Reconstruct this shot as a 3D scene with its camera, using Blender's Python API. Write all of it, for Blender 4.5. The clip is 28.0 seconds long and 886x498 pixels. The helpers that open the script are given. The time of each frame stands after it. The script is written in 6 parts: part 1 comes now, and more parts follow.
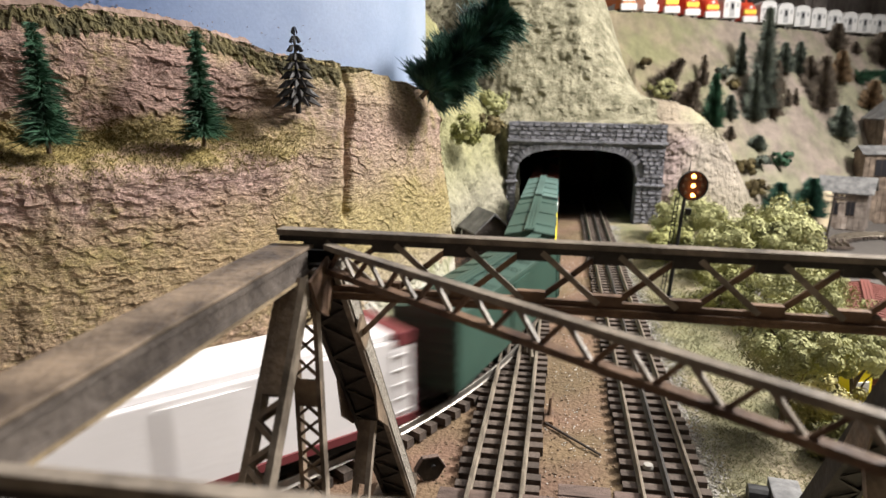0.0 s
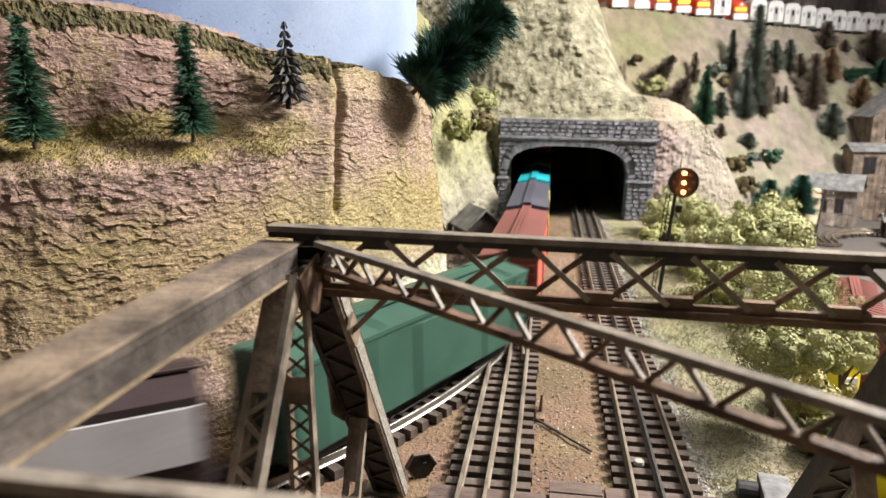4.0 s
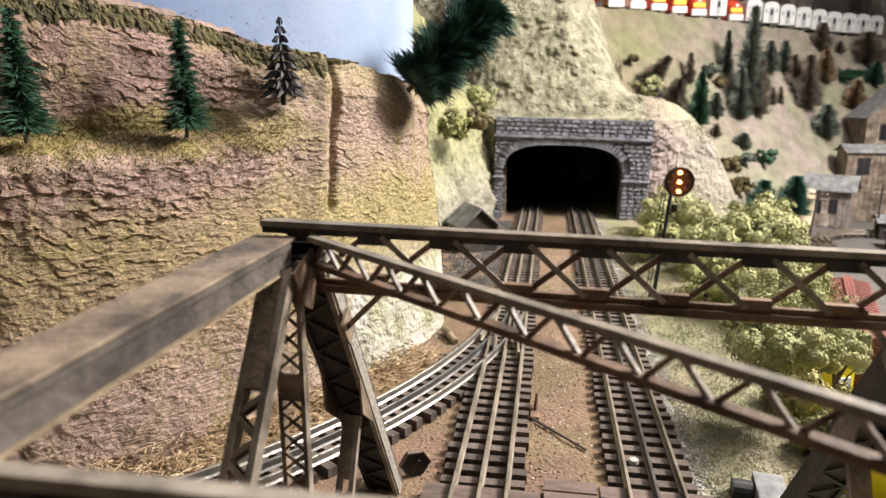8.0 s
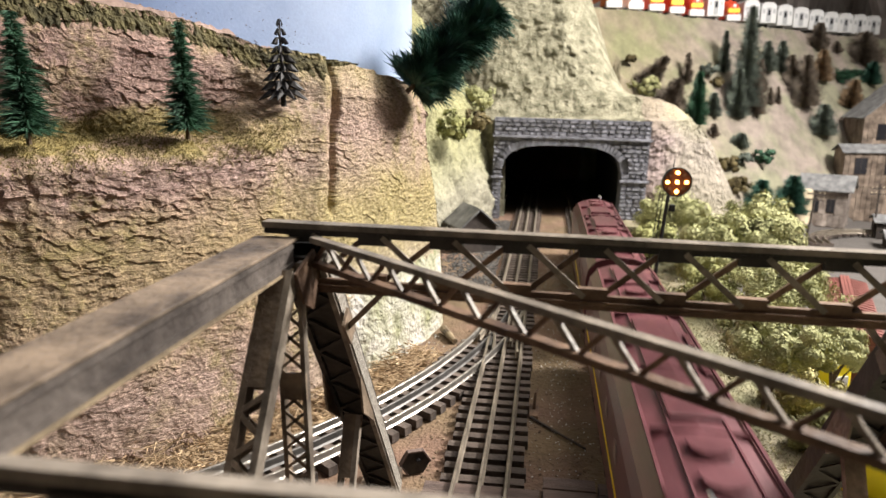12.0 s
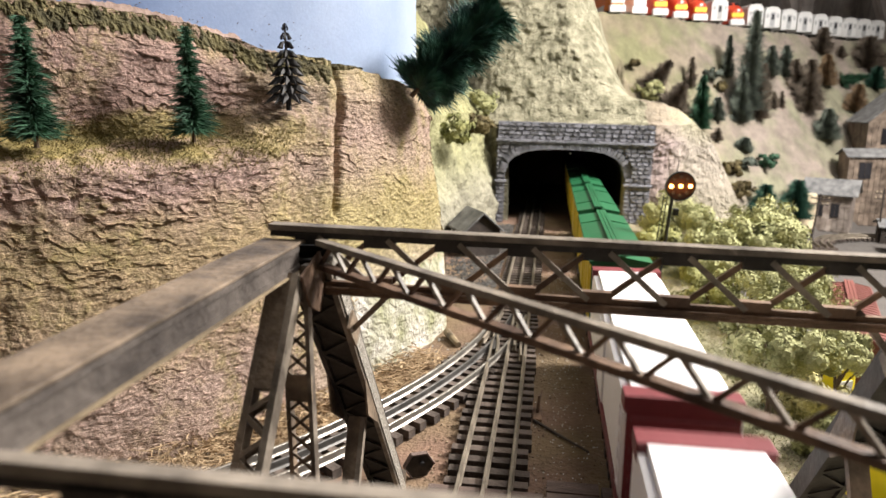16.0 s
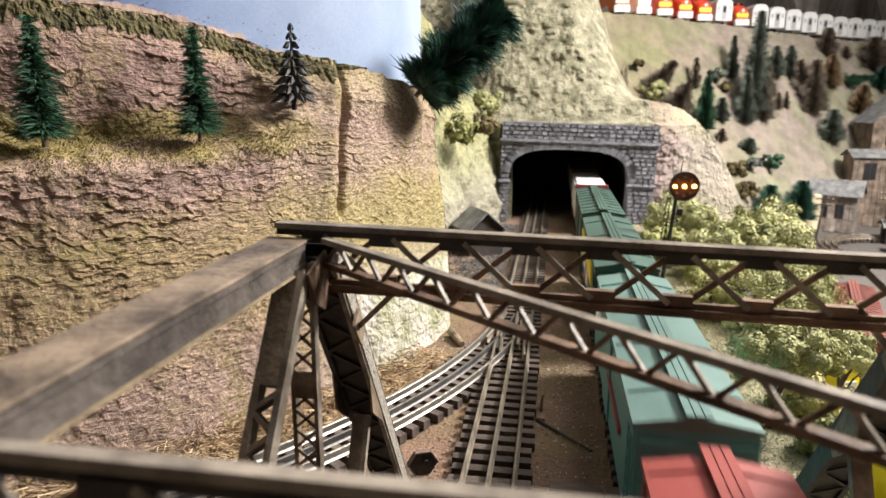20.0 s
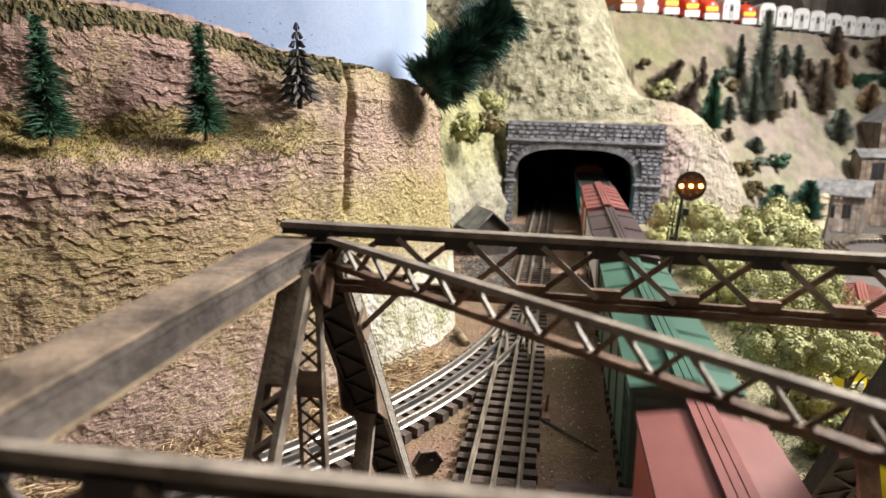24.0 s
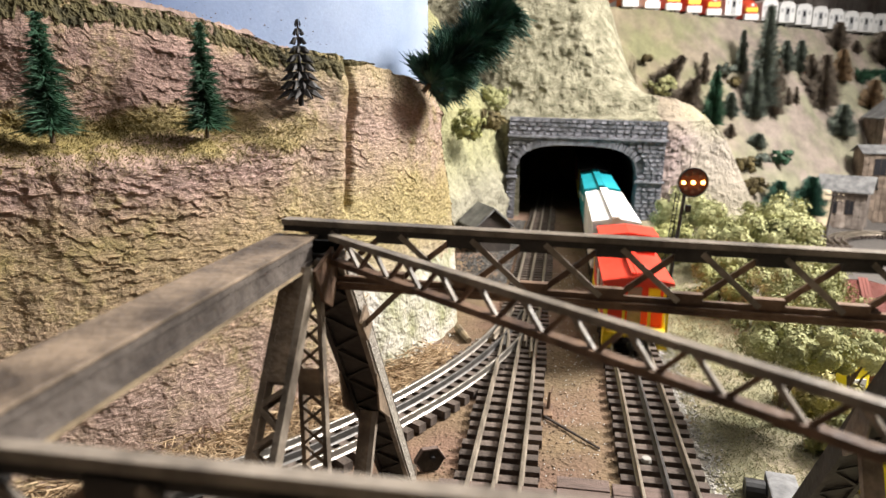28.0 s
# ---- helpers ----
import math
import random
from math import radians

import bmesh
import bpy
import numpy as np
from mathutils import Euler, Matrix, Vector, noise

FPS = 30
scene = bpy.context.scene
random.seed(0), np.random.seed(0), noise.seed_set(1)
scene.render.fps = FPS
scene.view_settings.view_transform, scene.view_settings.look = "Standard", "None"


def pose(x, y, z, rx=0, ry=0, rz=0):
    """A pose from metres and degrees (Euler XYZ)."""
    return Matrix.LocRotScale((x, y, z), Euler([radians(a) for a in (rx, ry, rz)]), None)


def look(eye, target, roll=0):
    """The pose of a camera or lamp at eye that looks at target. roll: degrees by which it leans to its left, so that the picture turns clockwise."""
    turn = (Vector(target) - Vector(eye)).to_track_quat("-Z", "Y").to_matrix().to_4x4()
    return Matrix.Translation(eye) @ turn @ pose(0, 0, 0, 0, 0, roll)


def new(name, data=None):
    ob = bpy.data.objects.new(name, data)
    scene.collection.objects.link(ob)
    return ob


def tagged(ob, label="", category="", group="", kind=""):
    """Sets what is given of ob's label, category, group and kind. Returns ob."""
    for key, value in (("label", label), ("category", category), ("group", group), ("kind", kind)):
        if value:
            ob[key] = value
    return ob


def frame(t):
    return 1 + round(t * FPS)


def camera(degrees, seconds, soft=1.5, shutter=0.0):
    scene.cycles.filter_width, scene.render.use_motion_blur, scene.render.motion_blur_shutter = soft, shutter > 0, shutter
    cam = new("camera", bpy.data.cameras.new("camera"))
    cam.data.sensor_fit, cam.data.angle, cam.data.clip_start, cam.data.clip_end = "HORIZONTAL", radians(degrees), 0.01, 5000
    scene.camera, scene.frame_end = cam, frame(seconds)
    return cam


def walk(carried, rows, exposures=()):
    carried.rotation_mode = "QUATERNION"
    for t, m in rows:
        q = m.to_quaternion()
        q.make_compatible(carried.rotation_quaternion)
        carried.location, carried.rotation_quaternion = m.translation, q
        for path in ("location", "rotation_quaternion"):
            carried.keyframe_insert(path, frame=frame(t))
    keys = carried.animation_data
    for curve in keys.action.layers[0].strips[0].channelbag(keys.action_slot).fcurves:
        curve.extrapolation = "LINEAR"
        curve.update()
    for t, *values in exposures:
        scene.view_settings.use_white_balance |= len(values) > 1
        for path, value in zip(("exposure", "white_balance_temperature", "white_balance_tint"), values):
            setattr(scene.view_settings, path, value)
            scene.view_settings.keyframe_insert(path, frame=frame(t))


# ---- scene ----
# ---- camera ----
cam = camera(68.58, 28.0, shutter=0.6)
PATH = [
    (0, 0.00162, 0.00254, 0.22333, 77.487, -0.579, 10.338),
    (0.5, 0.00154, 0.00168, 0.22357, 77.404, -0.553, 10.405),
    (1, 0.00115, -0.00187, 0.22439, 77.427, -0.487, 10.177),
    (1.5, 0.00117, 0.00019, 0.22372, 77.418, -0.496, 10.116),
    (2, 0.00160, 0.00308, 0.22324, 77.363, -0.527, 10.095),
    (2.5, 0.00145, 0.00310, 0.22324, 77.391, -0.503, 9.984),
    (3, 0.00132, 0.00344, 0.22311, 77.373, -0.488, 9.920),
    (3.5, 0.00161, 0.00390, 0.22307, 77.283, -0.470, 9.736),
    (5.5, 0.00133, 0.00421, 0.22302, 77.054, -0.432, 9.280),
    (6, 0.00176, 0.00451, 0.22261, 77.077, -0.580, 9.239),
    (6.5, 0.00171, 0.00517, 0.22213, 76.886, -0.549, 9.432),
    (7, 0.00194, 0.00558, 0.22196, 76.786, -0.593, 9.485),
    (7.5, 0.00146, 0.00516, 0.22159, 76.871, -0.236, 9.370),
    (8, 0.00120, 0.00560, 0.22140, 77.118, -0.048, 9.137),
    (8.5, 0.00142, 0.00546, 0.22127, 77.086, 0.042, 8.948),
    (9, 0.00136, 0.00556, 0.22116, 77.032, -0.006, 8.993),
    (9.5, 0.00122, 0.00531, 0.22140, 76.970, -0.029, 8.999),
    (10, 0.00116, 0.00548, 0.22124, 76.988, -0.070, 9.117),
    (10.5, 0.00118, 0.00539, 0.22140, 77.004, -0.113, 9.081),
    (11, 0.00123, 0.00561, 0.22135, 77.033, -0.169, 9.009),
    (11.5, 0.00110, 0.00124, 0.22248, 77.124, -0.102, 8.863),
    (12, 0.00111, 0.00252, 0.22214, 77.136, -0.116, 8.999),
    (12.5, 0.00112, 0.00273, 0.22195, 77.199, -0.064, 9.053),
    (14.5, 0.00104, 0.00211, 0.22201, 77.362, -0.087, 9.329),
    (15, 0.00080, 0.00201, 0.22205, 77.406, -0.045, 9.324),
    (15.5, 0.00088, 0.00286, 0.22176, 77.415, -0.077, 9.376),
    (16, 0.00072, 0.00088, 0.22212, 77.474, -0.058, 9.286),
    (16.5, 0.00073, 0.00005, 0.22231, 77.452, -0.013, 9.414),
    (17, 0.00045, 0.00078, 0.22205, 77.437, 0.032, 9.326),
    (17.5, 0.00041, 0.00044, 0.22218, 77.560, -0.008, 9.308),
    (18, 0.00048, 0.00020, 0.22220, 77.784, 0.019, 9.142),
    (18.5, 0.00045, -0.00037, 0.22210, 77.753, 0.200, 9.205),
    (19, 0.00052, -0.00044, 0.22222, 77.601, 0.122, 9.467),
    (19.5, 0.00053, -0.00102, 0.22236, 77.518, 0.069, 9.533),
    (20, 0.00054, -0.00115, 0.22205, 77.470, 0.031, 9.594),
    (20.5, 0.00055, -0.00163, 0.22212, 77.487, 0.043, 9.768),
    (21, 0.00023, -0.00170, 0.22215, 77.450, 0.140, 10.014),
    (21.5, 0.00060, -0.00035, 0.22192, 77.442, 0.100, 10.015),
    (23.5, 0.00033, -0.00080, 0.22208, 77.388, 0.071, 10.015),
    (24, 0.00045, -0.00076, 0.22207, 77.402, 0.047, 10.079),
    (24.5, 0.00064, -0.00080, 0.22201, 77.405, 0.025, 10.075),
    (25, 0.00021, -0.00069, 0.22191, 77.449, 0.097, 10.080),
    (25.5, 0.00021, -0.00051, 0.22214, 77.463, 0.088, 10.101),
    (26, 0.00030, -0.00120, 0.22207, 77.513, 0.077, 10.183),
    (26.5, -0.00020, -0.00217, 0.22214, 77.536, 0.128, 10.217),
    (27, -0.00027, -0.00173, 0.22207, 77.460, 0.099, 10.248),
    (27.5, -0.00013, 0.00007, 0.22186, 77.271, 0.090, 10.251),
    (28, 0.00011, 0.00012, 0.22214, 77.108, -0.037, 10.213),
]
cam.data.dof.use_dof, cam.data.dof.focus_distance, cam.data.dof.aperture_fstop = True, 0.40, 17.0
walk(cam, [(t, pose(x, y, z, rx, 0, rz) @ pose(0, 0, 0, 0, 0, roll)) for t, x, y, z, rx, roll, rz in PATH], exposures=((0, -0.22), (0.5, -0.07), (1, 0.05), (28, 0.05)))

# ---- light: a room lit by ceiling lamps, the strongest at the right ----
world = bpy.data.worlds.new("room_air")
world.use_nodes = True
scene.world = world
world.node_tree.nodes["Background"].inputs[0].default_value = (0.95, 0.97, 1.0, 1)
world.node_tree.nodes["Background"].inputs[1].default_value = 0.15


def ceiling_lamp(name, eye, target, power, sx, sy, colour=(1.0, 0.945, 0.885)):
    data = bpy.data.lights.new(name, "AREA")
    data.shape, data.size, data.size_y, data.energy, data.color = "RECTANGLE", sx, sy, power, colour
    ob = new(name, data)
    ob.matrix_world = look(eye, target)
    return ob


ceiling_lamp("ceiling_lamp_right", (1.22, 1.00, 1.22), (0.0, 0.65, 0.0), 104, 0.4, 0.4)
ceiling_lamp("ceiling_lamp_main", (0.52, 0.62, 1.45), (-0.1, 0.6, 0.0), 11, 0.5, 0.5)
ceiling_lamp("ceiling_lamp_back", (1.4, 1.5, 1.75), (0.9, 2.4, 0.2), 10, 0.8, 0.5)


# ---- materials ----
def mat(name, col, rough=0.7, metal=0.0, var=0.25, scale=25.0, bump=0.3, bscale=220.0, col2=None, stretch=(1, 1, 1), depth=0.002, spec=0.35, rand=0.0):
    m = bpy.data.materials.new(name)
    m.use_nodes = True
    nt = m.node_tree
    n, l = nt.nodes, nt.links
    b = n["Principled BSDF"]
    b.inputs["Roughness"].default_value, b.inputs["Metallic"].default_value = rough, metal
    b.inputs["Specular IOR Level"].default_value = spec
    tc, mp = n.new("ShaderNodeTexCoord"), n.new("ShaderNodeMapping")
    mp.inputs["Scale"].default_value = stretch
    l.new(tc.outputs["Object"], mp.inputs["Vector"])
    a = n.new("ShaderNodeTexNoise")
    a.inputs["Scale"].default_value, a.inputs["Detail"].default_value, a.inputs["Roughness"].default_value = scale, 5, 0.6
    f = n.new("ShaderNodeTexNoise")
    f.inputs["Scale"].default_value, f.inputs["Detail"].default_value = bscale, 4
    l.new(mp.outputs[0], a.inputs["Vector"])
    l.new(mp.outputs[0], f.inputs["Vector"])
    r = n.new("ShaderNodeValToRGB")
    lo = tuple(c * (1 - var) for c in col)
    hi = col2 or tuple(min(1, c * (1 + var)) for c in col)
    r.color_ramp.elements[0].color, r.color_ramp.elements[0].position = (*lo, 1), 0.36
    r.color_ramp.elements[1].color, r.color_ramp.elements[1].position = (*hi, 1), 0.64
    l.new(a.outputs[0], r.inputs[0])
    mix = n.new("ShaderNodeMix")
    mix.data_type, mix.blend_type = "RGBA", "MULTIPLY"
    mix.inputs[0].default_value = 1.0
    g = n.new("ShaderNodeMapRange")
    g.inputs[1].default_value, g.inputs[2].default_value = 0.25, 0.75
    g.inputs[3].default_value, g.inputs[4].default_value = 1 - var * 0.7, 1 + var * 0.3
    l.new(f.outputs[0], g.inputs[0])
    l.new(r.outputs[0], mix.inputs[6])
    l.new(g.outputs[0], mix.inputs[7])
    out = mix.outputs[2]
    if rand:
        oi, hs = n.new("ShaderNodeObjectInfo"), n.new("ShaderNodeHueSaturation")
        mr = n.new("ShaderNodeMapRange")
        mr.inputs[3].default_value, mr.inputs[4].default_value = 1 - rand, 1 + rand
        l.new(oi.outputs["Random"], mr.inputs[0])
        l.new(mr.outputs[0], hs.inputs["Value"])
        l.new(out, hs.inputs["Color"])
        out = hs.outputs[0]
    l.new(out, b.inputs["Base Color"])
    if bump:
        bp = n.new("ShaderNodeBump")
        bp.inputs["Strength"].default_value, bp.inputs["Distance"].default_value = bump, depth
        l.new(f.outputs[0], bp.inputs["Height"])
        l.new(bp.outputs[0], b.inputs["Normal"])
    rr = n.new("ShaderNodeMapRange")
    rr.inputs[3].default_value, rr.inputs[4].default_value = max(0.05, rough - 0.12), min(1, rough + 0.12)
    l.new(a.outputs[0], rr.inputs[0])
    l.new(rr.outputs[0], b.inputs["Roughness"])
    return m


def bands(m, stops, noise_scale=14.0, wobble=0.05, lo=0.0, hi=0.3):
    """Paint bands over the height of a wall, with a wandering edge, over the grain that the material has."""
    nt = m.node_tree
    n, l = nt.nodes, nt.links
    tc, sp, ns = n.new("ShaderNodeTexCoord"), n.new("ShaderNodeSeparateXYZ"), n.new("ShaderNodeTexNoise")
    l.new(tc.outputs["Object"], sp.inputs[0])
    l.new(tc.outputs["Object"], ns.inputs["Vector"])
    ns.inputs["Scale"].default_value, ns.inputs["Detail"].default_value = noise_scale, 6
    mm = n.new("ShaderNodeMath")
    mm.operation = "MULTIPLY_ADD"
    l.new(ns.outputs[0], mm.inputs[0])
    mm.inputs[1].default_value = wobble
    l.new(sp.outputs[2], mm.inputs[2])
    mr = n.new("ShaderNodeMapRange")
    mr.inputs[1].default_value, mr.inputs[2].default_value = lo + wobble / 2, hi + wobble / 2
    l.new(mm.outputs[0], mr.inputs[0])
    r = n.new("ShaderNodeValToRGB")
    els = r.color_ramp.elements
    while len(els) < len(stops):
        els.new(0.5)
    for e, (p, c) in zip(els, stops):
        e.position, e.color = p, (*c, 1)
    l.new(mr.outputs[0], r.inputs[0])
    mix = next(x for x in n if x.bl_idname == "ShaderNodeMix")
    ramp = mix.inputs[6].links[0].from_node
    m2 = n.new("ShaderNodeMix")
    m2.data_type, m2.blend_type = "RGBA", "MULTIPLY"
    m2.inputs[0].default_value = 1.0
    l.new(r.outputs[0], m2.inputs[6])
    l.new(ramp.outputs[0], m2.inputs[7])
    l.new(m2.outputs[2], mix.inputs[6])
    return m


def glow(name, col, power):
    m = bpy.data.materials.new(name)
    m.use_nodes = True
    b = m.node_tree.nodes["Principled BSDF"]
    b.inputs["Base Color"].default_value = (*col, 1)
    b.inputs["Emission Color"].default_value, b.inputs["Emission Strength"].default_value = (*col, 1), power
    return m


def ramp_node(n, stops):
    r = n.new("ShaderNodeValToRGB")
    els = r.color_ramp.elements
    while len(els) < len(stops):
        els.new(0.5)
    for e, (p, c) in zip(els, stops):
        e.position, e.color = p, (*c, 1)
    return r


def rock_paint():
    """Painted plaster rock: bands over the height that differ along the wall, moss patches, and fine strata with paler
    flakes and darker hollows.
    """
    m = bpy.data.materials.new("painted_rock")
    m.use_nodes = True
    n, l = m.node_tree.nodes, m.node_tree.links
    b = n["Principled BSDF"]
    b.inputs["Specular IOR Level"].default_value = 0.5

    def math_node(op, a, c=None):
        nd = n.new("ShaderNodeMath")
        nd.operation = op
        for i, v in enumerate((a, c)):
            if v is not None:
                if isinstance(v, (int, float)):
                    nd.inputs[i].default_value = v
                else:
                    l.new(v, nd.inputs[i])
        return nd.outputs[0]

    def noise_node(vec, scale, detail=5, rough=0.6):
        nd = n.new("ShaderNodeTexNoise")
        nd.inputs["Scale"].default_value, nd.inputs["Detail"].default_value, nd.inputs["Roughness"].default_value = scale, detail, rough
        l.new(vec, nd.inputs["Vector"])
        return nd.outputs[0]

    def ramped(v, lo, hi, top=1.0, bottom=0.0):
        nd = n.new("ShaderNodeMapRange")
        nd.inputs[1].default_value, nd.inputs[2].default_value, nd.inputs[3].default_value, nd.inputs[4].default_value = lo, hi, bottom, top
        l.new(v, nd.inputs[0])
        return nd.outputs[0]

    def mixed(f, a, c, mode="MIX"):
        nd = n.new("ShaderNodeMix")
        nd.data_type, nd.blend_type = "RGBA", mode
        for sock, v in ((nd.inputs[0], f), (nd.inputs[6], a), (nd.inputs[7], c)):
            if isinstance(v, (int, float)):
                sock.default_value = v
            elif isinstance(v, tuple):
                sock.default_value = (*v, 1)
            else:
                l.new(v, sock)
        return nd.outputs[2]

    tc, sp = n.new("ShaderNodeTexCoord"), n.new("ShaderNodeSeparateXYZ")
    l.new(tc.outputs["Object"], sp.inputs[0])
    ang = math_node("ARCTAN2", math_node("SUBTRACT", 0.74, sp.outputs[1]), math_node("SUBTRACT", sp.outputs[0], -0.652))
    flat = n.new("ShaderNodeCombineXYZ")
    l.new(math_node("MULTIPLY", ang, 0.54), flat.inputs[0])
    l.new(sp.outputs[2], flat.inputs[2])
    strata = n.new("ShaderNodeMapping")
    strata.inputs["Scale"].default_value = (1.0, 1.0, 3.4)
    l.new(flat.outputs[0], strata.inputs["Vector"])
    obj = tc.outputs["Object"]
    big, mid = noise_node(obj, 17, 6), noise_node(obj, 62, 6, 0.7)
    height = math_node("ADD", sp.outputs[2], math_node("MULTIPLY", math_node("SUBTRACT", big, 0.5), 0.06))
    height = math_node("ADD", height, math_node("MULTIPLY", math_node("SUBTRACT", mid, 0.5), 0.025))
    z = ramped(height, 0.0, 0.3)
    inner = ramp_node(n, [(0.0, (0.42, 0.30, 0.235)), (0.12, (0.42, 0.295, 0.24)), (0.22, (0.40, 0.28, 0.19)), (0.32, (0.37, 0.265, 0.155)), (0.44, (0.355, 0.26, 0.135)), (0.51, (0.39, 0.275, 0.18)),
                          (0.565, (0.41, 0.275, 0.235)), (0.615, (0.37, 0.255, 0.20)), (0.64, (0.28, 0.22, 0.075)), (0.70, (0.27, 0.205, 0.075)), (0.735, (0.33, 0.212, 0.172)), (0.84, (0.325, 0.207, 0.172)), (1.0, (0.24, 0.165, 0.10))])
    outer = ramp_node(n, [(0.0, (0.40, 0.32, 0.24)), (0.25, (0.42, 0.35, 0.23)), (0.36, (0.36, 0.295, 0.13)), (0.47, (0.37, 0.295, 0.13)), (0.56, (0.38, 0.28, 0.195)), (0.66, (0.38, 0.265, 0.21)), (0.76, (0.33, 0.24, 0.165)), (0.86, (0.31, 0.25, 0.12)), (1.0, (0.28, 0.23, 0.11))])
    for r in (inner, outer):
        l.new(z, r.inputs[0])
    turn = math_node("ADD", ang, math_node("MULTIPLY", math_node("SUBTRACT", big, 0.5), 0.35))
    col = mixed(ramped(turn, 0.47, 0.60), outer.outputs[0], inner.outputs[0])
    moss = math_node("MULTIPLY", ramped(noise_node(obj, 40, 8, 0.75), 0.47, 0.60, 0.75), ramped(noise_node(obj, 8, 3), 0.40, 0.55))
    col = mixed(moss, col, (0.29, 0.235, 0.08))
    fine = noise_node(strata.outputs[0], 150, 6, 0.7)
    # paler where the strata noise is high, darker where it is low
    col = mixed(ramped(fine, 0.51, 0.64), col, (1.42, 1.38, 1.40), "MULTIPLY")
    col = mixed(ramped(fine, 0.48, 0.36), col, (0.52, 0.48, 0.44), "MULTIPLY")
    speck = noise_node(obj, 480, 3, 0.6)
    col = mixed(1.0, col, ramp_node_value(n, l, ramped(speck, 0.36, 0.64, 1.12, 0.70)), "MULTIPLY")
    l.new(col, b.inputs["Base Color"])
    l.new(ramped(fine, 0.3, 0.7, 0.50, 0.75), b.inputs["Roughness"])
    bp1, bp2 = n.new("ShaderNodeBump"), n.new("ShaderNodeBump")
    bp1.inputs["Strength"].default_value, bp1.inputs["Distance"].default_value = 0.9, 0.0036
    bp2.inputs["Strength"].default_value, bp2.inputs["Distance"].default_value = 0.7, 0.0012
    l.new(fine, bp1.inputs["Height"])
    l.new(speck, bp2.inputs["Height"])
    l.new(bp1.outputs[0], bp2.inputs["Normal"])
    l.new(bp2.outputs[0], b.inputs["Normal"])
    return m


def ramp_node_value(n, l, v):
    """A grey of value v."""
    nd = n.new("ShaderNodeCombineXYZ")
    for i in range(3):
        l.new(v, nd.inputs[i])
    return nd.outputs[0]


ROCK = rock_paint()
FRINGE = mat("olive_fringe", (0.062, 0.054, 0.022), 0.9, var=0.4, scale=60, bump=1.0, bscale=250, col2=(0.125, 0.105, 0.045), depth=0.004)
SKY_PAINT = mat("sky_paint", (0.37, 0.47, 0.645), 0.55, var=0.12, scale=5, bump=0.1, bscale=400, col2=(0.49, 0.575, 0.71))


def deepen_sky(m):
    """A deeper blue towards the outer end of the board, with lamp falloff darkened into it."""
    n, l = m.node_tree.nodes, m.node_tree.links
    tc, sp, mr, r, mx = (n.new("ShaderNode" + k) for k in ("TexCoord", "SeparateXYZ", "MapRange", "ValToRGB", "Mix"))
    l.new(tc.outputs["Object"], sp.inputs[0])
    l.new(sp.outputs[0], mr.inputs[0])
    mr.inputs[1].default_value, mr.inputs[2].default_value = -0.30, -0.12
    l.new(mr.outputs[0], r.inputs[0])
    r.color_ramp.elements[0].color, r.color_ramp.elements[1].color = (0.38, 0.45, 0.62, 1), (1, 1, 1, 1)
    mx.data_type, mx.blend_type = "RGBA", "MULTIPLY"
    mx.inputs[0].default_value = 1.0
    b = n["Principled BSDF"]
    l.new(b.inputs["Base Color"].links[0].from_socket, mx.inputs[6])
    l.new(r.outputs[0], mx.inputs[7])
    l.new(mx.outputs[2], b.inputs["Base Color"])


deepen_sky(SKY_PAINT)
PLASTER = mat("hill_plaster", (0.20, 0.188, 0.12), 0.9, var=0.35, scale=44, bump=0.9, bscale=210, col2=(0.32, 0.30, 0.215), depth=0.005)
BANK = bands(mat("bank_plaster", (0.95, 0.95, 0.95), 0.85, var=0.3, scale=25, bump=1.0, bscale=200, depth=0.004),
             [(0.0, (0.27, 0.25, 0.19)), (0.25, (0.34, 0.32, 0.24)), (0.45, (0.33, 0.32, 0.19)), (0.62, (0.30, 0.29, 0.15)), (1.0, (0.29, 0.28, 0.14))], lo=-0.03, hi=0.3)
FLANK = bands(mat("flank_rock", (0.95, 0.95, 0.95), 0.85, var=0.25, scale=60, bump=0.8, bscale=200, depth=0.003),
              [(0.0, (0.33, 0.30, 0.23)), (0.35, (0.33, 0.29, 0.255)), (0.62, (0.32, 0.28, 0.255)), (0.78, (0.31, 0.29, 0.21)), (1.0, (0.30, 0.28, 0.19))], lo=-0.05, hi=0.26)


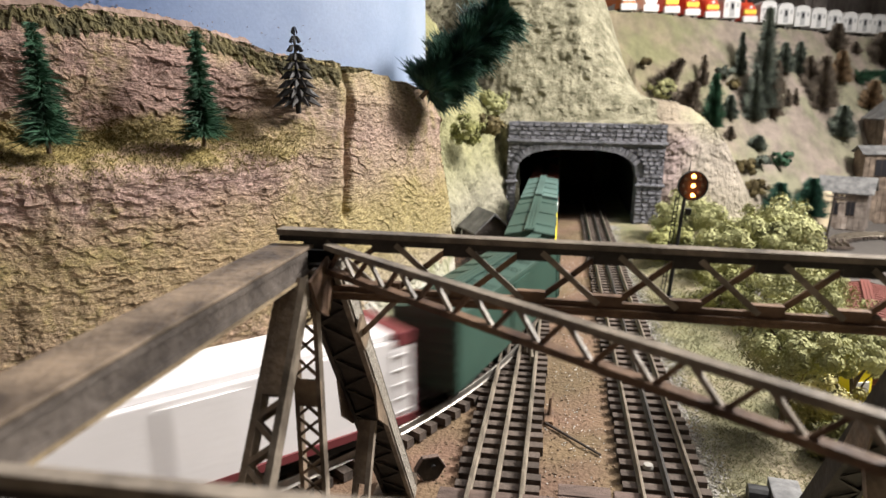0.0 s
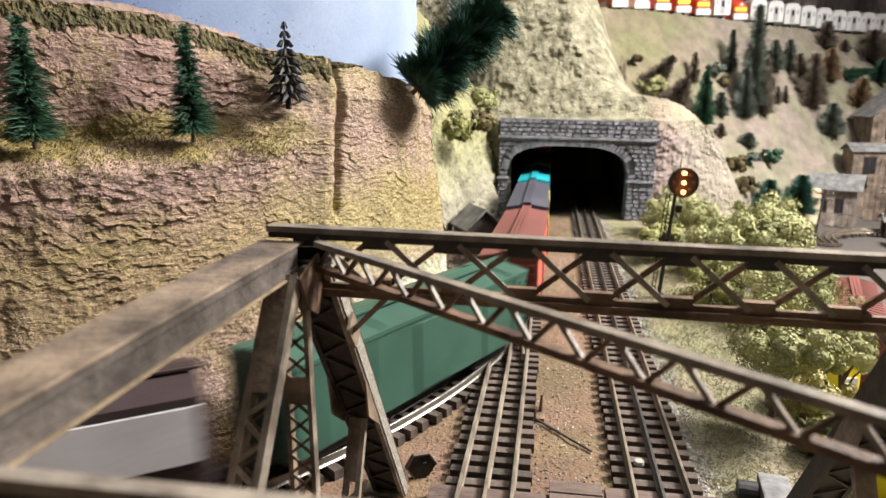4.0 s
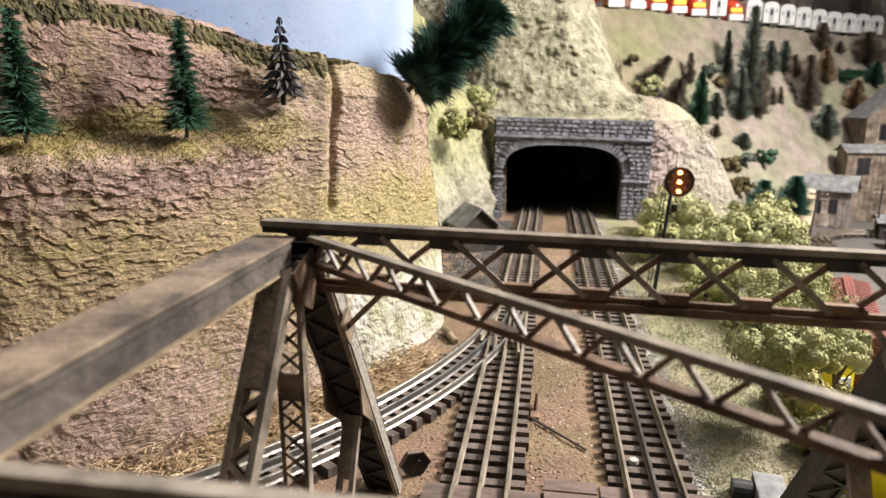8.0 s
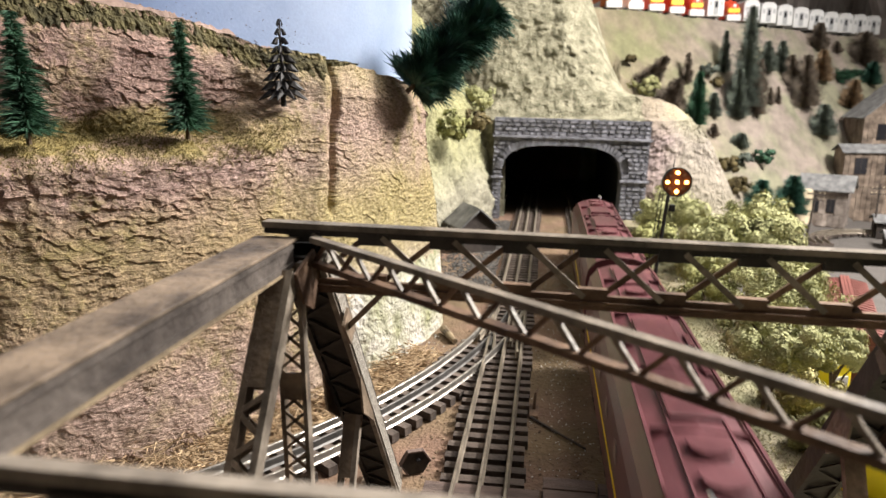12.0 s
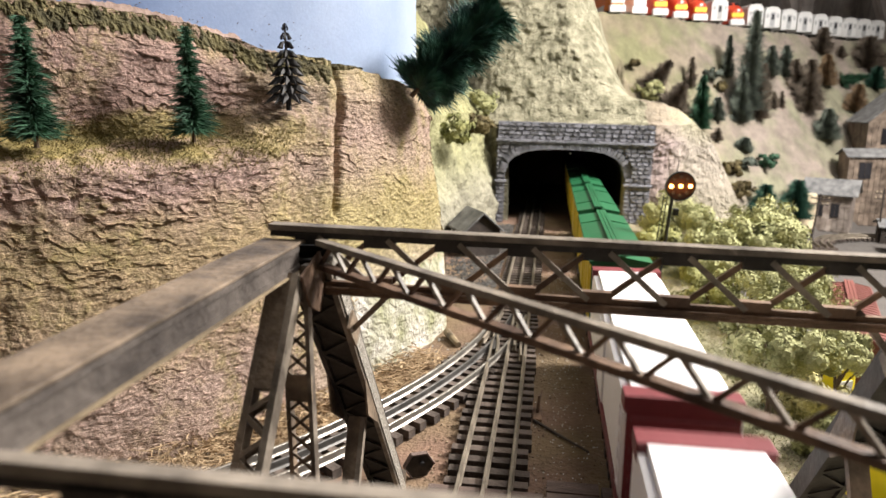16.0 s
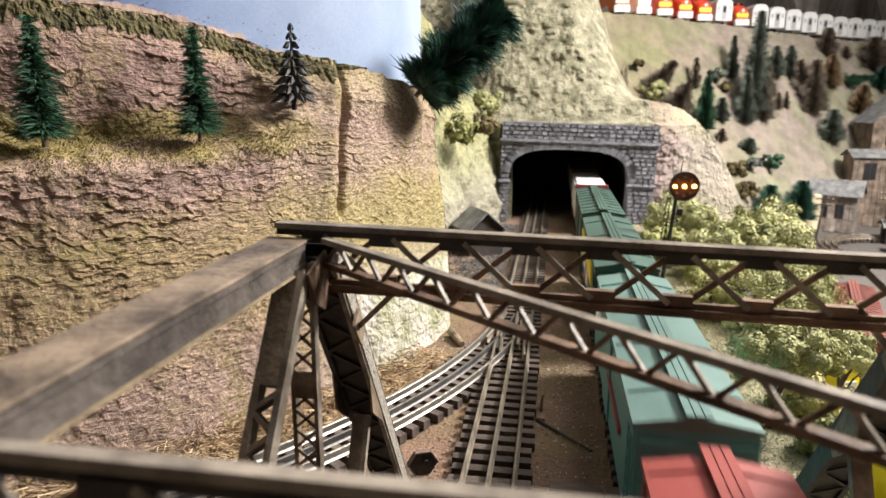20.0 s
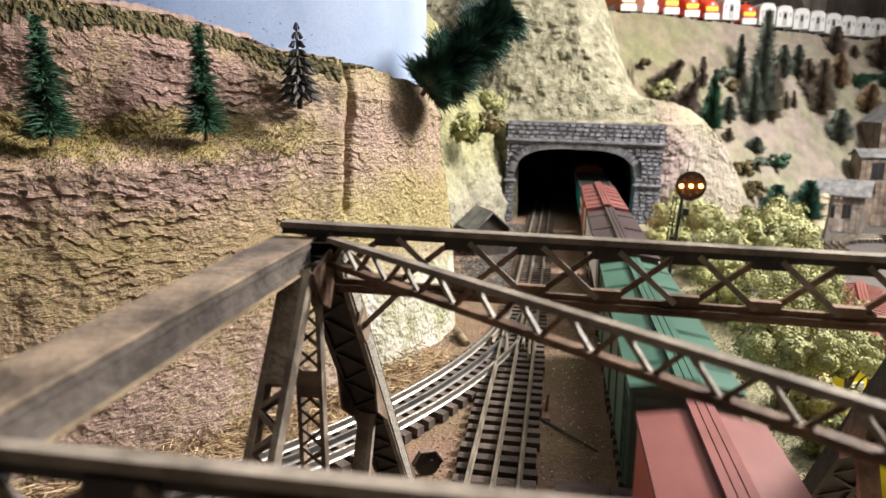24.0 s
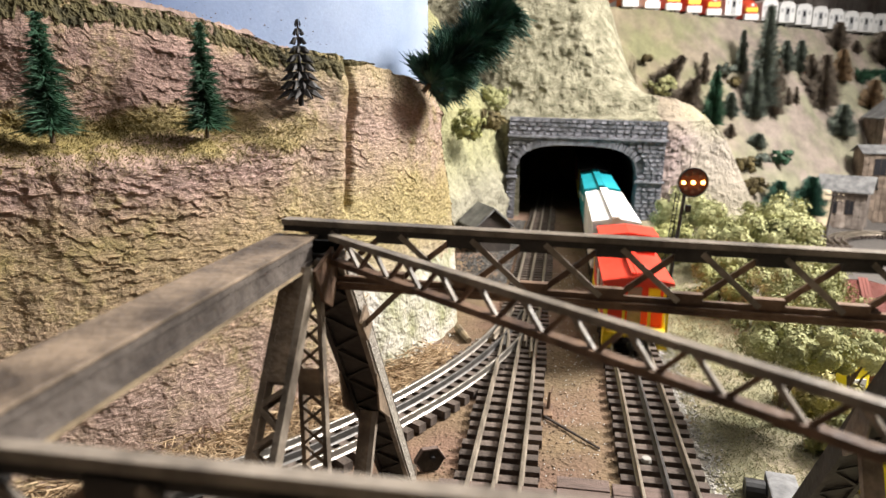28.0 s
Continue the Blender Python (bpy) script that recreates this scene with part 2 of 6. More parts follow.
def tint_along_x(m, x0, x1, c0, c1):
    """Multiply the paint by c0 before x0 and by c1 past x1, with a ragged change."""
    n, l = m.node_tree.nodes, m.node_tree.links
    tc, sp, ns, ad, mr, r, mx = (n.new("ShaderNode" + k) for k in ("TexCoord", "SeparateXYZ", "TexNoise", "Math", "MapRange", "ValToRGB", "Mix"))
    l.new(tc.outputs["Object"], sp.inputs[0])
    l.new(tc.outputs["Object"], ns.inputs["Vector"])
    ns.inputs["Scale"].default_value, ns.inputs["Detail"].default_value = 26, 6
    ad.operation = "MULTIPLY_ADD"
    l.new(ns.outputs[0], ad.inputs[0])
    ad.inputs[1].default_value = 0.06
    l.new(sp.outputs[0], ad.inputs[2])
    mr.inputs[1].default_value, mr.inputs[2].default_value = x0 + 0.03, x1 + 0.03
    l.new(ad.outputs[0], mr.inputs[0])
    l.new(mr.outputs[0], r.inputs[0])
    r.color_ramp.elements[0].color, r.color_ramp.elements[1].color = (*c0, 1), (*c1, 1)
    mx.data_type, mx.blend_type = "RGBA", "MULTIPLY"
    mx.inputs[0].default_value = 1.0
    b = n["Principled BSDF"]
    l.new(b.inputs["Base Color"].links[0].from_socket, mx.inputs[6])
    l.new(r.outputs[0], mx.inputs[7])
    l.new(mx.outputs[2], b.inputs["Base Color"])


tint_along_x(FLANK, 0.225, 0.265, (0.92, 0.82, 0.86), (1.0, 1.0, 0.92))
FOOT_PAINT = mat("pale_rock_foot", (0.31, 0.315, 0.17), 0.85, var=0.2, scale=19, bump=0.9, bscale=200, col2=(0.54, 0.51, 0.46), depth=0.004)
GREY_STONE = mat("grey_stone", (0.15, 0.152, 0.175), 0.8, var=0.3, scale=60, bump=0.9, bscale=300, col2=(0.25, 0.25, 0.285), rand=0.10)
PLASTER_PINK = mat("pink_plaster", (0.40, 0.29, 0.25), 0.8, var=0.25, scale=50, bump=0.6, bscale=240)
MORTAR = mat("grey_mortar", (0.145, 0.145, 0.165), 0.9, var=0.3, scale=60, bump=0.5)
BLACK = mat("tunnel_shade_black", (0.012, 0.012, 0.012), 0.9, var=0.3, bump=0.3)
TIE = mat("tie_wood", (0.085, 0.066, 0.055), 0.85, var=0.4, scale=60, bump=0.6, bscale=300, rand=0.3)
RAIL = mat("tan_rail", (0.29, 0.25, 0.20), 0.42, metal=0.55, var=0.3, scale=40, bump=0.2, bscale=400)
BRIGHT_RAIL = mat("bright_rail", (0.31, 0.29, 0.26), 0.36, metal=0.7, var=0.2, scale=40, bump=0.2, bscale=400)
DARK_RAIL = mat("dark_rail", (0.10, 0.095, 0.09), 0.45, metal=0.5, var=0.3, scale=40, bump=0.2)
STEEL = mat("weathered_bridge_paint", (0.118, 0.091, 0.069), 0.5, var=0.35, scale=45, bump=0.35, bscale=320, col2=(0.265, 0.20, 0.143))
RUST = mat("rusty_bridge_paint", (0.11, 0.062, 0.042), 0.65, var=0.45, scale=40, bump=0.4, bscale=260, col2=(0.24, 0.15, 0.095))
PALE_STEEL = mat("pale_weathered_and_lit_paint", (0.17, 0.14, 0.112), 0.5, var=0.4, scale=60, bump=0.3, bscale=260, col2=(0.34, 0.29, 0.235))
# black paint; on the end posts it stands in for shade
DARK_STEEL = mat("black_paint_and_shade", (0.022, 0.02, 0.019), 0.6, var=0.4, scale=60, bump=0.3, col2=(0.05, 0.043, 0.038))
# chord sides: bridge colour darkened to stand for their shade
WEB_SHADE_PAINT = mat("shaded_bridge_paint", (0.07, 0.058, 0.052), 0.55, var=0.35, scale=45, bump=0.35, bscale=320, col2=(0.115, 0.097, 0.085))
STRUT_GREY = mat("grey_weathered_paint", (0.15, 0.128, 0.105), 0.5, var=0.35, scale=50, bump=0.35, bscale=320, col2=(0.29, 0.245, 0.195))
EDGE = mat("rust_yellow_edge", (0.17, 0.125, 0.08), 0.6, var=0.4, scale=60, bump=0.3, col2=(0.29, 0.225, 0.14))
TREAD = mat("riveted_plate", (0.27, 0.245, 0.21), 0.45, var=0.4, scale=700, bump=0.9, bscale=900, col2=(0.52, 0.475, 0.41))
DECK = mat("deck_planks", (0.14, 0.10, 0.085), 0.8, var=0.3, scale=40, bump=0.5, bscale=300, stretch=(1, 6, 1), rand=0.2)


# ---- mesh helpers ----
def part(name, bm, material, parent, label="", smooth=False):
    me = bpy.data.meshes.new(name)
    bm.to_mesh(me)
    bm.free()
    me.materials.append(material)
    if smooth:
        me.polygons.foreach_set("use_smooth", [True] * len(me.polygons))
    ob = new(name, me)
    ob.parent = parent
    if label:
        ob["label"] = label
    return ob


def thing(name, label, category, group="", at=None):
    ob = tagged(new(name), label, category, group)
    if at is not None:
        ob.matrix_world = at
    return ob


def solo(name, bm, material, label, category, group="", kind="", smooth=False):
    return tagged(part(name, bm, material, None, "", smooth), label, category, group, kind)


def box(bm, x0, x1, y0, y1, z0, z1, bevel=0.0):
    r = bmesh.ops.create_cube(bm, size=1, matrix=Matrix.Translation(((x0 + x1) / 2, (y0 + y1) / 2, (z0 + z1) / 2)) @ Matrix.Diagonal((x1 - x0, y1 - y0, z1 - z0, 1)))
    if bevel:
        edges = list({e for v in r["verts"] for e in v.link_edges})
        bmesh.ops.bevel(bm, geom=edges, offset=bevel, segments=2, affect="EDGES", profile=0.6)
    return bm


def boxm(*a, **k):
    return box(bmesh.new(), *a, **k)


def bar(bm, p, q, w, h, side=(1, 0, 0)):
    """A straight bar from p to q: w across, along side, and h in the third direction."""
    p, q = Vector(p), Vector(q)
    d = (q - p).normalized()
    s = Vector(side)
    s = (s - d * s.dot(d)).normalized()
    u = d.cross(s)
    m = Matrix((s, d, u)).transposed().to_4x4()
    m.translation = (p + q) / 2
    bmesh.ops.create_cube(bm, size=1, matrix=m @ Matrix.Diagonal((w, (q - p).length, h, 1)))
    return bm


def cyl(bm, p, q, r, r2=None, n=12):
    p, q = Vector(p), Vector(q)
    m = (q - p).to_track_quat("Z", "Y").to_matrix().to_4x4()
    m.translation = (p + q) / 2
    bmesh.ops.create_cone(bm, cap_ends=True, segments=n, radius1=r, radius2=r if r2 is None else r2, depth=(q - p).length, matrix=m)
    return bm


def sheet(nu, nv, fn, skip=None):
    """A grid of nu by nv cells, whose corners are fn(u, v)."""
    bm = bmesh.new()
    vs = [[bm.verts.new(fn(i / nu, j / nv)) for j in range(nv + 1)] for i in range(nu + 1)]
    for i in range(nu):
        for j in range(nv):
            c = (vs[i][j].co + vs[i + 1][j + 1].co) / 2
            if not (skip and skip(c)):
                bm.faces.new((vs[i][j], vs[i + 1][j], vs[i + 1][j + 1], vs[i][j + 1]))
    return bm


def fbm(x, y, z, octaves=4):
    return noise.fractal(Vector((x, y, z)), 0.9, 2.1, octaves)


def ease(a, b, x):
    t = min(1.0, max(0.0, (x - a) / (b - a)))
    return t * t * (3 - 2 * t)


# ---- plan: rail tops at z = 0, tracks along y ----
MID, RIGHT, RADIUS, CURVE_Y = -0.032, 0.071, 0.62, 0.74
CX, CY = MID - RADIUS, CURVE_Y
GAUGE, GROUND = 0.03175, -0.013
TURN = radians(54.6)


def track_point(d):
    """The place at d metres along the line that the train runs: out of the tunnel, round the curve, back behind, and in by the other track."""
    if d < -1.26 - 0.6 * TURN:
        s = -1.26 - 0.6 * TURN - d
        return Vector((MID + 0.6 * (1 - math.cos(TURN)) + s * math.sin(TURN), 2.0 + 0.6 * math.sin(TURN) + s * math.cos(TURN), 0))
    if d < -1.26:
        a = (-1.26 - d) / 0.6
        return Vector((MID + 0.6 * (1 - math.cos(a)), 2.0 + 0.6 * math.sin(a), 0))
    if d < 0:
        return Vector((MID, CURVE_Y - d, 0))
    q = RADIUS * math.pi / 2
    if d < q:
        a = d / RADIUS
        return Vector((CX + RADIUS * math.cos(a), CY - RADIUS * math.sin(a), 0))
    x, y, d = CX, CY - RADIUS, d - q
    legs = ((0.4, 180), (None, 180), (1.8185, 270), (None, 270), (0.623, 0), (None, 0), (9, 90))
    for length, ang in legs:
        a = radians(ang)
        if length is None:
            s = 0.5 * math.pi / 2
            k = min(d, s) / 0.5
            x, y = x + 0.5 * (math.sin(a + k) - math.sin(a)), y - 0.5 * (math.cos(a + k) - math.cos(a))
            if d <= s:
                return Vector((x, y, 0))
            d -= s
        else:
            if length == 9:
                y += d
                if y < 2.0:
                    return Vector((RIGHT, y, 0))
                e, r = y - 2.0, 0.497
                k = e / r
                if k < TURN:
                    return Vector((RIGHT + r * (1 - math.cos(k)), 2.0 + r * math.sin(k), 0))
                s = e - r * TURN
                return Vector((RIGHT + r * (1 - math.cos(TURN)) + s * math.sin(TURN), 2.0 + r * math.sin(TURN) + s * math.cos(TURN), 0))
            k = min(d, length)
            x, y = x + k * math.cos(a), y + k * math.sin(a)
            if d <= length:
                return Vector((x, y, 0))
            d -= length


def car_pose(d, half=0.085):
    a, b = track_point(d + half), track_point(d - half)
    m = (a - b).to_track_quat("Y", "Z").to_matrix().to_4x4()
    m.translation = (a + b) / 2
    return m


# ---- ground: one sheet, with the hollow at the right and the slope behind ----
SHELF_A, SHELF_N = Vector((0.31, 2.19)), Vector((0.58, -0.815))


def ground_z(x, y):
    q = (Vector((x, y)) - SHELF_A).dot(SHELF_N)
    low = ease(0.20, 0.36, x - 0.03 * math.sin(y * 9)) * ease(-0.1, 0.25, y) * ease(4.0, 3.0, x)
    z = GROUND - 0.12 * low
    lift = 0.033 * max(0.0, min(1.0, 1 - ((x - 0.1) * 0.815 + (y - 2.045) * 0.58 - 0.286) / 0.855))
    slope = lift * math.exp(-max(0.0, q) * 8) + 0.455 - 1.15 * max(0.0, q) ** 0.9 - 0.7 * max(0.0, q - 0.36) + 0.012 * fbm(x * 9, y * 9, 0) + 0.010 * fbm(x * 36, y * 36, 6)
    if x > -0.3 and y > 1.45 and not (-0.11 < x < 0.19 and y < 2.0):
        z = max(z, min(0.455 + lift, slope) * ease(1.45, 1.6, y) + z * (1 - ease(1.45, 1.6, y)))
    near = abs(x - MID) < 0.045 or abs(x - RIGHT) < 0.045
    return z + (0.0 if near else 0.0025 * fbm(x * 30, y * 30, 3))


def build_ground():
    def spread(u, a, b, c, d):
        return a + (b - a) * u / 0.15 if u < 0.15 else (b + (c - b) * (u - 0.15) / 0.7 if u < 0.85 else c + (d - c) * (u - 0.85) / 0.15)

    def fn(u, v):
        x, y = spread(u, -3.0, -0.4, 1.6, 8.0), spread(v, -4.0, 0.1, 3.0, 8.0)
        z = ground_z(x, y)
        return (x, y, z)
    bm = sheet(340, 420, fn)
    solo("ground", bm, GROUND_MAT, "brown dirt and dry grass of a model railway layout", "ground", kind="structure", smooth=True)


def ground_material():
    m = mat("dirt_and_grass", (0.95, 0.95, 0.95), 0.9, var=0.3, scale=22, bump=0.8, bscale=300, depth=0.003)
    nt = m.node_tree
    n, l = nt.nodes, nt.links
    tc, sp, ns = n.new("ShaderNodeTexCoord"), n.new("ShaderNodeSeparateXYZ"), n.new("ShaderNodeTexNoise")
    l.new(tc.outputs["Object"], sp.inputs[0])
    l.new(tc.outputs["Object"], ns.inputs["Vector"])
    ns.inputs["Scale"].default_value, ns.inputs["Detail"].default_value = 20, 5
    ma = n.new("ShaderNodeMath")
    ma.operation = "MULTIPLY_ADD"
    ma.inputs[1].default_value = 0.09
    l.new(ns.outputs[0], ma.inputs[0])
    l.new(sp.outputs[0], ma.inputs[2])
    r = n.new("ShaderNodeValToRGB")
    mr = n.new("ShaderNodeMapRange")
    mr.inputs[1].default_value, mr.inputs[2].default_value = -0.3, 1.2
    l.new(ma.outputs[0], mr.inputs[0])
    els = r.color_ramp.elements
    for _ in range(5):
        els.new(0.5)
    dirt, ash, grass, pale = (0.205, 0.138, 0.095), (0.30, 0.28, 0.25), (0.26, 0.24, 0.16), (0.33, 0.30, 0.255)
    for e, (p, c) in zip(els, ((0.0, dirt), (0.290, dirt), (0.296, ash), (0.301, ash), (0.309, grass), (0.42, grass), (0.62, pale))):
        e.position, e.color = p, (*c, 1)
    l.new(mr.outputs[0], r.inputs[0])
    mix = next(x for x in n if x.bl_idname == "ShaderNodeMix")
    ramp = mix.inputs[6].links[0].from_node
    m2 = n.new("ShaderNodeMix")
    m2.data_type, m2.blend_type = "RGBA", "MULTIPLY"
    m2.inputs[0].default_value = 1.0
    l.new(r.outputs[0], m2.inputs[6])
    l.new(ramp.outputs[0], m2.inputs[7])
    pn, pr, pm = n.new("ShaderNodeTexNoise"), n.new("ShaderNodeValToRGB"), n.new("ShaderNodeMix")
    pn.inputs["Scale"].default_value, pn.inputs["Detail"].default_value = 10.0, 9
    l.new(tc.outputs["Object"], pn.inputs["Vector"])
    for e, (p, c) in zip(pr.color_ramp.elements, ((0.40, (0.90, 0.95, 0.78)), (0.60, (1.05, 0.96, 0.97)))):
        e.position, e.color = p, (*c, 1)
    l.new(pn.outputs[0], pr.inputs[0])
    pm.data_type, pm.blend_type = "RGBA", "MULTIPLY"
    pm.inputs[0].default_value = 1.0
    l.new(m2.outputs[2], pm.inputs[6])
    l.new(pr.outputs[0], pm.inputs[7])
    lm, lr = n.new("ShaderNodeMix"), n.new("ShaderNodeMapRange")
    lr.inputs[1].default_value, lr.inputs[2].default_value = -0.116, -0.095
    l.new(sp.outputs[2], lr.inputs[0])
    lm.data_type = "RGBA"
    l.new(lr.outputs[0], lm.inputs[0])
    lm.inputs[6].default_value = (0.105, 0.095, 0.088, 1)
    l.new(pm.outputs[2], lm.inputs[7])
    l.new(lm.outputs[2], mix.inputs[6])
    return m


GROUND_MAT = ground_material()
build_ground()


# ---- room round the layout ----
ROOM_PAINT = mat("room_paint", (0.62, 0.60, 0.59), 0.8, var=0.1, scale=3, bump=0.2, bscale=80)
CEILING_PAINT = mat("ceiling_paint", (0.62, 0.62, 0.62), 0.8, var=0.08, scale=3, bump=0.2, bscale=80)
FLOOR_PAINT = mat("floor_paint", (0.2, 0.2, 0.2), 0.7, var=0.2, scale=3, bump=0.2, bscale=80)
for name, b, m in (("wall_north", (-3.2, 8.2, 8.0, 8.1, -1.0, 1.9), ROOM_PAINT), ("wall_south", (-3.2, 8.2, -4.1, -4.0, -1.0, 1.9), ROOM_PAINT),
                   ("wall_west", (-3.1, -3.0, -4.0, 8.0, -1.0, 1.9), ROOM_PAINT), ("wall_east", (8.0, 8.1, -4.0, 8.0, -1.0, 1.9), ROOM_PAINT),
                   ("floor", (-3.2, 8.2, -4.1, 8.1, -1.1, -1.0), FLOOR_PAINT), ("ceiling", (-3.2, 8.2, -4.1, 8.1, 1.9, 2.0), CEILING_PAINT)):
    solo(name, boxm(*b), m, "plain painted " + ("ceiling" if name == "ceiling" else "floor" if name == "floor" else "wall") + " of the room", name.split("_")[0], kind="structure")


# ---- rock wall round the inside of the curve, and the sky board on it ----
def wall_top(f):
    return 0.239 + 0.00115 * (min(f, 43) - 8.8) + 0.009 * ease(28, 35, f) + 0.003 * fbm(f * 0.35, 3, 0)


def wall_r(f, z):
    top = wall_top(f)
    r = 0.552 - 0.018 * ease(0.0, 0.2, z)
    led = ease(25, 34, f)
    rise = 0.022 * ease(37, 31, f)
    r -= led * 0.038 * ease(0.182, 0.205, z - rise + 0.008 * fbm(f * 0.2, 0, 5))
    r += 0.006 * led * ease(0.14, 0.19, z) * (1 - ease(0.19, 0.2, z))
    r -= 0.016 * math.exp(-((f - 24.7 - 20 * (0.21 - z) - 0.4 * fbm(z * 45, 1, 1)) / 0.36) ** 2) * ease(0.125, 0.15, z)
    r += 0.004 * math.exp(-((f - 26.3 - 20 * (0.21 - z)) / 0.9) ** 2) * ease(0.12, 0.15, z)
    r -= 0.012 * ease(top - 0.03, top, z)
    a = f * 0.165
    w = a + 0.15 * fbm(a * 2.2, z * 30, 17)
    rough = (0.45 + 0.55 * ease(0.08, 0.15, z)) * (0.55 + 0.45 * ease(-0.3, 0.3, noise.noise(Vector((a * 1.3, z * 26, 31)))))
    r += 0.0035 * fbm(a * 1.1, z * 12, 1) + 0.0007 * fbm(a * 9, z * 190, 9, 3)
    # flaky strata: each juts out over the one below it, in short lengths
    for k, wide, jut, seed in ((125, 2.3, 0.0024, 3), (230, 4.0, 0.0017, 40)):
        p = z * k + 1.5 * noise.noise(Vector((w * wide, z * 24, seed))) + 0.55 * noise.noise(Vector((w * wide * 3.4, z * 60, seed + 5)))
        i = math.floor(p)
        r += rough * jut * (1 - (p - i)) ** 1.6 * max(0.0, noise.noise(Vector((w * wide * 0.9, i * 5.37, seed + 9))) + 0.22)
    return r


def build_wall():
    def fn(u, v):
        f = 7.0 + 54 * u / 0.94 if u < 0.94 else 61 + 35 * (u - 0.94) / 0.06
        z = -0.03 + (wall_top(f) + 0.03) * v
        r = wall_r(f, z) if v < 1 else wall_r(f, z) - 0.02
        k = radians(f)
        return (CX + r * math.cos(k), CY - r * math.sin(k), z)
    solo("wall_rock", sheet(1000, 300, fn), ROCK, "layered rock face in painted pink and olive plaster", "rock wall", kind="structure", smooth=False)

    def fringe(u, v):
        f = 20 + 75 * u
        z = wall_top(f) - (0.017 + 0.007 * fbm(f * 0.4, 5, 2) + 0.005 * noise.noise(Vector((f * 3.1, 2, 6)))) * (1 - v) * ease(20, 27, f)
        r = wall_r(f, z) + 0.0012 * math.sin(math.pi * min(1, v * 1.2)) + 0.0016 * fbm(f * 2.6, z * 160, 4) - (0.02 if v == 1 else 0)
        k = radians(f)
        return (CX + r * math.cos(k), CY - r * math.sin(k), z)
    solo("grass_fringe", sheet(700, 26, fringe), FRINGE, "olive grass fringe along the top of the rock", "grass", kind="stuff")

    def pale(u, v):
        f, z = 7.1 + 18.5 * u, -0.03 + (0.10 + 0.012 * fbm(u * 5, 1, 2)) * v
        k = radians(f)
        r = wall_r(f, z) + 0.0025 * (1 - abs(2 * u - 1) ** 6) * (1 - v ** 6)
        return (CX + r * math.cos(k), CY - r * math.sin(k), z)
    solo("wall_foot", sheet(60, 50, pale), FOOT_PAINT, "pale green and white plaster patch at the foot of the rock", "rock wall", kind="structure")

    def edge(u, v):
        z = -0.03 + (wall_top(7.0) + 0.03) * v
        k = radians(7.0 - (2.0 + 1.6 * fbm(z * 40, 2, 0)) * u * math.exp(-((z - 0.15) / 0.06) ** 2) - 0.6 * u)
        r = wall_r(7.0, z) - 0.05 * u + 0.004 * fbm(z * 60, u * 5, 3)
        return (CX + r * math.cos(k), CY - r * math.sin(k), z)
    solo("wall_rock_end", sheet(10, 90, edge), ROCK, "broken end of the painted rock face", "rock wall", kind="structure")

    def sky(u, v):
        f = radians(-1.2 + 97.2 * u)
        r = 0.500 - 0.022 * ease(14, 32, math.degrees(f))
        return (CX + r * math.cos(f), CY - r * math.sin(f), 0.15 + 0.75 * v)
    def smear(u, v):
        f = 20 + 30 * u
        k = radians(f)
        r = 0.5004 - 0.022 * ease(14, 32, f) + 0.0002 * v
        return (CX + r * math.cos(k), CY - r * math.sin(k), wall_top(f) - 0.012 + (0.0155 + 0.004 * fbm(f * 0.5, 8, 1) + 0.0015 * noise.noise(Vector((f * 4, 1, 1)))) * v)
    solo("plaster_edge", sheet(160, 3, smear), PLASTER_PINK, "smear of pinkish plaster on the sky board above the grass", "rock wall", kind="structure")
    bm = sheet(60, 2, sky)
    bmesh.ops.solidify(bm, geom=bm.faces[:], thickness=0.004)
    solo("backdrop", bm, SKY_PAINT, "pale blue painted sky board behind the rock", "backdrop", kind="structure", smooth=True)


build_wall()


# ---- tunnel portal and hill ----
PX, PY, OX = 0.0445, 1.322, -0.0165
HALF, SPRING, CROWN = 0.118, 0.083, 0.1345


def arch_z(x):
    """The height of the opening at x from its middle."""
    k = min(1.0, abs(x) / HALF)
    return SPRING + (CROWN - SPRING) * (1 - k ** 3.2) ** (1 / 2.2)


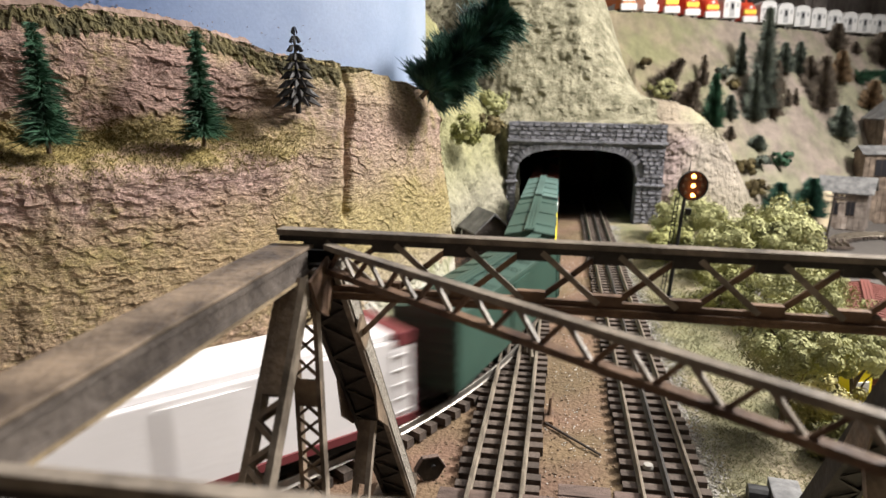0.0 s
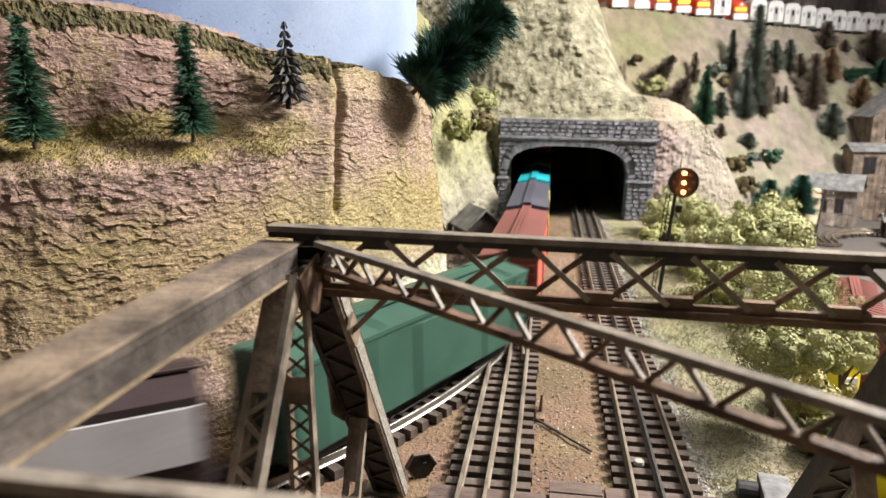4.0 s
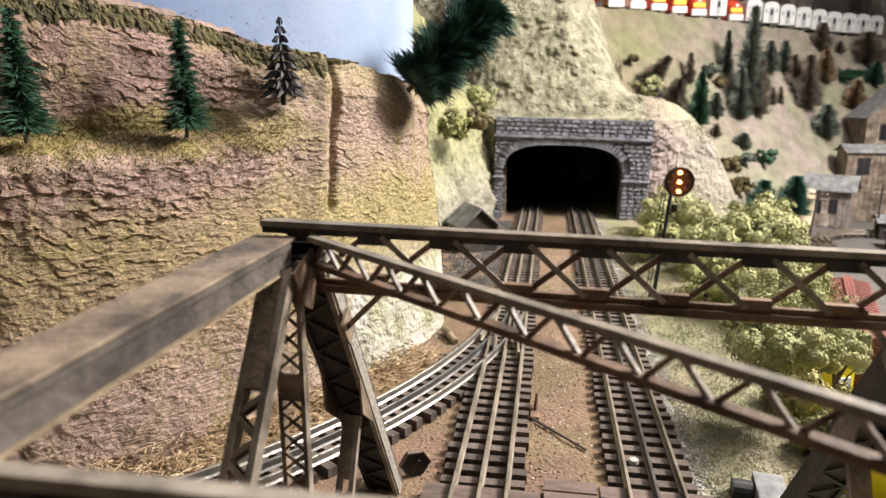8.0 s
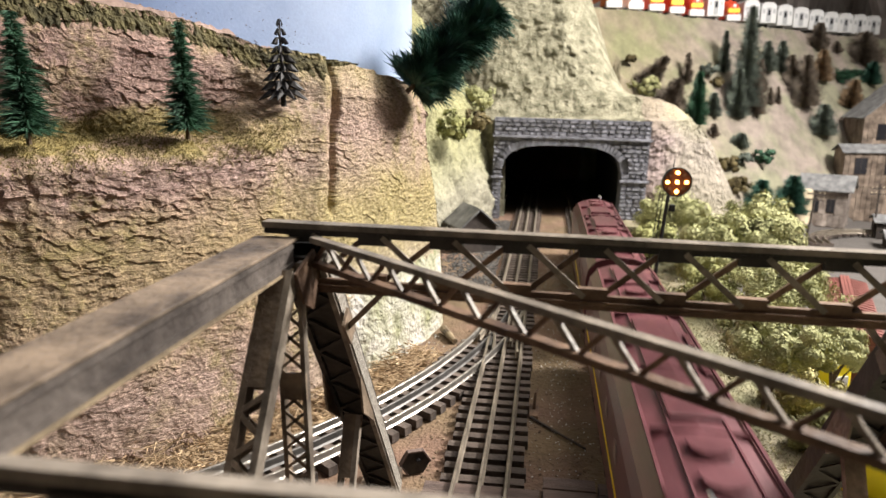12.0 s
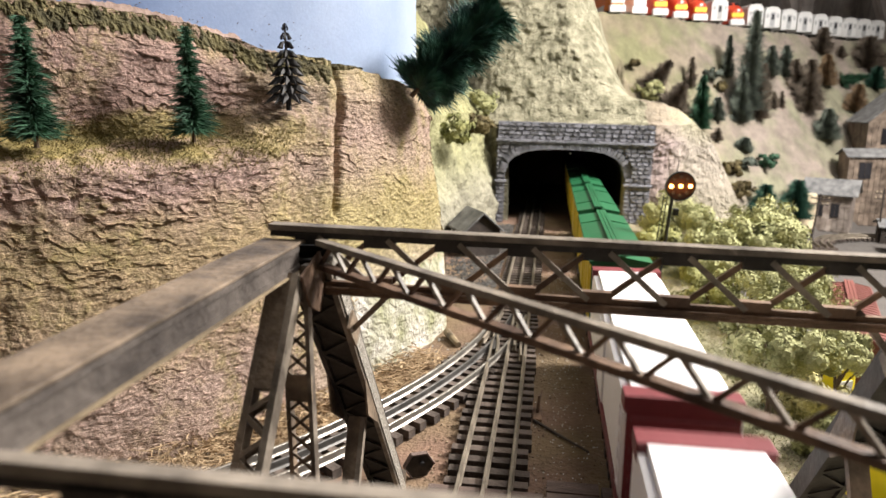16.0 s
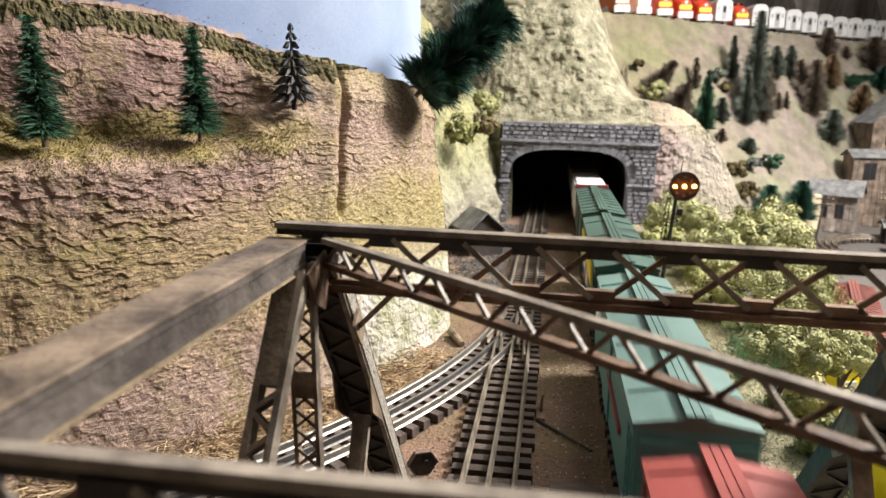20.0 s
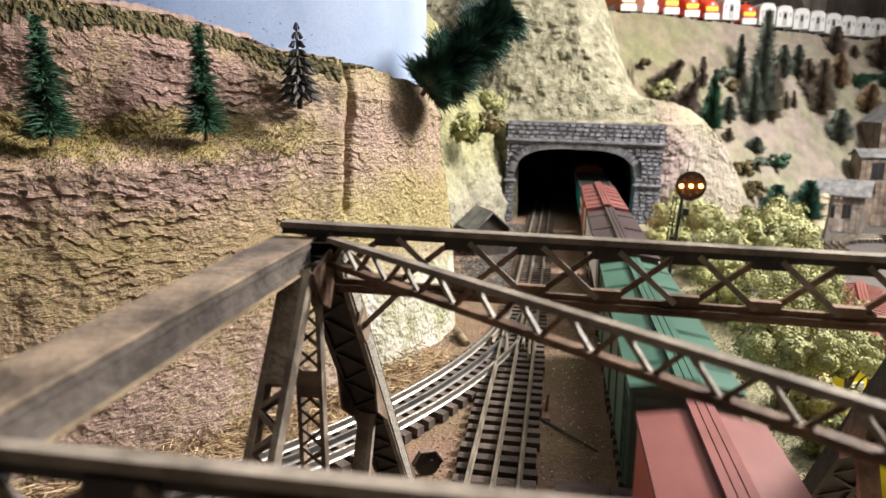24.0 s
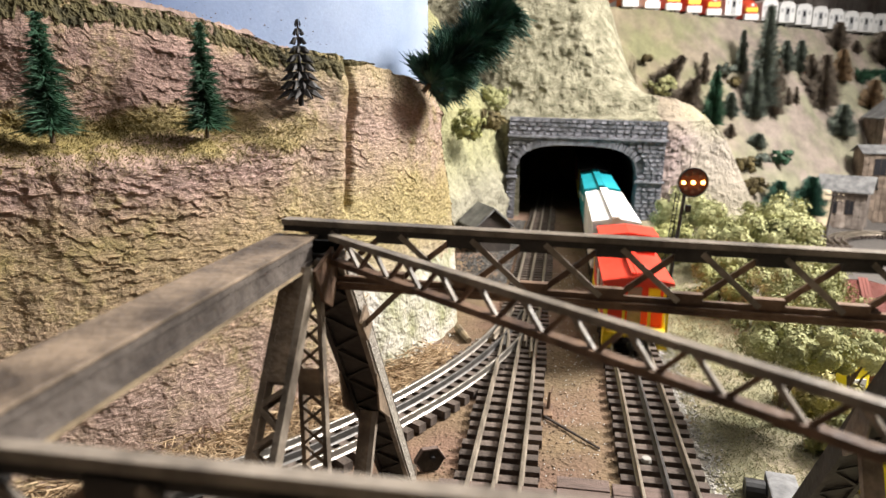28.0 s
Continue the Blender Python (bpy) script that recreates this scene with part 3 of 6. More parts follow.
def build_portal():
    p = thing("tunnel_portal", "grey cut-stone double-track tunnel portal with a flat arch", "tunnel portal", at=pose(PX, PY, 0, 0, 1.7, 3.5))
    p["kind"] = "structure"
    bm = bmesh.new()
    n = 40
    xs = [-HALF + 2 * HALF * i / n for i in range(n + 1)]
    top, w, back = 0.186, 0.152, 0.03
    ring = [(OX - HALF, -0.04)] + [(OX + x, arch_z(x)) for x in xs] + [(OX + HALF, -0.04)]
    outer = [(-w, -0.04)] + [(-w + 2 * w * i / n, top) for i in range(n + 1)] + [(w, -0.04)]
    rows = [[bm.verts.new((x, y, z)) for x, z in line] for line, y in ((ring, 0), (outer, 0), (outer, back), (ring, back))]
    for a, b in ((0, 1), (1, 2), (2, 3), (3, 0)):
        for i in range(len(ring) - 1):
            bm.faces.new((rows[a][i], rows[a][i + 1], rows[b][i + 1], rows[b][i]))
    part("backing", bm, MORTAR, p)
    block_cache = {}

    def stone(x0, x1, z0, z1, y=-0.0045, name="stone"):
        key = (round(x1 - x0, 3), round(z1 - z0, 3), random.randrange(3))
        if key not in block_cache:
            b = bmesh.new()
            a, c = key[0] / 2 - 0.0003, key[1] / 2 - 0.0003
            box(b, -a, a, 0, 0.008, -c, c)
            for vtx in b.verts:
                if vtx.co.y < 0.004:
                    vtx.co.x -= math.copysign(0.0005, vtx.co.x)
                    vtx.co.z -= math.copysign(0.0006, vtx.co.z)
                    vtx.co.y += random.uniform(-0.0012, 0.0008)
            me = bpy.data.meshes.new("stone")
            b.to_mesh(me)
            b.free()
            me.materials.append(GREY_STONE)
            block_cache[key] = me
        ob = new(name, block_cache[key])
        ob.parent = p
        ob.location = ((x0 + x1) / 2, y + random.uniform(-0.0008, 0.0008), (z0 + z1) / 2)
        return ob
    # parapet courses
    for row in range(4):
        z0, x = 0.153 + row * 0.0082, -w - 0.002
        x += -0.006 if row % 2 else 0
        while x < w:
            l = random.choice((0.012, 0.014, 0.016))
            stone(max(-w, x), min(w, x + l), z0, z0 + 0.008)
            x += l + 0.0004
    part("string_course", boxm(-w - 0.003, w + 0.003, -0.009, 0.004, 0.147, 0.1525, bevel=0.001), GREY_STONE, p)
    # side courses
    z = -0.023
    while z < 0.146:
        for side in (-1, 1):
            x0 = HALF + 0.0005
            if z > SPRING - 0.004:
                k = HALF
                while k > 0 and arch_z(k - 0.001) + 0.016 < z + 0.008:
                    k -= 0.001
                x0 = k + (0.012 if z < CROWN else 0.006)
            end = w - side * OX
            x = max(x0 + random.uniform(-0.004, 0), x0)
            while x < end - 0.003:
                l = min(random.choice((0.011, 0.013, 0.015)), end - x)
                if side > 0:
                    stone(OX + x, OX + x + l, z, z + 0.0078)
                else:
                    stone(OX - x - l, OX - x, z, z + 0.0078)
                x += l + 0.0004
        z += 0.0082
    # arch stones
    pts = [Vector((OX + x, 0, arch_z(x))) for x in xs]
    for i in range(1, n, 1):
        a, b = pts[i - 1], pts[i]
        d = b - a
        if d.length < 1e-5:
            continue
        nrm = Vector((-d.z, 0, d.x)).normalized()
        bm = bmesh.new()
        f = [a + d * 0.04, b - d * 0.04, b - d * 0.04 + nrm * 0.0145, a + d * 0.04 + nrm * 0.0145]
        fr = [bm.verts.new(v + Vector((0, -0.006 + random.uniform(-0.0008, 0.0008), 0))) for v in f]
        bk = [bm.verts.new(v + Vector((0, 0.004, 0))) for v in f]
        bm.faces.new(fr)
        for k in range(4):
            bm.faces.new((fr[k], bk[k], bk[(k + 1) % 4], fr[(k + 1) % 4]))
        part("arch_stone", bm, GREY_STONE, p)
    for x0, x1 in ((-w - 0.003, OX - HALF + 0.003), (OX + HALF - 0.003, w + 0.003)):
        part("impost", boxm(x0, x1, -0.008, 0.004, 0.066, 0.0705, bevel=0.001), GREY_STONE, p)
    # lining that follows the tracks round the bend, near-black to stand for the darkness inside
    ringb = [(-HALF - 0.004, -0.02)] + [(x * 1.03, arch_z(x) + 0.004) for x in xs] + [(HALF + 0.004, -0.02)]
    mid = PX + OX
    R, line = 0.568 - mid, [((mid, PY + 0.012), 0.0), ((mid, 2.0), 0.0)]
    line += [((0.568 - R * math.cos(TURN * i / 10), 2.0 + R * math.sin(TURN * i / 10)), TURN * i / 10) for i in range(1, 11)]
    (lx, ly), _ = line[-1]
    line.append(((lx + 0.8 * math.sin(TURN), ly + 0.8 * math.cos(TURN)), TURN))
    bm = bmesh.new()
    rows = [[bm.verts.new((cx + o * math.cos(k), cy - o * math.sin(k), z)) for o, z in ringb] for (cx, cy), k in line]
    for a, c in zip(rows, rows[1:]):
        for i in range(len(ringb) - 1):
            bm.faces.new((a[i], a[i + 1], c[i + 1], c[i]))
    solo("tunnel_lining", bm, BLACK, "tunnel bore lining, coloured black for the dark inside", "tunnel", kind="structure")


build_portal()


def build_hill():
    def slope(x, v):
        s = v
        # profile: face, shelf over the portal, slope to the top
        face = PY + 0.012 + 0.5 * max(0.0, x - 0.2) ** 1.5 + 0.1 * ease(-0.1, -0.3, x)
        peak = float(np.interp(x, (-0.62, -0.25, 0.03, 0.075, 0.105, 0.135, 0.168, 0.21, 0.255, 0.315, 0.355, 0.387, 0.41), (0.45, 0.56, 0.56, 0.49, 0.41, 0.315, 0.24, 0.228, 0.214, 0.160, 0.090, 0.025, -0.15)))
        peak += 0.008 * fbm(x * 22, 4, 4)
        brow = min(0.188, peak - 0.004)
        brow = max(brow, -0.15)
        if s < 0.4:
            k = s / 0.4
            y, z = face + 0.03 * k * k * ease(0.15, 0.25, abs(x - 0.04)), -0.16 + (brow + 0.16) * k
        elif s < 0.5:
            k = (s - 0.4) / 0.1
            y, z = face + 0.03 + 0.03 * k, brow + (min(0.225, max(peak, brow)) - brow) * k
        else:
            k = (s - 0.5) / 0.5
            b2 = min(0.225, max(peak, brow))
            y, z = face + 0.06 + 0.24 * k, b2 + (peak - b2) * math.sin(k * math.pi / 2)
        a = 0.010 * fbm(x * 9, y * 9, z * 9) + 0.0055 * fbm(x * 32, y * 32, z * 36) + 0.004 * fbm(x * 115, y * 60, z * 80, 2) + 0.006 * abs(noise.noise(Vector((x * 95, 3.0, z * 14)))) * math.exp(-((z - 0.205) / 0.02) ** 2) + 0.006 * abs(noise.noise(Vector((x * 70, y * 40, z * 60))))
        if s >= 0.4:
            a += 0.005 * abs(noise.noise(Vector((x * 75, 3.7, z * 48)))) + 0.006 * abs(noise.noise(Vector((x * 14, 1.3, z * 42))))
        if x > 0.18:
            a = 0.007 * fbm(x * 9, y * 9, z * 9) + (0.0022 + 0.0022 * ease(0.26, 0.22, x)) * fbm(x * 60, 1, z * 60) + 0.0016 * fbm(x * 160, 3, z * 150, 2)
        if abs(x - PX) < 0.15 and z < 0.2:
            a = max(-0.002, min(a, 0.004))
            y = max(y + a, PY + 0.018)
        else:
            y += a
        return (x, y, z + a * 0.5)
    solo("hill_flank", sheet(90, 220, lambda u, v: slope(0.186 + 0.30 * u, v)), FLANK, "pale rough rock flank beside the tunnel portal", "hill", kind="structure")
    solo("hill", sheet(200, 240, lambda u, v: slope(-0.62 + 0.81 * u, v), lambda c: abs(c.x - PX) < 0.125 and c.z < 0.145 and c.y < 1.42), PLASTER, "dry grass-coloured plaster hill above the tunnel", "hill", kind="structure", smooth=True)

    def bank(u, v):
        y = 0.655 + 0.72 * u
        base = -0.130 - 0.045 * math.sin(min(1, u * 1.25) * math.pi) + 0.035 * ease(0.75, 1, u)
        z = -0.03 + 0.50 * v
        x = base - 0.04 * ease(0, 0.2, z) - 0.75 * max(0, z - 0.19 - 0.02 * u)
        a = 0.014 * fbm(y * 12, z * 12, 4) + 0.006 * fbm(y * 45, z * 30, 8) + 0.005 * abs(noise.noise(Vector((y * 80, z * 45, 2)))) + 0.003 * fbm(y * 150, z * 120, 5, 2)
        return (x + a, y, z + 0.4 * a)
    solo("hill_bank", sheet(200, 160, bank), BANK, "pale rough plaster bank with dry grass on top, beside the track", "hill", kind="structure", smooth=True)


build_hill()


# ---- tracks ----
def sweep(bm, pts, w, h, ztop):
    """A rail of a rounded section along a line."""
    prof = ((-w * 0.9, -h), (w * 0.9, -h), (w * 0.35, -h * 0.8), (w * 0.35, -h * 0.4), (w * 0.5, -h * 0.35), (w * 0.5, -h * 0.06), (w * 0.35, 0), (-w * 0.35, 0), (-w * 0.5, -h * 0.06), (-w * 0.5, -h * 0.35), (-w * 0.35, -h * 0.4), (-w * 0.35, -h * 0.8))
    rings = []
    for i, p in enumerate(pts):
        d = (pts[min(i + 1, len(pts) - 1)] - pts[max(i - 1, 0)]).normalized()
        s = Vector((d.y, -d.x, 0))
        rings.append([bm.verts.new(p + s * a + Vector((0, 0, ztop + b))) for a, b in prof])
    k = len(prof)
    for a, b in zip(rings, rings[1:]):
        for i in range(k):
            bm.faces.new((a[i], a[(i + 1) % k], b[(i + 1) % k], b[i]))
    bm.faces.new(rings[0][::-1])
    bm.faces.new(rings[-1])
    return bm


def offset_line(fn, ds, off):
    out = []
    for d in ds:
        a, b = fn(d - 0.002), fn(d + 0.002)
        t = (b - a).normalized()
        out.append(fn(d) + Vector((t.y, -t.x, 0)) * off)
    return out


TIE_MESH = None


def tie_mesh():
    global TIE_MESH
    if TIE_MESH is None:
        bm = boxm(-0.026, 0.026, -0.0035, 0.0035, -0.0125, -0.0062)
        TIE_MESH = bpy.data.meshes.new("tie")
        bm.to_mesh(TIE_MESH)
        bm.free()
        TIE_MESH.materials.append(TIE)
    return TIE_MESH


def lay_track(label, fn, d0, d1, tie0, tie1, rail, centre, name="railway_track", wide=1.0):
    t = thing(name, label, "railway track")
    steps = max(2, int((d1 - d0) / 0.02))
    ds = [d0 + (d1 - d0) * i / steps for i in range(steps + 1)]
    for off, m in ((-GAUGE / 2, rail), (GAUGE / 2, rail), (0, centre)):
        part("rail", sweep(bmesh.new(), offset_line(fn, ds, off), 0.0020, 0.0063, 0), m, t)
    k = tie0
    while k < tie1:
        a, b = fn(k - 0.002), fn(k + 0.002)
        d = b - a
        ob = new("tie", tie_mesh())
        ob.parent = t
        ob.matrix_local = pose(fn(k).x + random.uniform(-0.0012, 0.0012), fn(k).y, 0, 0, 0, math.degrees(math.atan2(d.y, d.x)) - 90 + random.uniform(-1.2, 1.2))
        k += 0.0134
    return t


lay_track("tan three-rail straight track on dark ties", lambda d: Vector((MID, d, 0)), -0.3, 1.95, 0.362, 1.45, RAIL, RAIL)
lay_track("tan three-rail straight track with dark wooden ties", lambda d: Vector((RIGHT, d, 0)), -0.3, 1.95, 0.376, 1.45, RAIL, DARK_RAIL)
lay_track("curved three-rail track with bright steel rails on dark ties", track_point, 0.06, 1.35, 0.16, 1.3, BRIGHT_RAIL, DARK_RAIL)

# guard rails and frog of the switch
guard = thing("switch_guard_rails", "bent tan guard rails of the track switch", "railway track")
for pts in (((-0.0265, 0.585), (-0.027, 0.61), (-0.0265, 0.66), (-0.024, 0.68)), ((-0.0415, 0.565), (-0.0425, 0.59), (-0.0445, 0.615), (-0.047, 0.63)), ((-0.058, 0.60), (-0.053, 0.63), (-0.0495, 0.66), (-0.046, 0.70)), ((-0.019, 0.56), (-0.0205, 0.585), (-0.0205, 0.65), (-0.018, 0.675))):
    part("guard_rail", sweep(bmesh.new(), [Vector((x, y, 0)) for x, y in pts], 0.0022, 0.0063, 0), RAIL, guard)
part("frog", boxm(-0.050, -0.044, 0.575, 0.60, -0.006, -0.0008, 0.001), DARK_RAIL, guard)


# ---- truss bridge ----
def build_bridge():
    br = thing("truss_bridge", "weathered dark steel double-track through truss bridge", "bridge")
    XL, XR, Y0, Y1, ZT = -0.0935, 0.1435, 0.224, 0.077, 0.172

    def P(name, fn, m=STEEL, label=""):
        bm = bmesh.new()
        fn(bm)
        return part(name, bm, m, br, label)

    for x, sgn in ((XL, 1), (XR, -1)):
        # top chord: cover plate over two webs, each with a lower flange
        xc = x - sgn * 0.0054
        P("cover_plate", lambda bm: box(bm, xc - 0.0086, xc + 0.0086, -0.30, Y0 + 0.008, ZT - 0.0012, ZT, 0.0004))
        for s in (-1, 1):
            P("chord_web", lambda bm: box(bm, xc + s * 0.0074 - 0.0008, xc + s * 0.0074 + 0.0008, -0.30, Y0 + 0.002, ZT - 0.0088, ZT - 0.0013), WEB_SHADE_PAINT)
            P("chord_angle", lambda bm: box(bm, xc + s * 0.0084 - 0.0005, xc + s * 0.0084 + 0.0005, -0.30, Y0 + 0.001, ZT - 0.0030, ZT - 0.0013), WEB_SHADE_PAINT)
            P("chord_angle", lambda bm: box(bm, xc + s * 0.0084 - 0.0005, xc + s * 0.0084 + 0.0005, -0.30, Y0 + 0.001, ZT - 0.0098, ZT - 0.0080), WEB_SHADE_PAINT)
            P("chord_flange", lambda bm: box(bm, xc + s * 0.0079 - 0.0018, xc + s * 0.0079 + 0.0018, -0.30, Y0, ZT - 0.0106, ZT - 0.0099), EDGE)
        P("bottom_chord", lambda bm: box(bm, x - 0.008, x + 0.008, -0.30, 0.355, -0.024, -0.006))
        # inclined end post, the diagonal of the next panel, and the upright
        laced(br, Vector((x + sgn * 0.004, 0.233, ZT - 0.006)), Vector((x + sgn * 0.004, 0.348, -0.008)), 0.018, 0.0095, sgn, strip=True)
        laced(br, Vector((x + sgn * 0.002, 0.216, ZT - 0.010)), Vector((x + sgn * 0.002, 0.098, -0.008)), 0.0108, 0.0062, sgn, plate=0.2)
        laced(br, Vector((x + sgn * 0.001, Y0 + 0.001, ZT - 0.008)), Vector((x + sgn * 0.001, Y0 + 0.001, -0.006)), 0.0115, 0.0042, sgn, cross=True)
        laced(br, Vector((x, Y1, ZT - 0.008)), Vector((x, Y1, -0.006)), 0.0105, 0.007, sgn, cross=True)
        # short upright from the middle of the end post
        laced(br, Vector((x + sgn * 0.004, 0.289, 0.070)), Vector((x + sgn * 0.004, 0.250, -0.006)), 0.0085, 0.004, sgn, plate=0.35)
        # gussets at the corner and on the end post
        for s in (-1, 1):
            P("gusset", lambda bm: plate(bm, [(Y0 - 0.013, ZT - 0.009), (Y0 + 0.006, ZT - 0.004), (Y0 + 0.013, ZT - 0.016), (Y0 + 0.003, ZT - 0.027), (Y0 - 0.006, ZT - 0.022)], x + s * 0.0072 + sgn * 0.002, 0.0011), RUST)
            P("gusset", lambda bm: plate(bm, [(0.272, 0.098), (0.284, 0.098), (0.297, 0.072), (0.292, 0.066), (0.276, 0.078)], x + sgn * 0.004 + s * 0.0088, 0.001), STEEL)
        P("shoe", lambda bm: box(bm, x - 0.011, x + 0.011, 0.338, 0.366, -0.013, -0.004, 0.002))
    # cross struts with lacing at the end and at the next panel
    lattice(br, Vector((-0.1045, Y0 + 0.010, ZT + 0.0046)), Vector((0.1545, Y0 + 0.010, ZT - 0.0014)), 0.0230, 0.0062, -0.0885)
    lattice(br, Vector((-0.1045, Y1 - 0.0022, ZT - 0.0005)), Vector((0.1545, Y1 - 0.0022, ZT - 0.0005)), 0.0205, 0.0030, -0.087, top=PALE_STEEL)
    # lattice diagonal between the top chords
    lattice(br, Vector((-0.0835, 0.2285, ZT)), Vector((0.132, 0.0725, ZT - 0.0082)), 0.0092, 0.0036, 16, fine=True)
    # knee braces under the end strut
    for x, sgn in ((XL, 1), (XR, -1)):
        P("knee_brace", lambda bm: bar(bm, (x + sgn * 0.036, Y0 + 0.010, ZT - 0.020), (x + sgn * 0.016, Y0 + 0.026, ZT - 0.041), 0.0025, 0.0022, (0, 1, 0)))
        P("brace_plate", lambda bm: bar(bm, (x + sgn * 0.0155, Y0 + 0.022, ZT - 0.036), (x + sgn * 0.0155, Y0 + 0.031, ZT - 0.047), 0.0012, 0.009, (1, 0, 0)))
    # deck: planks across both tracks, with slits between them
    y = 0.354
    while y > 0.06:
        for x0, x1, lift in ((-0.066, 0.0035, 0.0), (0.0055, 0.0365, 0.0012), (0.0385, 0.104, 0.0)):
            P("deck_plank", lambda bm: box(bm, x0, x1, y - 0.0118 + (0.012 if x0 > 0.003 else 0), y + (0.012 if x0 > 0.003 else 0), -0.0118, -0.0048 + lift + random.uniform(-0.0004, 0.0004), 0.0004), DECK)
        y -= 0.0126
    return br


def plate(bm, pts, x, t):
    a = [bm.verts.new((x - t / 2, y, z)) for y, z in pts]
    b = [bm.verts.new((x + t / 2, y, z)) for y, z in pts]
    bm.faces.new(a)
    bm.faces.new(b[::-1])
    for i in range(len(pts)):
        j = (i + 1) % len(pts)
        bm.faces.new((a[i], b[i], b[j], a[j]))


def laced(br, a, b, width, depth, sgn, cross=False, plate=0.0, strip=False):
    """A built-up member in the plane of the truss: two channels, with lacing bars on its two faces."""
    d = (b - a).normalized()
    side = Vector((1, 0, 0))
    up = d.cross(side)
    for s in (-1, 1):
        o = side * (s * (width / 2 - 0.0012))
        bm = bmesh.new()
        bar(bm, a + o, b + o, 0.0017 if cross else 0.0024, depth)
        # left truss: inner channel coloured pale, its light put into the paint
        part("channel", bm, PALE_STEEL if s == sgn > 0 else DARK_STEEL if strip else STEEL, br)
        # pale strip on the lit left post only; the right one is left dark
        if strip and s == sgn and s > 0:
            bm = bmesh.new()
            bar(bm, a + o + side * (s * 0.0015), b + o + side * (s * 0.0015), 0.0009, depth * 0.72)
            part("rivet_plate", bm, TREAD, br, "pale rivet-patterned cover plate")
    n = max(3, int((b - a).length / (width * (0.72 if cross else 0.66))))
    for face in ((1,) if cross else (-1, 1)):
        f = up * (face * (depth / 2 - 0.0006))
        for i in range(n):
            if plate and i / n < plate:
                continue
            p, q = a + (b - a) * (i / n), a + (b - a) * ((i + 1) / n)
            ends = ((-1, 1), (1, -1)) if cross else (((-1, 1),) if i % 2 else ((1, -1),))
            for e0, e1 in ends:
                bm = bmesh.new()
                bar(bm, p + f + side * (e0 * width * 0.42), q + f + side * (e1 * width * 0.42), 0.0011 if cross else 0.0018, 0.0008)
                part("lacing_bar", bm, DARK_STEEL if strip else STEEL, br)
        # plates carry the post's shade as black colour
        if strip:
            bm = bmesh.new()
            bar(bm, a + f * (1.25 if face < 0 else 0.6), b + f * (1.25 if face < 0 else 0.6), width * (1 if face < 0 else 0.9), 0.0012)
            part("cover_plate", bm, DARK_STEEL, br, "end post plate, black for its shade")
        if plate:
            bm = bmesh.new()
            bar(bm, a + f, a + (b - a) * plate + f, width * 0.94, 0.0011)
            part("batten_plate", bm, STEEL, br)
        if cross:
            m = a + (b - a) * 0.29 + f
            bm = bmesh.new()
            bar(bm, m - d * 0.0055, m + d * 0.0055, width * 0.94, 0.0011)
            part("batten_plate", bm, STEEL, br)


def lattice(br, a, b, height, width, n, fine=False, top=STRUT_GREY):
    """A strut of two flat chords, one above the other, with zigzag lacing and small gussets."""
    down = Vector((0, 0, -height))
    d = (b - a).normalized()
    side = d.cross(Vector((0, 0, 1)))

    def piece(name, p, q, w, h, m):
        bm = bmesh.new()
        bar(bm, p, q, w, h, side)
        part(name, bm, m, br)

    def z(v):
        return Vector((0, 0, v))
    if fine:
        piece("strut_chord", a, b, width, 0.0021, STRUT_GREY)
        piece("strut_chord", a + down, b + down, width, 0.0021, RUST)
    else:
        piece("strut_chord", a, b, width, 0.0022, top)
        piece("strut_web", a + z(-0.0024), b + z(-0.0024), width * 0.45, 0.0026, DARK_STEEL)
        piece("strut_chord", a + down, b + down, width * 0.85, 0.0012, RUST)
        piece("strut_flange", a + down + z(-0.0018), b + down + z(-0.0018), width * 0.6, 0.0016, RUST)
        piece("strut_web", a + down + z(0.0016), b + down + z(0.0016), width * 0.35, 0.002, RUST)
    if fine:
        m = 2 * n
        for i in range(m):
            t0, t1 = i / m, (i + 1) / m
            lo, hi = (t1, t0) if i % 2 else (t0, t1)
            piece("lacing_bar", a + (b - a) * hi, a + (b - a) * lo + down, 0.0013, 0.0013, PALE_STEEL if i % 2 else RUST)
        return
    # crossed bars between gussets, the falling ones before the rising ones; n is where the first gusset stands
    x, step = n, 0.0271
    while x + step < b.x - 0.004:
        t0, t1 = a + d * ((x - a.x) / d.x), a + d * ((x + step - a.x) / d.x)
        b0, b1 = t0 + down - d * 0.0008, t1 + down - d * 0.0008
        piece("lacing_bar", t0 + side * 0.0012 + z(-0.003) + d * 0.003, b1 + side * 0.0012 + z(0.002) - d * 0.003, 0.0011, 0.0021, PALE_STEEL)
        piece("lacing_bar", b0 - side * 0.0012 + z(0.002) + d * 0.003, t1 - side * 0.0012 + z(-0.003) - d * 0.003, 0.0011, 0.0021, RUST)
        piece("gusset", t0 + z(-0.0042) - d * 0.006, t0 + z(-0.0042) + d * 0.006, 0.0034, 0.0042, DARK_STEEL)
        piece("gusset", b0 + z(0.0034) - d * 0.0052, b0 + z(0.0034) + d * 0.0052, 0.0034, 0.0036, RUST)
        x += step


build_bridge()


# ---- the train ----
def paint(name, col, rough=0.5, var=0.14, col2=None):
    return mat(name, col, rough, var=var, scale=18, bump=0.12, bscale=300, col2=col2, spec=0.4)


TRUCK = mat("truck_black", (0.025, 0.025, 0.026), 0.6, var=0.3, bump=0.2)
WHEEL = mat("wheel_steel", (0.16, 0.155, 0.15), 0.4, metal=0.6, var=0.2, bump=0.1)
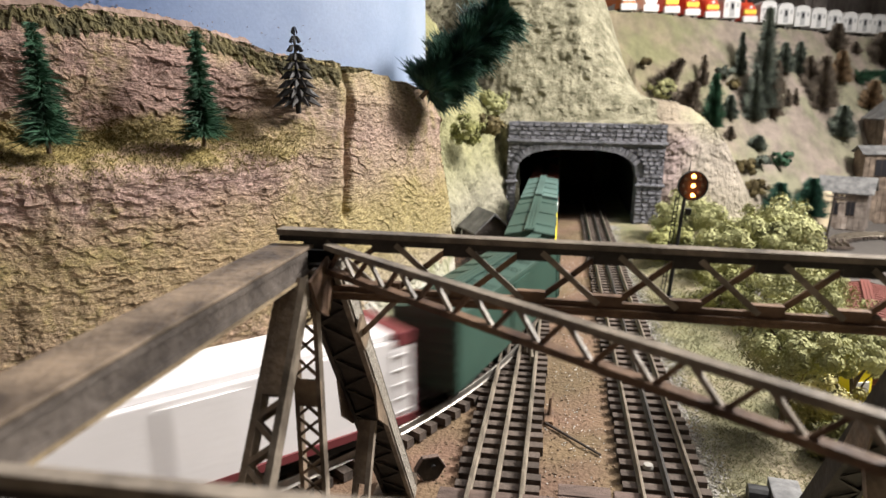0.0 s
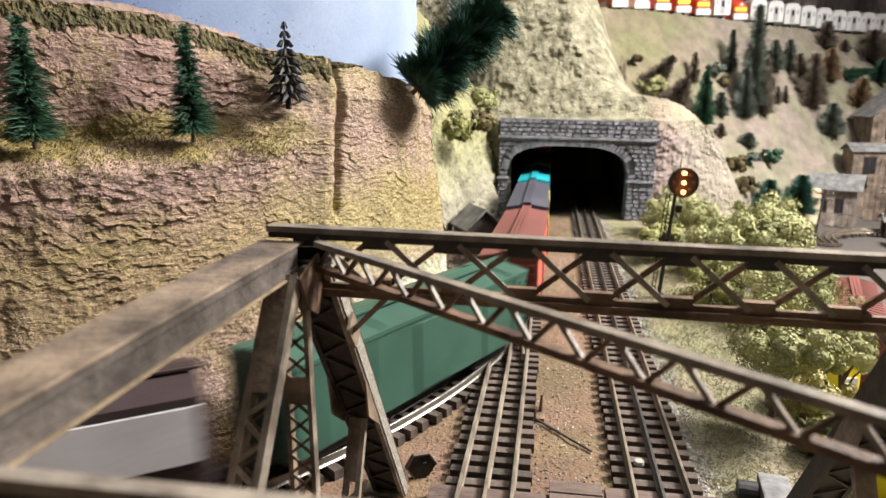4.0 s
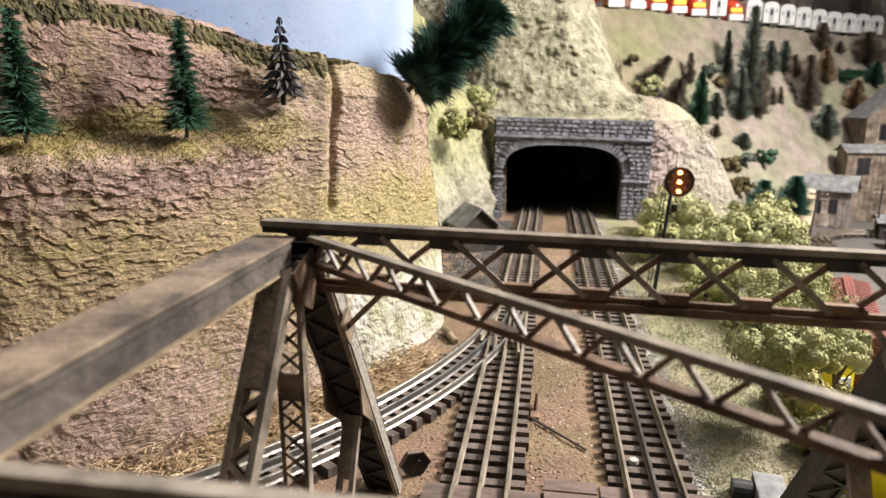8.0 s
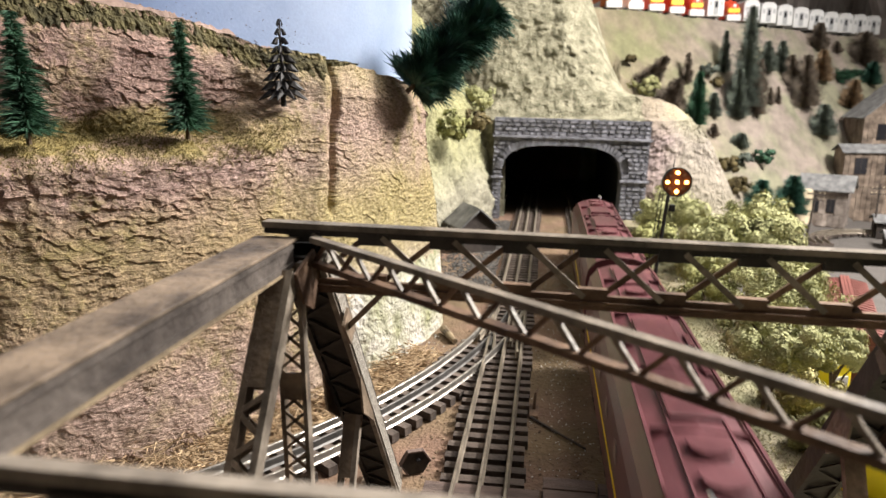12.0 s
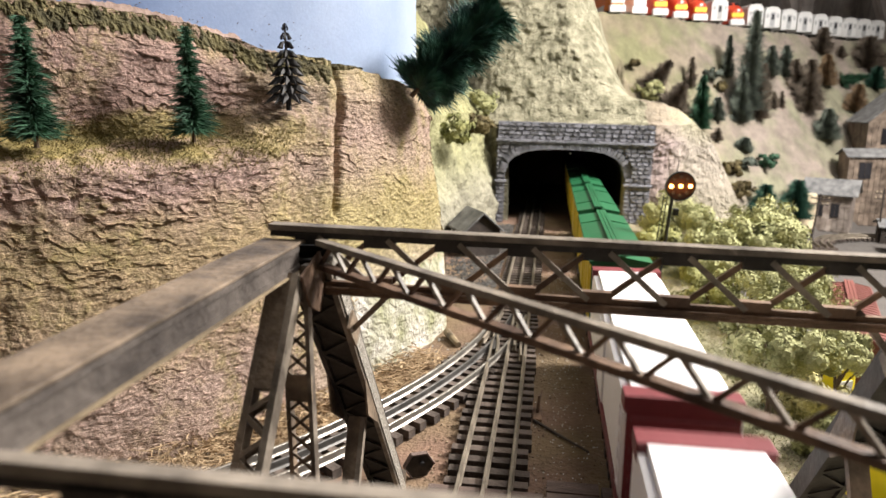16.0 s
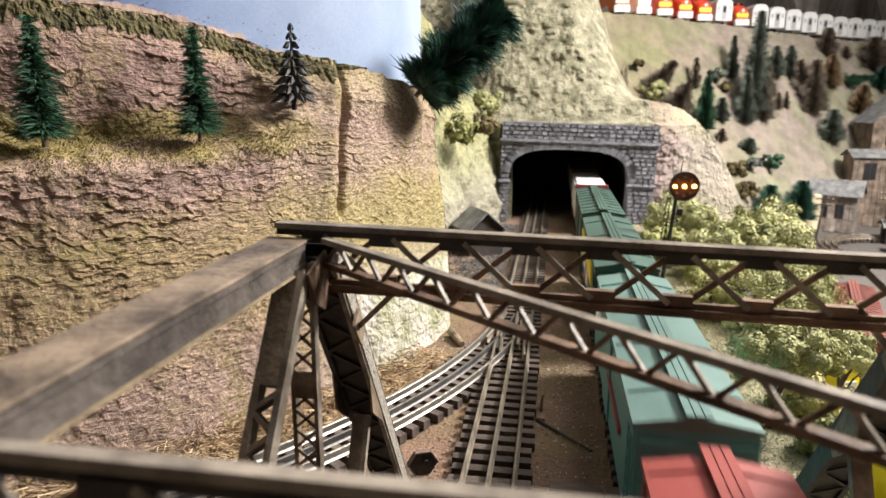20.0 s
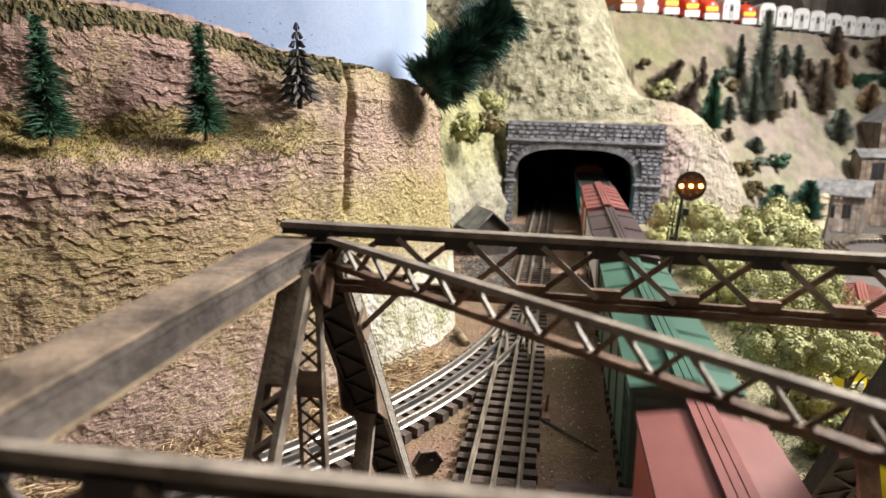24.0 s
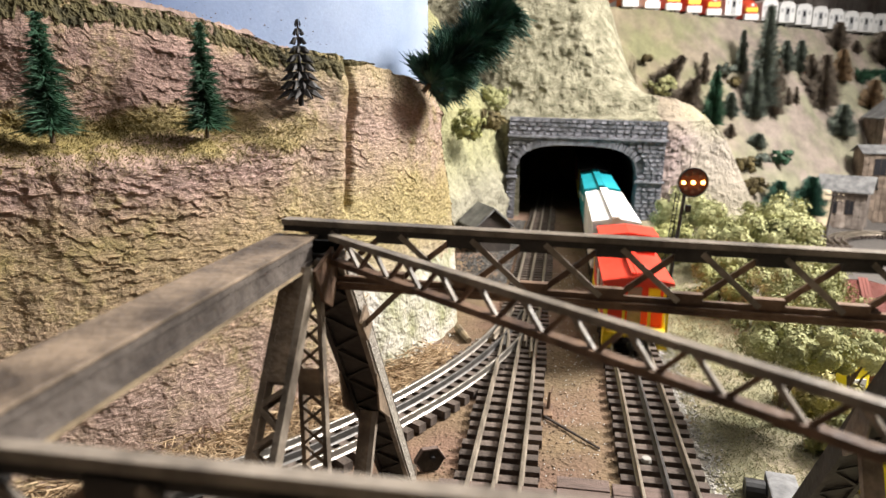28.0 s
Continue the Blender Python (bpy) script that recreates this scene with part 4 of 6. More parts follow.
WHITE_MARK = paint("white_marking", (0.8, 0.8, 0.78))
YELLOW = paint("yellow_paint", (0.80, 0.60, 0.02))


def truck(parent, y):
    t = part("truck", box(box(boxm(-0.019, -0.0165, y - 0.026, y + 0.026, 0.004, 0.014, 0.001), 0.0165, 0.019, y - 0.026, y + 0.026, 0.004, 0.014, 0.001), -0.0165, 0.0165, y - 0.006, y + 0.006, 0.006, 0.013), TRUCK, parent)
    for dy in (-0.017, 0.017):
        bm = bmesh.new()
        for s in (-1, 1):
            cyl(bm, (s * 0.0135, y + dy, 0.0087), (s * 0.0162, y + dy, 0.0087), 0.0087, n=16)
        cyl(bm, (-0.0135, y + dy, 0.0087), (0.0135, y + dy, 0.0087), 0.0015, n=8)
        part("wheelset", bm, WHEEL, t)
    return t


def coupler(parent, y, s):
    part("coupler", box(boxm(-0.002, 0.002, min(y, y + s * 0.013), max(y, y + s * 0.013), 0.012, 0.016), -0.004, 0.004, min(y + s * 0.008, y + s * 0.015), max(y + s * 0.008, y + s * 0.015), 0.010, 0.018, 0.001), TRUCK, parent)


def roof_mesh(hw, half, eave, ridge, ribs=0):
    bm = bmesh.new()
    sect = ((-hw - 0.0008, eave - 0.003), (-hw - 0.0008, eave), (0, ridge), (hw + 0.0008, eave), (hw + 0.0008, eave - 0.003))
    a = [bm.verts.new((x, -half, z)) for x, z in sect]
    b = [bm.verts.new((x, half, z)) for x, z in sect]
    for i in range(4):
        bm.faces.new((a[i], a[i + 1], b[i + 1], b[i]))
    bm.faces.new(a[::-1])
    bm.faces.new(b)
    bm.faces.new((a[0], b[0], b[4], a[4]))
    for i in range(ribs):
        y = -half + 2 * half * (i + 0.5) / ribs
        for s in (-1, 1):
            bar(bm, (s * hw * 0.98, y, eave + 0.0006), (s * 0.004, y, ridge + 0.0002), 0.0012, 0.001, (0, 1, 0))
    return bm


def box_car(label, body, roof=None, end=None, board=None, hw=0.0285, half=0.135, eave=0.076, ridge=0.081, ribs=9, panels=0, marks=(), smooth_roof=False, door=True, flat_roof=False, caps=None):
    roof, end, board = roof or body, end or body, board or roof or body
    c = thing("freight_car", label, "freight car", "cars of the moving train")
    part("body", boxm(-hw, hw, -half, half, 0.016, eave - 0.002, 0.001), body, c)
    part("underframe", boxm(-0.010, 0.010, -half - 0.002, half + 0.002, 0.010, 0.0165), TRUCK, c)
    if flat_roof:
        part("roof", boxm(-hw + 0.004, hw - 0.004, -half + 0.002, half - 0.002, eave - 0.002, eave + 0.0025, 0.001), roof, c)
    else:
        part("roof", roof_mesh(hw, half + 0.001, eave, ridge, ribs), roof, c)
        bm = bmesh.new()
        for k in (-0.0042, 0, 0.0042):
            box(bm, k - 0.0018, k + 0.0018, -half - 0.004, half + 0.004, ridge + 0.001, ridge + 0.0022)
        part("running_board", bm, board, c)
    for s in (-1, 1):
        if caps:
            part("roof_cap", boxm(-hw - 0.0006, hw + 0.0006, min(s * (half - 0.013), s * (half + 0.001)), max(s * (half - 0.013), s * (half + 0.001)), eave - 0.006, eave + 0.0032, 0.0008), caps, c, "dark red roof end")
        ew = part("end_wall", boxm(-hw + 0.001, hw - 0.001, min(s * half, s * (half + 0.0015)), max(s * half, s * (half + 0.0015)), 0.0165, eave - 0.003), end, c)
        for k in range(6):
            z = 0.023 + k * 0.0085
            part("end_rib", boxm(-hw + 0.003, hw - 0.003, min(s * half, s * (half + 0.0032)), max(s * half, s * (half + 0.0032)), z, z + 0.0028, 0.0006), end, ew)
        truck(c, s * 0.092)
        coupler(c, s * half, s)
        bm = bmesh.new()
        for z in (0.024, 0.034, 0.044, 0.054, 0.064):
            box(bm, s * (hw + 0.0002) - 0.0008, s * (hw + 0.0002) + 0.0008, -half + 0.003, -half + 0.014, z, z + 0.0009)
        for y in (-half + 0.003, -half + 0.0132):
            box(bm, s * (hw + 0.0002) - 0.0008, s * (hw + 0.0002) + 0.0008, y, y + 0.0008, 0.018, 0.068)
        part("ladder", bm, body, c)
        if door:
            part("door", boxm(min(s * hw, s * (hw + 0.0014)), max(s * hw, s * (hw + 0.0014)), -0.021, 0.021, 0.019, eave - 0.006), body, c)
        if panels:
            for k in range(panels):
                y = -half + 2 * half * (k + 0.5) / panels
                if abs(y) > 0.025:
                    part("side_rib", boxm(min(s * hw, s * (hw + 0.001)), max(s * hw, s * (hw + 0.001)), y - 0.0011, y + 0.0011, 0.018, eave - 0.004), body, c)
    for m, x0, x1, z0, z1, shape in marks:
        # markings stand on the left side; x runs from the back to the front of the car
        for s in (-1, 1):
            bm = bmesh.new()
            xx = s * (hw + 0.0019)
            if shape == "disc":
                cyl(bm, (s * hw, (x0 + x1) / 2, (z0 + z1) / 2), (xx, (x0 + x1) / 2, (z0 + z1) / 2), (x1 - x0) / 2, n=28)
            elif shape == "diamond":
                plate(bm, [(x0, (z0 + z1) / 2), ((x0 + x1) / 2, z0), (x1, (z0 + z1) / 2), ((x0 + x1) / 2, z1)], s * (hw + 0.001), 0.0018)
            elif shape == "slant":
                plate(bm, [(x0, z0), (x1 - 0.012, z0), (x1, z1), (x0 + 0.012, z1)], s * (hw + 0.001), 0.0018)
            else:
                box(bm, min(s * hw, xx), max(s * hw, xx), x0, x1, z0, z1)
            part("marking", bm, m, c)
    return c


def hopper_car(label, body, ribm):
    hw, half = 0.0285, 0.135
    c = thing("hopper_car", label, "freight car", "cars of the moving train")
    for s in (-1, 1):
        part("side_wall", boxm(min(s * (hw - 0.0015), s * hw), max(s * (hw - 0.0015), s * hw), -half, half, 0.018, 0.068), body, c)
        for k in range(11):
            y = -half + 2 * half * (k + 0.5) / 11
            part("side_rib", boxm(min(s * hw, s * (hw + 0.002)), max(s * hw, s * (hw + 0.002)), y - 0.0013, y + 0.0013, 0.018, 0.067), body, c)
        part("top_rail", boxm(min(s * (hw - 0.002), s * (hw + 0.002)), max(s * (hw - 0.002), s * (hw + 0.002)), -half, half, 0.067, 0.071), ribm, c)
        part("end_wall", boxm(-hw, hw, min(s * (half - 0.002), s * half), max(s * (half - 0.002), s * half), 0.018, 0.071), ribm, c)
        truck(c, s * 0.092)
        coupler(c, s * half, s)
    part("floor", boxm(-hw + 0.0015, hw - 0.0015, -half + 0.002, half - 0.002, 0.018, 0.052), ribm, c)
    for k in range(11):
        y = -half + 2 * half * (k + 0.5) / 11
        part("cross_brace", boxm(-hw + 0.002, hw - 0.002, y - 0.003, y + 0.003, 0.064, 0.0705, 0.001), DARK_GREY, c)
    part("underframe", boxm(-0.010, 0.010, -half - 0.002, half + 0.002, 0.010, 0.018), TRUCK, c)
    return c


DARK_GREY = paint("dark_grey_paint", (0.035, 0.035, 0.04))


def caboose(label, red):
    c = thing("caboose", label, "caboose", "cars of the moving train")
    hw, half = 0.0275, 0.082
    part("body", boxm(-hw, hw, -half, half, 0.02, 0.066, 0.001), red, c)
    part("roof", roof_mesh(hw + 0.002, half + 0.020, 0.068, 0.0735), red, c)
    bm = bmesh.new()
    for k in (-0.0042, 0, 0.0042):
        box(bm, k - 0.0018, k + 0.0018, -half - 0.018, half + 0.018, 0.0745, 0.0755)
    part("running_board", bm, red, c)
    cup = part("cupola", boxm(-hw + 0.001, hw - 0.001, -0.002, 0.042, 0.066, 0.088, 0.001), red, c)
    part("cupola_roof", roof_mesh(hw + 0.001, 0.025, 0.089, 0.0925), red, c).location = (0, 0.02, 0)
    for s in (-1, 1):
        for y in (0.008, 0.030):
            part("window", boxm(min(s * hw, s * (hw - 0.0004)), max(s * (hw - 0.0004), s * hw), y - 0.007, y + 0.007, 0.074, 0.084), GLASS_GREY, cup)
        for x in (-0.012, 0.012):
            y = 0.0198 + s * 0.0222
            part("window", boxm(x - 0.007, x + 0.007, min(y, y + s * 0.0006), max(y, y + s * 0.0006), 0.0745, 0.084), GLASS_GREY, cup)
        for y in (-0.055, -0.02, 0.03, 0.062):
            part("window", boxm(min(s * hw, s * (hw + 0.0008)), max(s * hw, s * (hw + 0.0008)), y - 0.008, y + 0.008, 0.042, 0.058), GLASS_GREY, c)
        part("sill_stripe", boxm(min(s * hw, s * (hw + 0.0012)), max(s * hw, s * (hw + 0.0012)), -half, half, 0.0195, 0.0225), YELLOW, c)
        bm = bmesh.new()
        cyl(bm, (s * hw, -0.002, 0.044), (s * (hw + 0.0012), -0.002, 0.044), 0.009, n=28)
        part("marking", bm, WHITE_MARK, c)
        # end platform with yellow rails
        y0, y1 = s * half, s * (half + 0.019)
        part("platform", boxm(-hw, hw, min(y0, y1), max(y0, y1), 0.017, 0.0205), YELLOW, c)
        for x in (-0.026, -0.011, 0.011, 0.026):
            part("handrail", boxm(x - 0.0011, x + 0.0011, y1 - 0.0011, y1 + 0.0011, 0.0205, 0.045), YELLOW, c)
        part("handrail", boxm(-0.027, 0.027, y1 - 0.001, y1 + 0.001, 0.044, 0.046), YELLOW, c)
        for x in (-0.026, 0.026):
            part("handrail", boxm(x - 0.0011, x + 0.0011, s * (half + 0.002) - 0.0011, s * (half + 0.002) + 0.0011, 0.0205, 0.058), YELLOW, c)
        for x in (-1, 1):
            part("step", boxm(x * 0.024 - 0.004, x * 0.024 + 0.004, min(y0 + s * 0.004, y1), max(y0 + s * 0.004, y1), 0.006, 0.0165), YELLOW, c)
        part("end_door", boxm(-0.006, 0.006, min(y0, y0 + s * 0.001), max(y0, y0 + s * 0.001), 0.022, 0.058), GLASS_GREY, c)
        for x in (-0.017, 0.017):
            part("window", boxm(x - 0.005, x + 0.005, min(y0, y0 + s * 0.001), max(y0, y0 + s * 0.001), 0.042, 0.057), YELLOW, c)
        truck(c, s * 0.058)
        coupler(c, s * (half + 0.017), s)
    part("underframe", boxm(-0.010, 0.010, -half - 0.015, half + 0.015, 0.010, 0.02), TRUCK, c)
    return c


GLASS_GREY = mat("dull_window", (0.28, 0.22, 0.2), 0.3, var=0.2, bump=0.0)
CHROME = mat("chrome_trim", (0.6, 0.62, 0.68), 0.2, metal=0.9, var=0.1, bump=0.0)


def diesel(label, body):
    """A streamlined passenger diesel, with its nose towards +y."""
    c = thing("diesel_locomotive", label, "locomotive", "cars of the moving train")
    hw, L = 0.0305, 0.21
    sect = [(-hw, 0.012), (-hw, 0.062), (-hw * 0.93, 0.071), (-hw * 0.72, 0.0785), (-hw * 0.38, 0.082), (0, 0.083)]
    sect = sect + [(-x, z) for x, z in sect[-2::-1]]
    stations = [(-L, 1, 1), (0.130, 1, 1), (0.150, 0.99, 1.0), (0.158, 0.97, 0.93), (0.168, 0.93, 0.80), (0.185, 0.85, 0.74), (0.199, 0.70, 0.66), (0.208, 0.45, 0.5)]
    bm = bmesh.new()
    rings = [[bm.verts.new((x * kx, y, 0.012 + (z - 0.012) * kz)) for x, z in sect] for y, kx, kz in stations]
    for a, b in zip(rings, rings[1:]):
        for i in range(len(sect) - 1):
            bm.faces.new((a[i], a[i + 1], b[i + 1], b[i]))
    bm.faces.new(rings[0][::-1])
    bm.faces.new(rings[-1])
    for a, b in zip(rings, rings[1:]):
        bm.faces.new((a[0], b[0], b[-1], a[-1]))
    bmesh.ops.recalc_face_normals(bm, faces=bm.faces[:])
    part("body", bm, body, c, smooth=False)
    for s in (-1, 1):
        part("windscreen", bar(bmesh.new(), (s * 0.004, 0.1655, 0.0715), (s * 0.021, 0.1625, 0.0705), 0.010, 0.001, (0, 0.4, -0.9)), CHROME, c)
        part("gold_stripe", boxm(min(s * hw, s * (hw + 0.0006)), max(s * hw, s * (hw + 0.0006)), -L + 0.004, 0.12, 0.030, 0.0318), YELLOW, c)
        for y in (-0.15, -0.10, -0.05, 0.0, 0.05):
            bm = bmesh.new()
            cyl(bm, (s * hw, y, 0.05), (s * (hw + 0.0008), y, 0.05), 0.005, n=16)
            part("porthole", bm, GLASS_GREY, c)
        for y in (-0.125, 0.095):
            t = part("truck", box(box(boxm(-0.021, -0.017, y - 0.045, y + 0.045, 0.003, 0.014, 0.001), 0.017, 0.021, y - 0.045, y + 0.045, 0.003, 0.014, 0.001), -0.017, 0.017, y - 0.04, y + 0.04, 0.008, 0.012) if s > 0 else boxm(-0.01, 0.01, y - 0.03, y + 0.03, 0.012, 0.0135), TRUCK, c)
            if s > 0:
                for dy in (-0.03, 0, 0.03):
                    bm = bmesh.new()
                    for q in (-1, 1):
                        cyl(bm, (q * 0.0135, y + dy, 0.009), (q * 0.0162, y + dy, 0.009), 0.009, n=16)
                    part("wheelset", bm, WHEEL, t)
        coupler(c, s * L, s)
    for y in (-0.19, -0.06, 0.03):
        part("roof_hatch", boxm(-0.012, 0.012, y, y + 0.045, 0.081, 0.0845, 0.001), body, c)
    for y in (-0.125, -0.095, 0.1, 0.125):
        bm = bmesh.new()
        cyl(bm, (0, y, 0.08), (0, y, 0.0855), 0.009, n=18)
        part("roof_fan", bm, body, c)
    for s in (-1, 1):
        for y in (-0.04, 0.0):
            part("exhaust_stack", boxm(s * 0.018 - 0.002, s * 0.018 + 0.002, y, y + 0.02, 0.075, 0.0825, 0.0006), body, c)
    for s in (-1, 1):
        part("roof_rail", boxm(s * 0.0225 - 0.0008, s * 0.0225 + 0.0008, -L + 0.01, 0.13, 0.0795, 0.0812), body, c)
        part("roof_seam", boxm(s * 0.0125 - 0.0005, s * 0.0125 + 0.0005, -L + 0.01, 0.14, 0.0818, 0.0828), body, c)
    for y in (-0.16, -0.075, 0.015, 0.085):
        part("roof_panel_seam", boxm(-0.021, 0.021, y - 0.0006, y + 0.0006, 0.0795, 0.0832), body, c)
    part("horn", cyl(bmesh.new(), (0.008, 0.138, 0.085), (0.008, 0.156, 0.086), 0.0012, 0.0026, 10), CHROME, c)
    bm = bmesh.new()
    cyl(bm, (0, 0.196, 0.05), (0, 0.204, 0.05), 0.006, n=16)
    part("headlight", bm, CHROME, c)
    part("fuel_tank", boxm(-0.02, 0.02, -0.06, 0.03, 0.006, 0.0125, 0.001), TRUCK, c)
    return c


def build_train():
    bright_green = paint("bright_green_roof", (0.010, 0.095, 0.036))
    green_side = paint("yellow_side", (0.62, 0.47, 0.05))
    white = paint("white_enamel", (0.82, 0.80, 0.81), var=0.04)
    maroon = paint("maroon_paint", (0.16, 0.035, 0.04))
    dk_green = paint("dark_green_paint", (0.028, 0.065, 0.05))
    grey_green = paint("grey_green_roof", (0.045, 0.085, 0.07))
    teal_pale = paint("pale_teal_paint", (0.07, 0.24, 0.235))
    pale_roof = paint("pale_teal_roof", (0.10, 0.165, 0.15))
    red = paint("oxide_red_paint", (0.22, 0.045, 0.038))
    brown_red = paint("brown_red_paint", (0.42, 0.10, 0.07))
    pink_red = paint("faded_red_roof", (0.165, 0.058, 0.052))
    teal = paint("bright_teal_paint", (0.012, 0.29, 0.35))
    silver = paint("silver_paint", (0.62, 0.62, 0.66))
    dkbrown = paint("dark_brown_paint", (0.045, 0.03, 0.032))
    navy = paint("navy_paint", (0.045, 0.05, 0.12))
    navy_roof = paint("grey_navy_roof", (0.062, 0.062, 0.085))
    sea_green = paint("sea_green_paint", (0.035, 0.09, 0.065))
    cab_red = paint("bright_red_paint", (0.70, 0.05, 0.025))
    tuscan = paint("tuscan_red_paint", (0.10, 0.034, 0.040), rough=0.35, var=0.35)
    blue_mark, flag_red = paint("blue_marking", (0.05, 0.1, 0.4)), paint("flag_red", (0.5, 0.05, 0.06))
    W, Yw = WHITE_MARK, YELLOW
    cars = []
    for k in range(4):
        cars.append((box_car("refrigerator car with yellow sides and a green roof", green_side, bright_green, bright_green, ribs=2, panels=8), 0.135))
    for k in range(2):
        cars.append((box_car("white refrigerator car with dark red ends", white, white, maroon, hw=0.0285, ribs=0, flat_roof=True, marks=((maroon, -0.135, 0.135, 0.016, 0.021, "bar"),), caps=maroon), 0.135))
    cars.append((box_car("dark green box car with a grey-green roof", dk_green, grey_green, dk_green, grey_green, marks=((brown_red, 0.03, 0.042, 0.05, 0.06, "bar"),)), 0.135))
    cars.append((box_car("green box car with yellow lettering bars and a striped flag", dk_green, grey_green, dk_green, ribs=3, marks=((Yw, -0.10, 0.115, 0.048, 0.066, "slant"), (W, 0.0, 0.10, 0.036, 0.041, "bar"), (Yw, 0.085, 0.125, 0.030, 0.042, "slant"), (W, -0.04, -0.02, 0.03, 0.046, "bar"), (blue_mark, -0.01, 0.005, 0.038, 0.046, "bar"), (flag_red, -0.01, 0.02, 0.028, 0.036, "bar"))), 0.135))
    cars.append((box_car("pale teal box car with red and white marks", teal_pale, pale_roof, teal_pale, pale_roof, ribs=4, marks=((red, -0.09, -0.01, 0.045, 0.049, "bar"), (W, 0.07, 0.11, 0.048, 0.060, "bar"))), 0.135))
    cars.append((box_car("oxide red ribbed box car with a white diamond", red, red, red, ribs=12, panels=14, marks=((W, -0.085, -0.035, 0.033, 0.062, "diamond"), (DARK_GREY, 0.072, 0.098, 0.024, 0.055, "bar")) + tuple((pink_red, a, b, z, z + 0.0016, "bar") for a, b in ((0.01, 0.068), (0.102, 0.13), (-0.13, -0.105)) for z in (0.024, 0.030, 0.036, 0.042, 0.048, 0.054, 0.060))), 0.135))
    cars.append((hopper_car("open hopper car with bright teal sides and a black inside", teal, DARK_GREY), 0.135))
    cars.append((box_car("brown-red box car with a round white emblem", brown_red, pink_red, brown_red, ribs=6, panels=8, marks=((W, -0.105, -0.07, 0.034, 0.069, "disc"), (W, 0.03, 0.12, 0.05, 0.057, "bar"), (W, 0.05, 0.11, 0.034, 0.039, "bar"), (W, -0.09, -0.075, 0.024, 0.03, "bar"))), 0.135))
    cars.append((box_car("silver and dark brown ribbed box car", dkbrown, dkbrown, dkbrown, ribs=3, panels=14, marks=((silver, -0.133, 0.133, 0.040, 0.071, "bar"), (W, -0.03, 0.02, 0.036, 0.066, "bar"))), 0.135))
    cars.append((box_car("sea green box car with darker ends", sea_green, sea_green, dk_green, sea_green, ribs=5, panels=6), 0.135))
    cars.append((box_car("faded red box car", brown_red, pink_red, red, ribs=0), 0.135))
    cars.append((box_car("navy box car with a yellow sill and emblem", navy, navy_roof, navy, navy_roof, ribs=0, marks=((Yw, -0.135, 0.135, 0.0165, 0.0235, "bar"), (Yw, -0.10, -0.05, 0.034, 0.062, "disc"), (Yw, -0.04, 0.06, 0.030, 0.036, "bar"))), 0.135))
    cars.append((box_car("bright teal box car with white lettering bars", teal, teal, teal, teal, ribs=0, panels=0, marks=((W, 0.06, 0.115, 0.034, 0.039, "bar"), (W, -0.10, -0.05, 0.050, 0.055, "bar"))), 0.135))
    cars.append((box_car("white box car with ribbed sides", white, white, silver, white, ribs=0, panels=16, marks=((Yw, -0.045, -0.035, 0.026, 0.034, "bar"),)), 0.135))
    cars.append((caboose("bright red caboose with yellow end railings and cupola", cab_red), 0.10))
    out = []
    for i, (c, half) in enumerate(cars):
        out.append((c, -0.305 * i - half - (0.0025 if i < 18 else 0.0) - (0.02 if c.name.startswith("hopper") else 0.012 if c.name.startswith("caboose") else 0.0), False, 0.085 if i < 18 else 0.058))
    out.append((diesel("tuscan red streamlined diesel locomotive leading the train", tuscan), 0.69, False, 0.11))
    out.append((diesel("tuscan red streamlined diesel locomotive coupled back to front", tuscan), 0.245, True, 0.11))
    return out


TRAIN = build_train()
RUN = ((-1, 1.495), (0, 2.132), (1, 2.754), (2, 3.331), (3, 3.853), (3.5, 4.115), (6, 5.522), (7, 6.066), (8.5, 6.88), (10.2, 7.71), (12.5, 8.7), (15, 9.838), (16, 10.1782), (17, 10.466), (18, 10.763), (19, 11.0349), (20, 11.374), (21, 11.7128), (24, 12.9413), (25, 13.377), (26, 13.8258), (27, 14.25), (28, 14.64), (29, 15.03))


def run_at(t):
    """How far the first car behind the engines has come along the line."""
    for k in range(1, len(RUN) - 2):
        (t0, a), (t1, b) = RUN[k], RUN[k + 1]
        if t <= t1 or k == len(RUN) - 3:
            m0 = (b - RUN[k - 1][1]) / (t1 - RUN[k - 1][0])
            m1 = (RUN[k + 2][1] - a) / (RUN[k + 2][0] - t0)
            h = t1 - t0
            s = (t - t0) / h
            return (2 * s ** 3 - 3 * s ** 2 + 1) * a + (s ** 3 - 2 * s ** 2 + s) * h * m0 + (3 * s ** 2 - 2 * s ** 3) * b + (s ** 3 - s ** 2) * h * m1


def motions():
    for c, off, back, half in TRAIN:
        rows = []
        for k in range(141):
            t = k * 0.2
            m = car_pose(run_at(t) + off, half)
            rows.append((t, m @ pose(0, 0, 0, 0, 0, 180) if back else m))
        walk(c, rows)
    # the lit row of lamps turns from upright to level while the train passes
    for i, lamp in enumerate(SIGNAL_LAMPS):
        a, start = i * 90, 11.7 if i % 2 else 13.4
        walk(lamp, [(0, pose(0, 0, 0, 0, a - 90 if i % 2 else a, 0)), (start, pose(0, 0, 0, 0, a - 90 if i % 2 else a, 0)), (start + 0.05, pose(0, 0, 0, 0, a - 45 if i % 2 else a + 45, 0)),
                    (start + 0.1, pose(0, 0, 0, 0, a if i % 2 else a + 89.9, 0)), (28, pose(0, 0, 0, 0, a if i % 2 else a + 89.9, 0))])



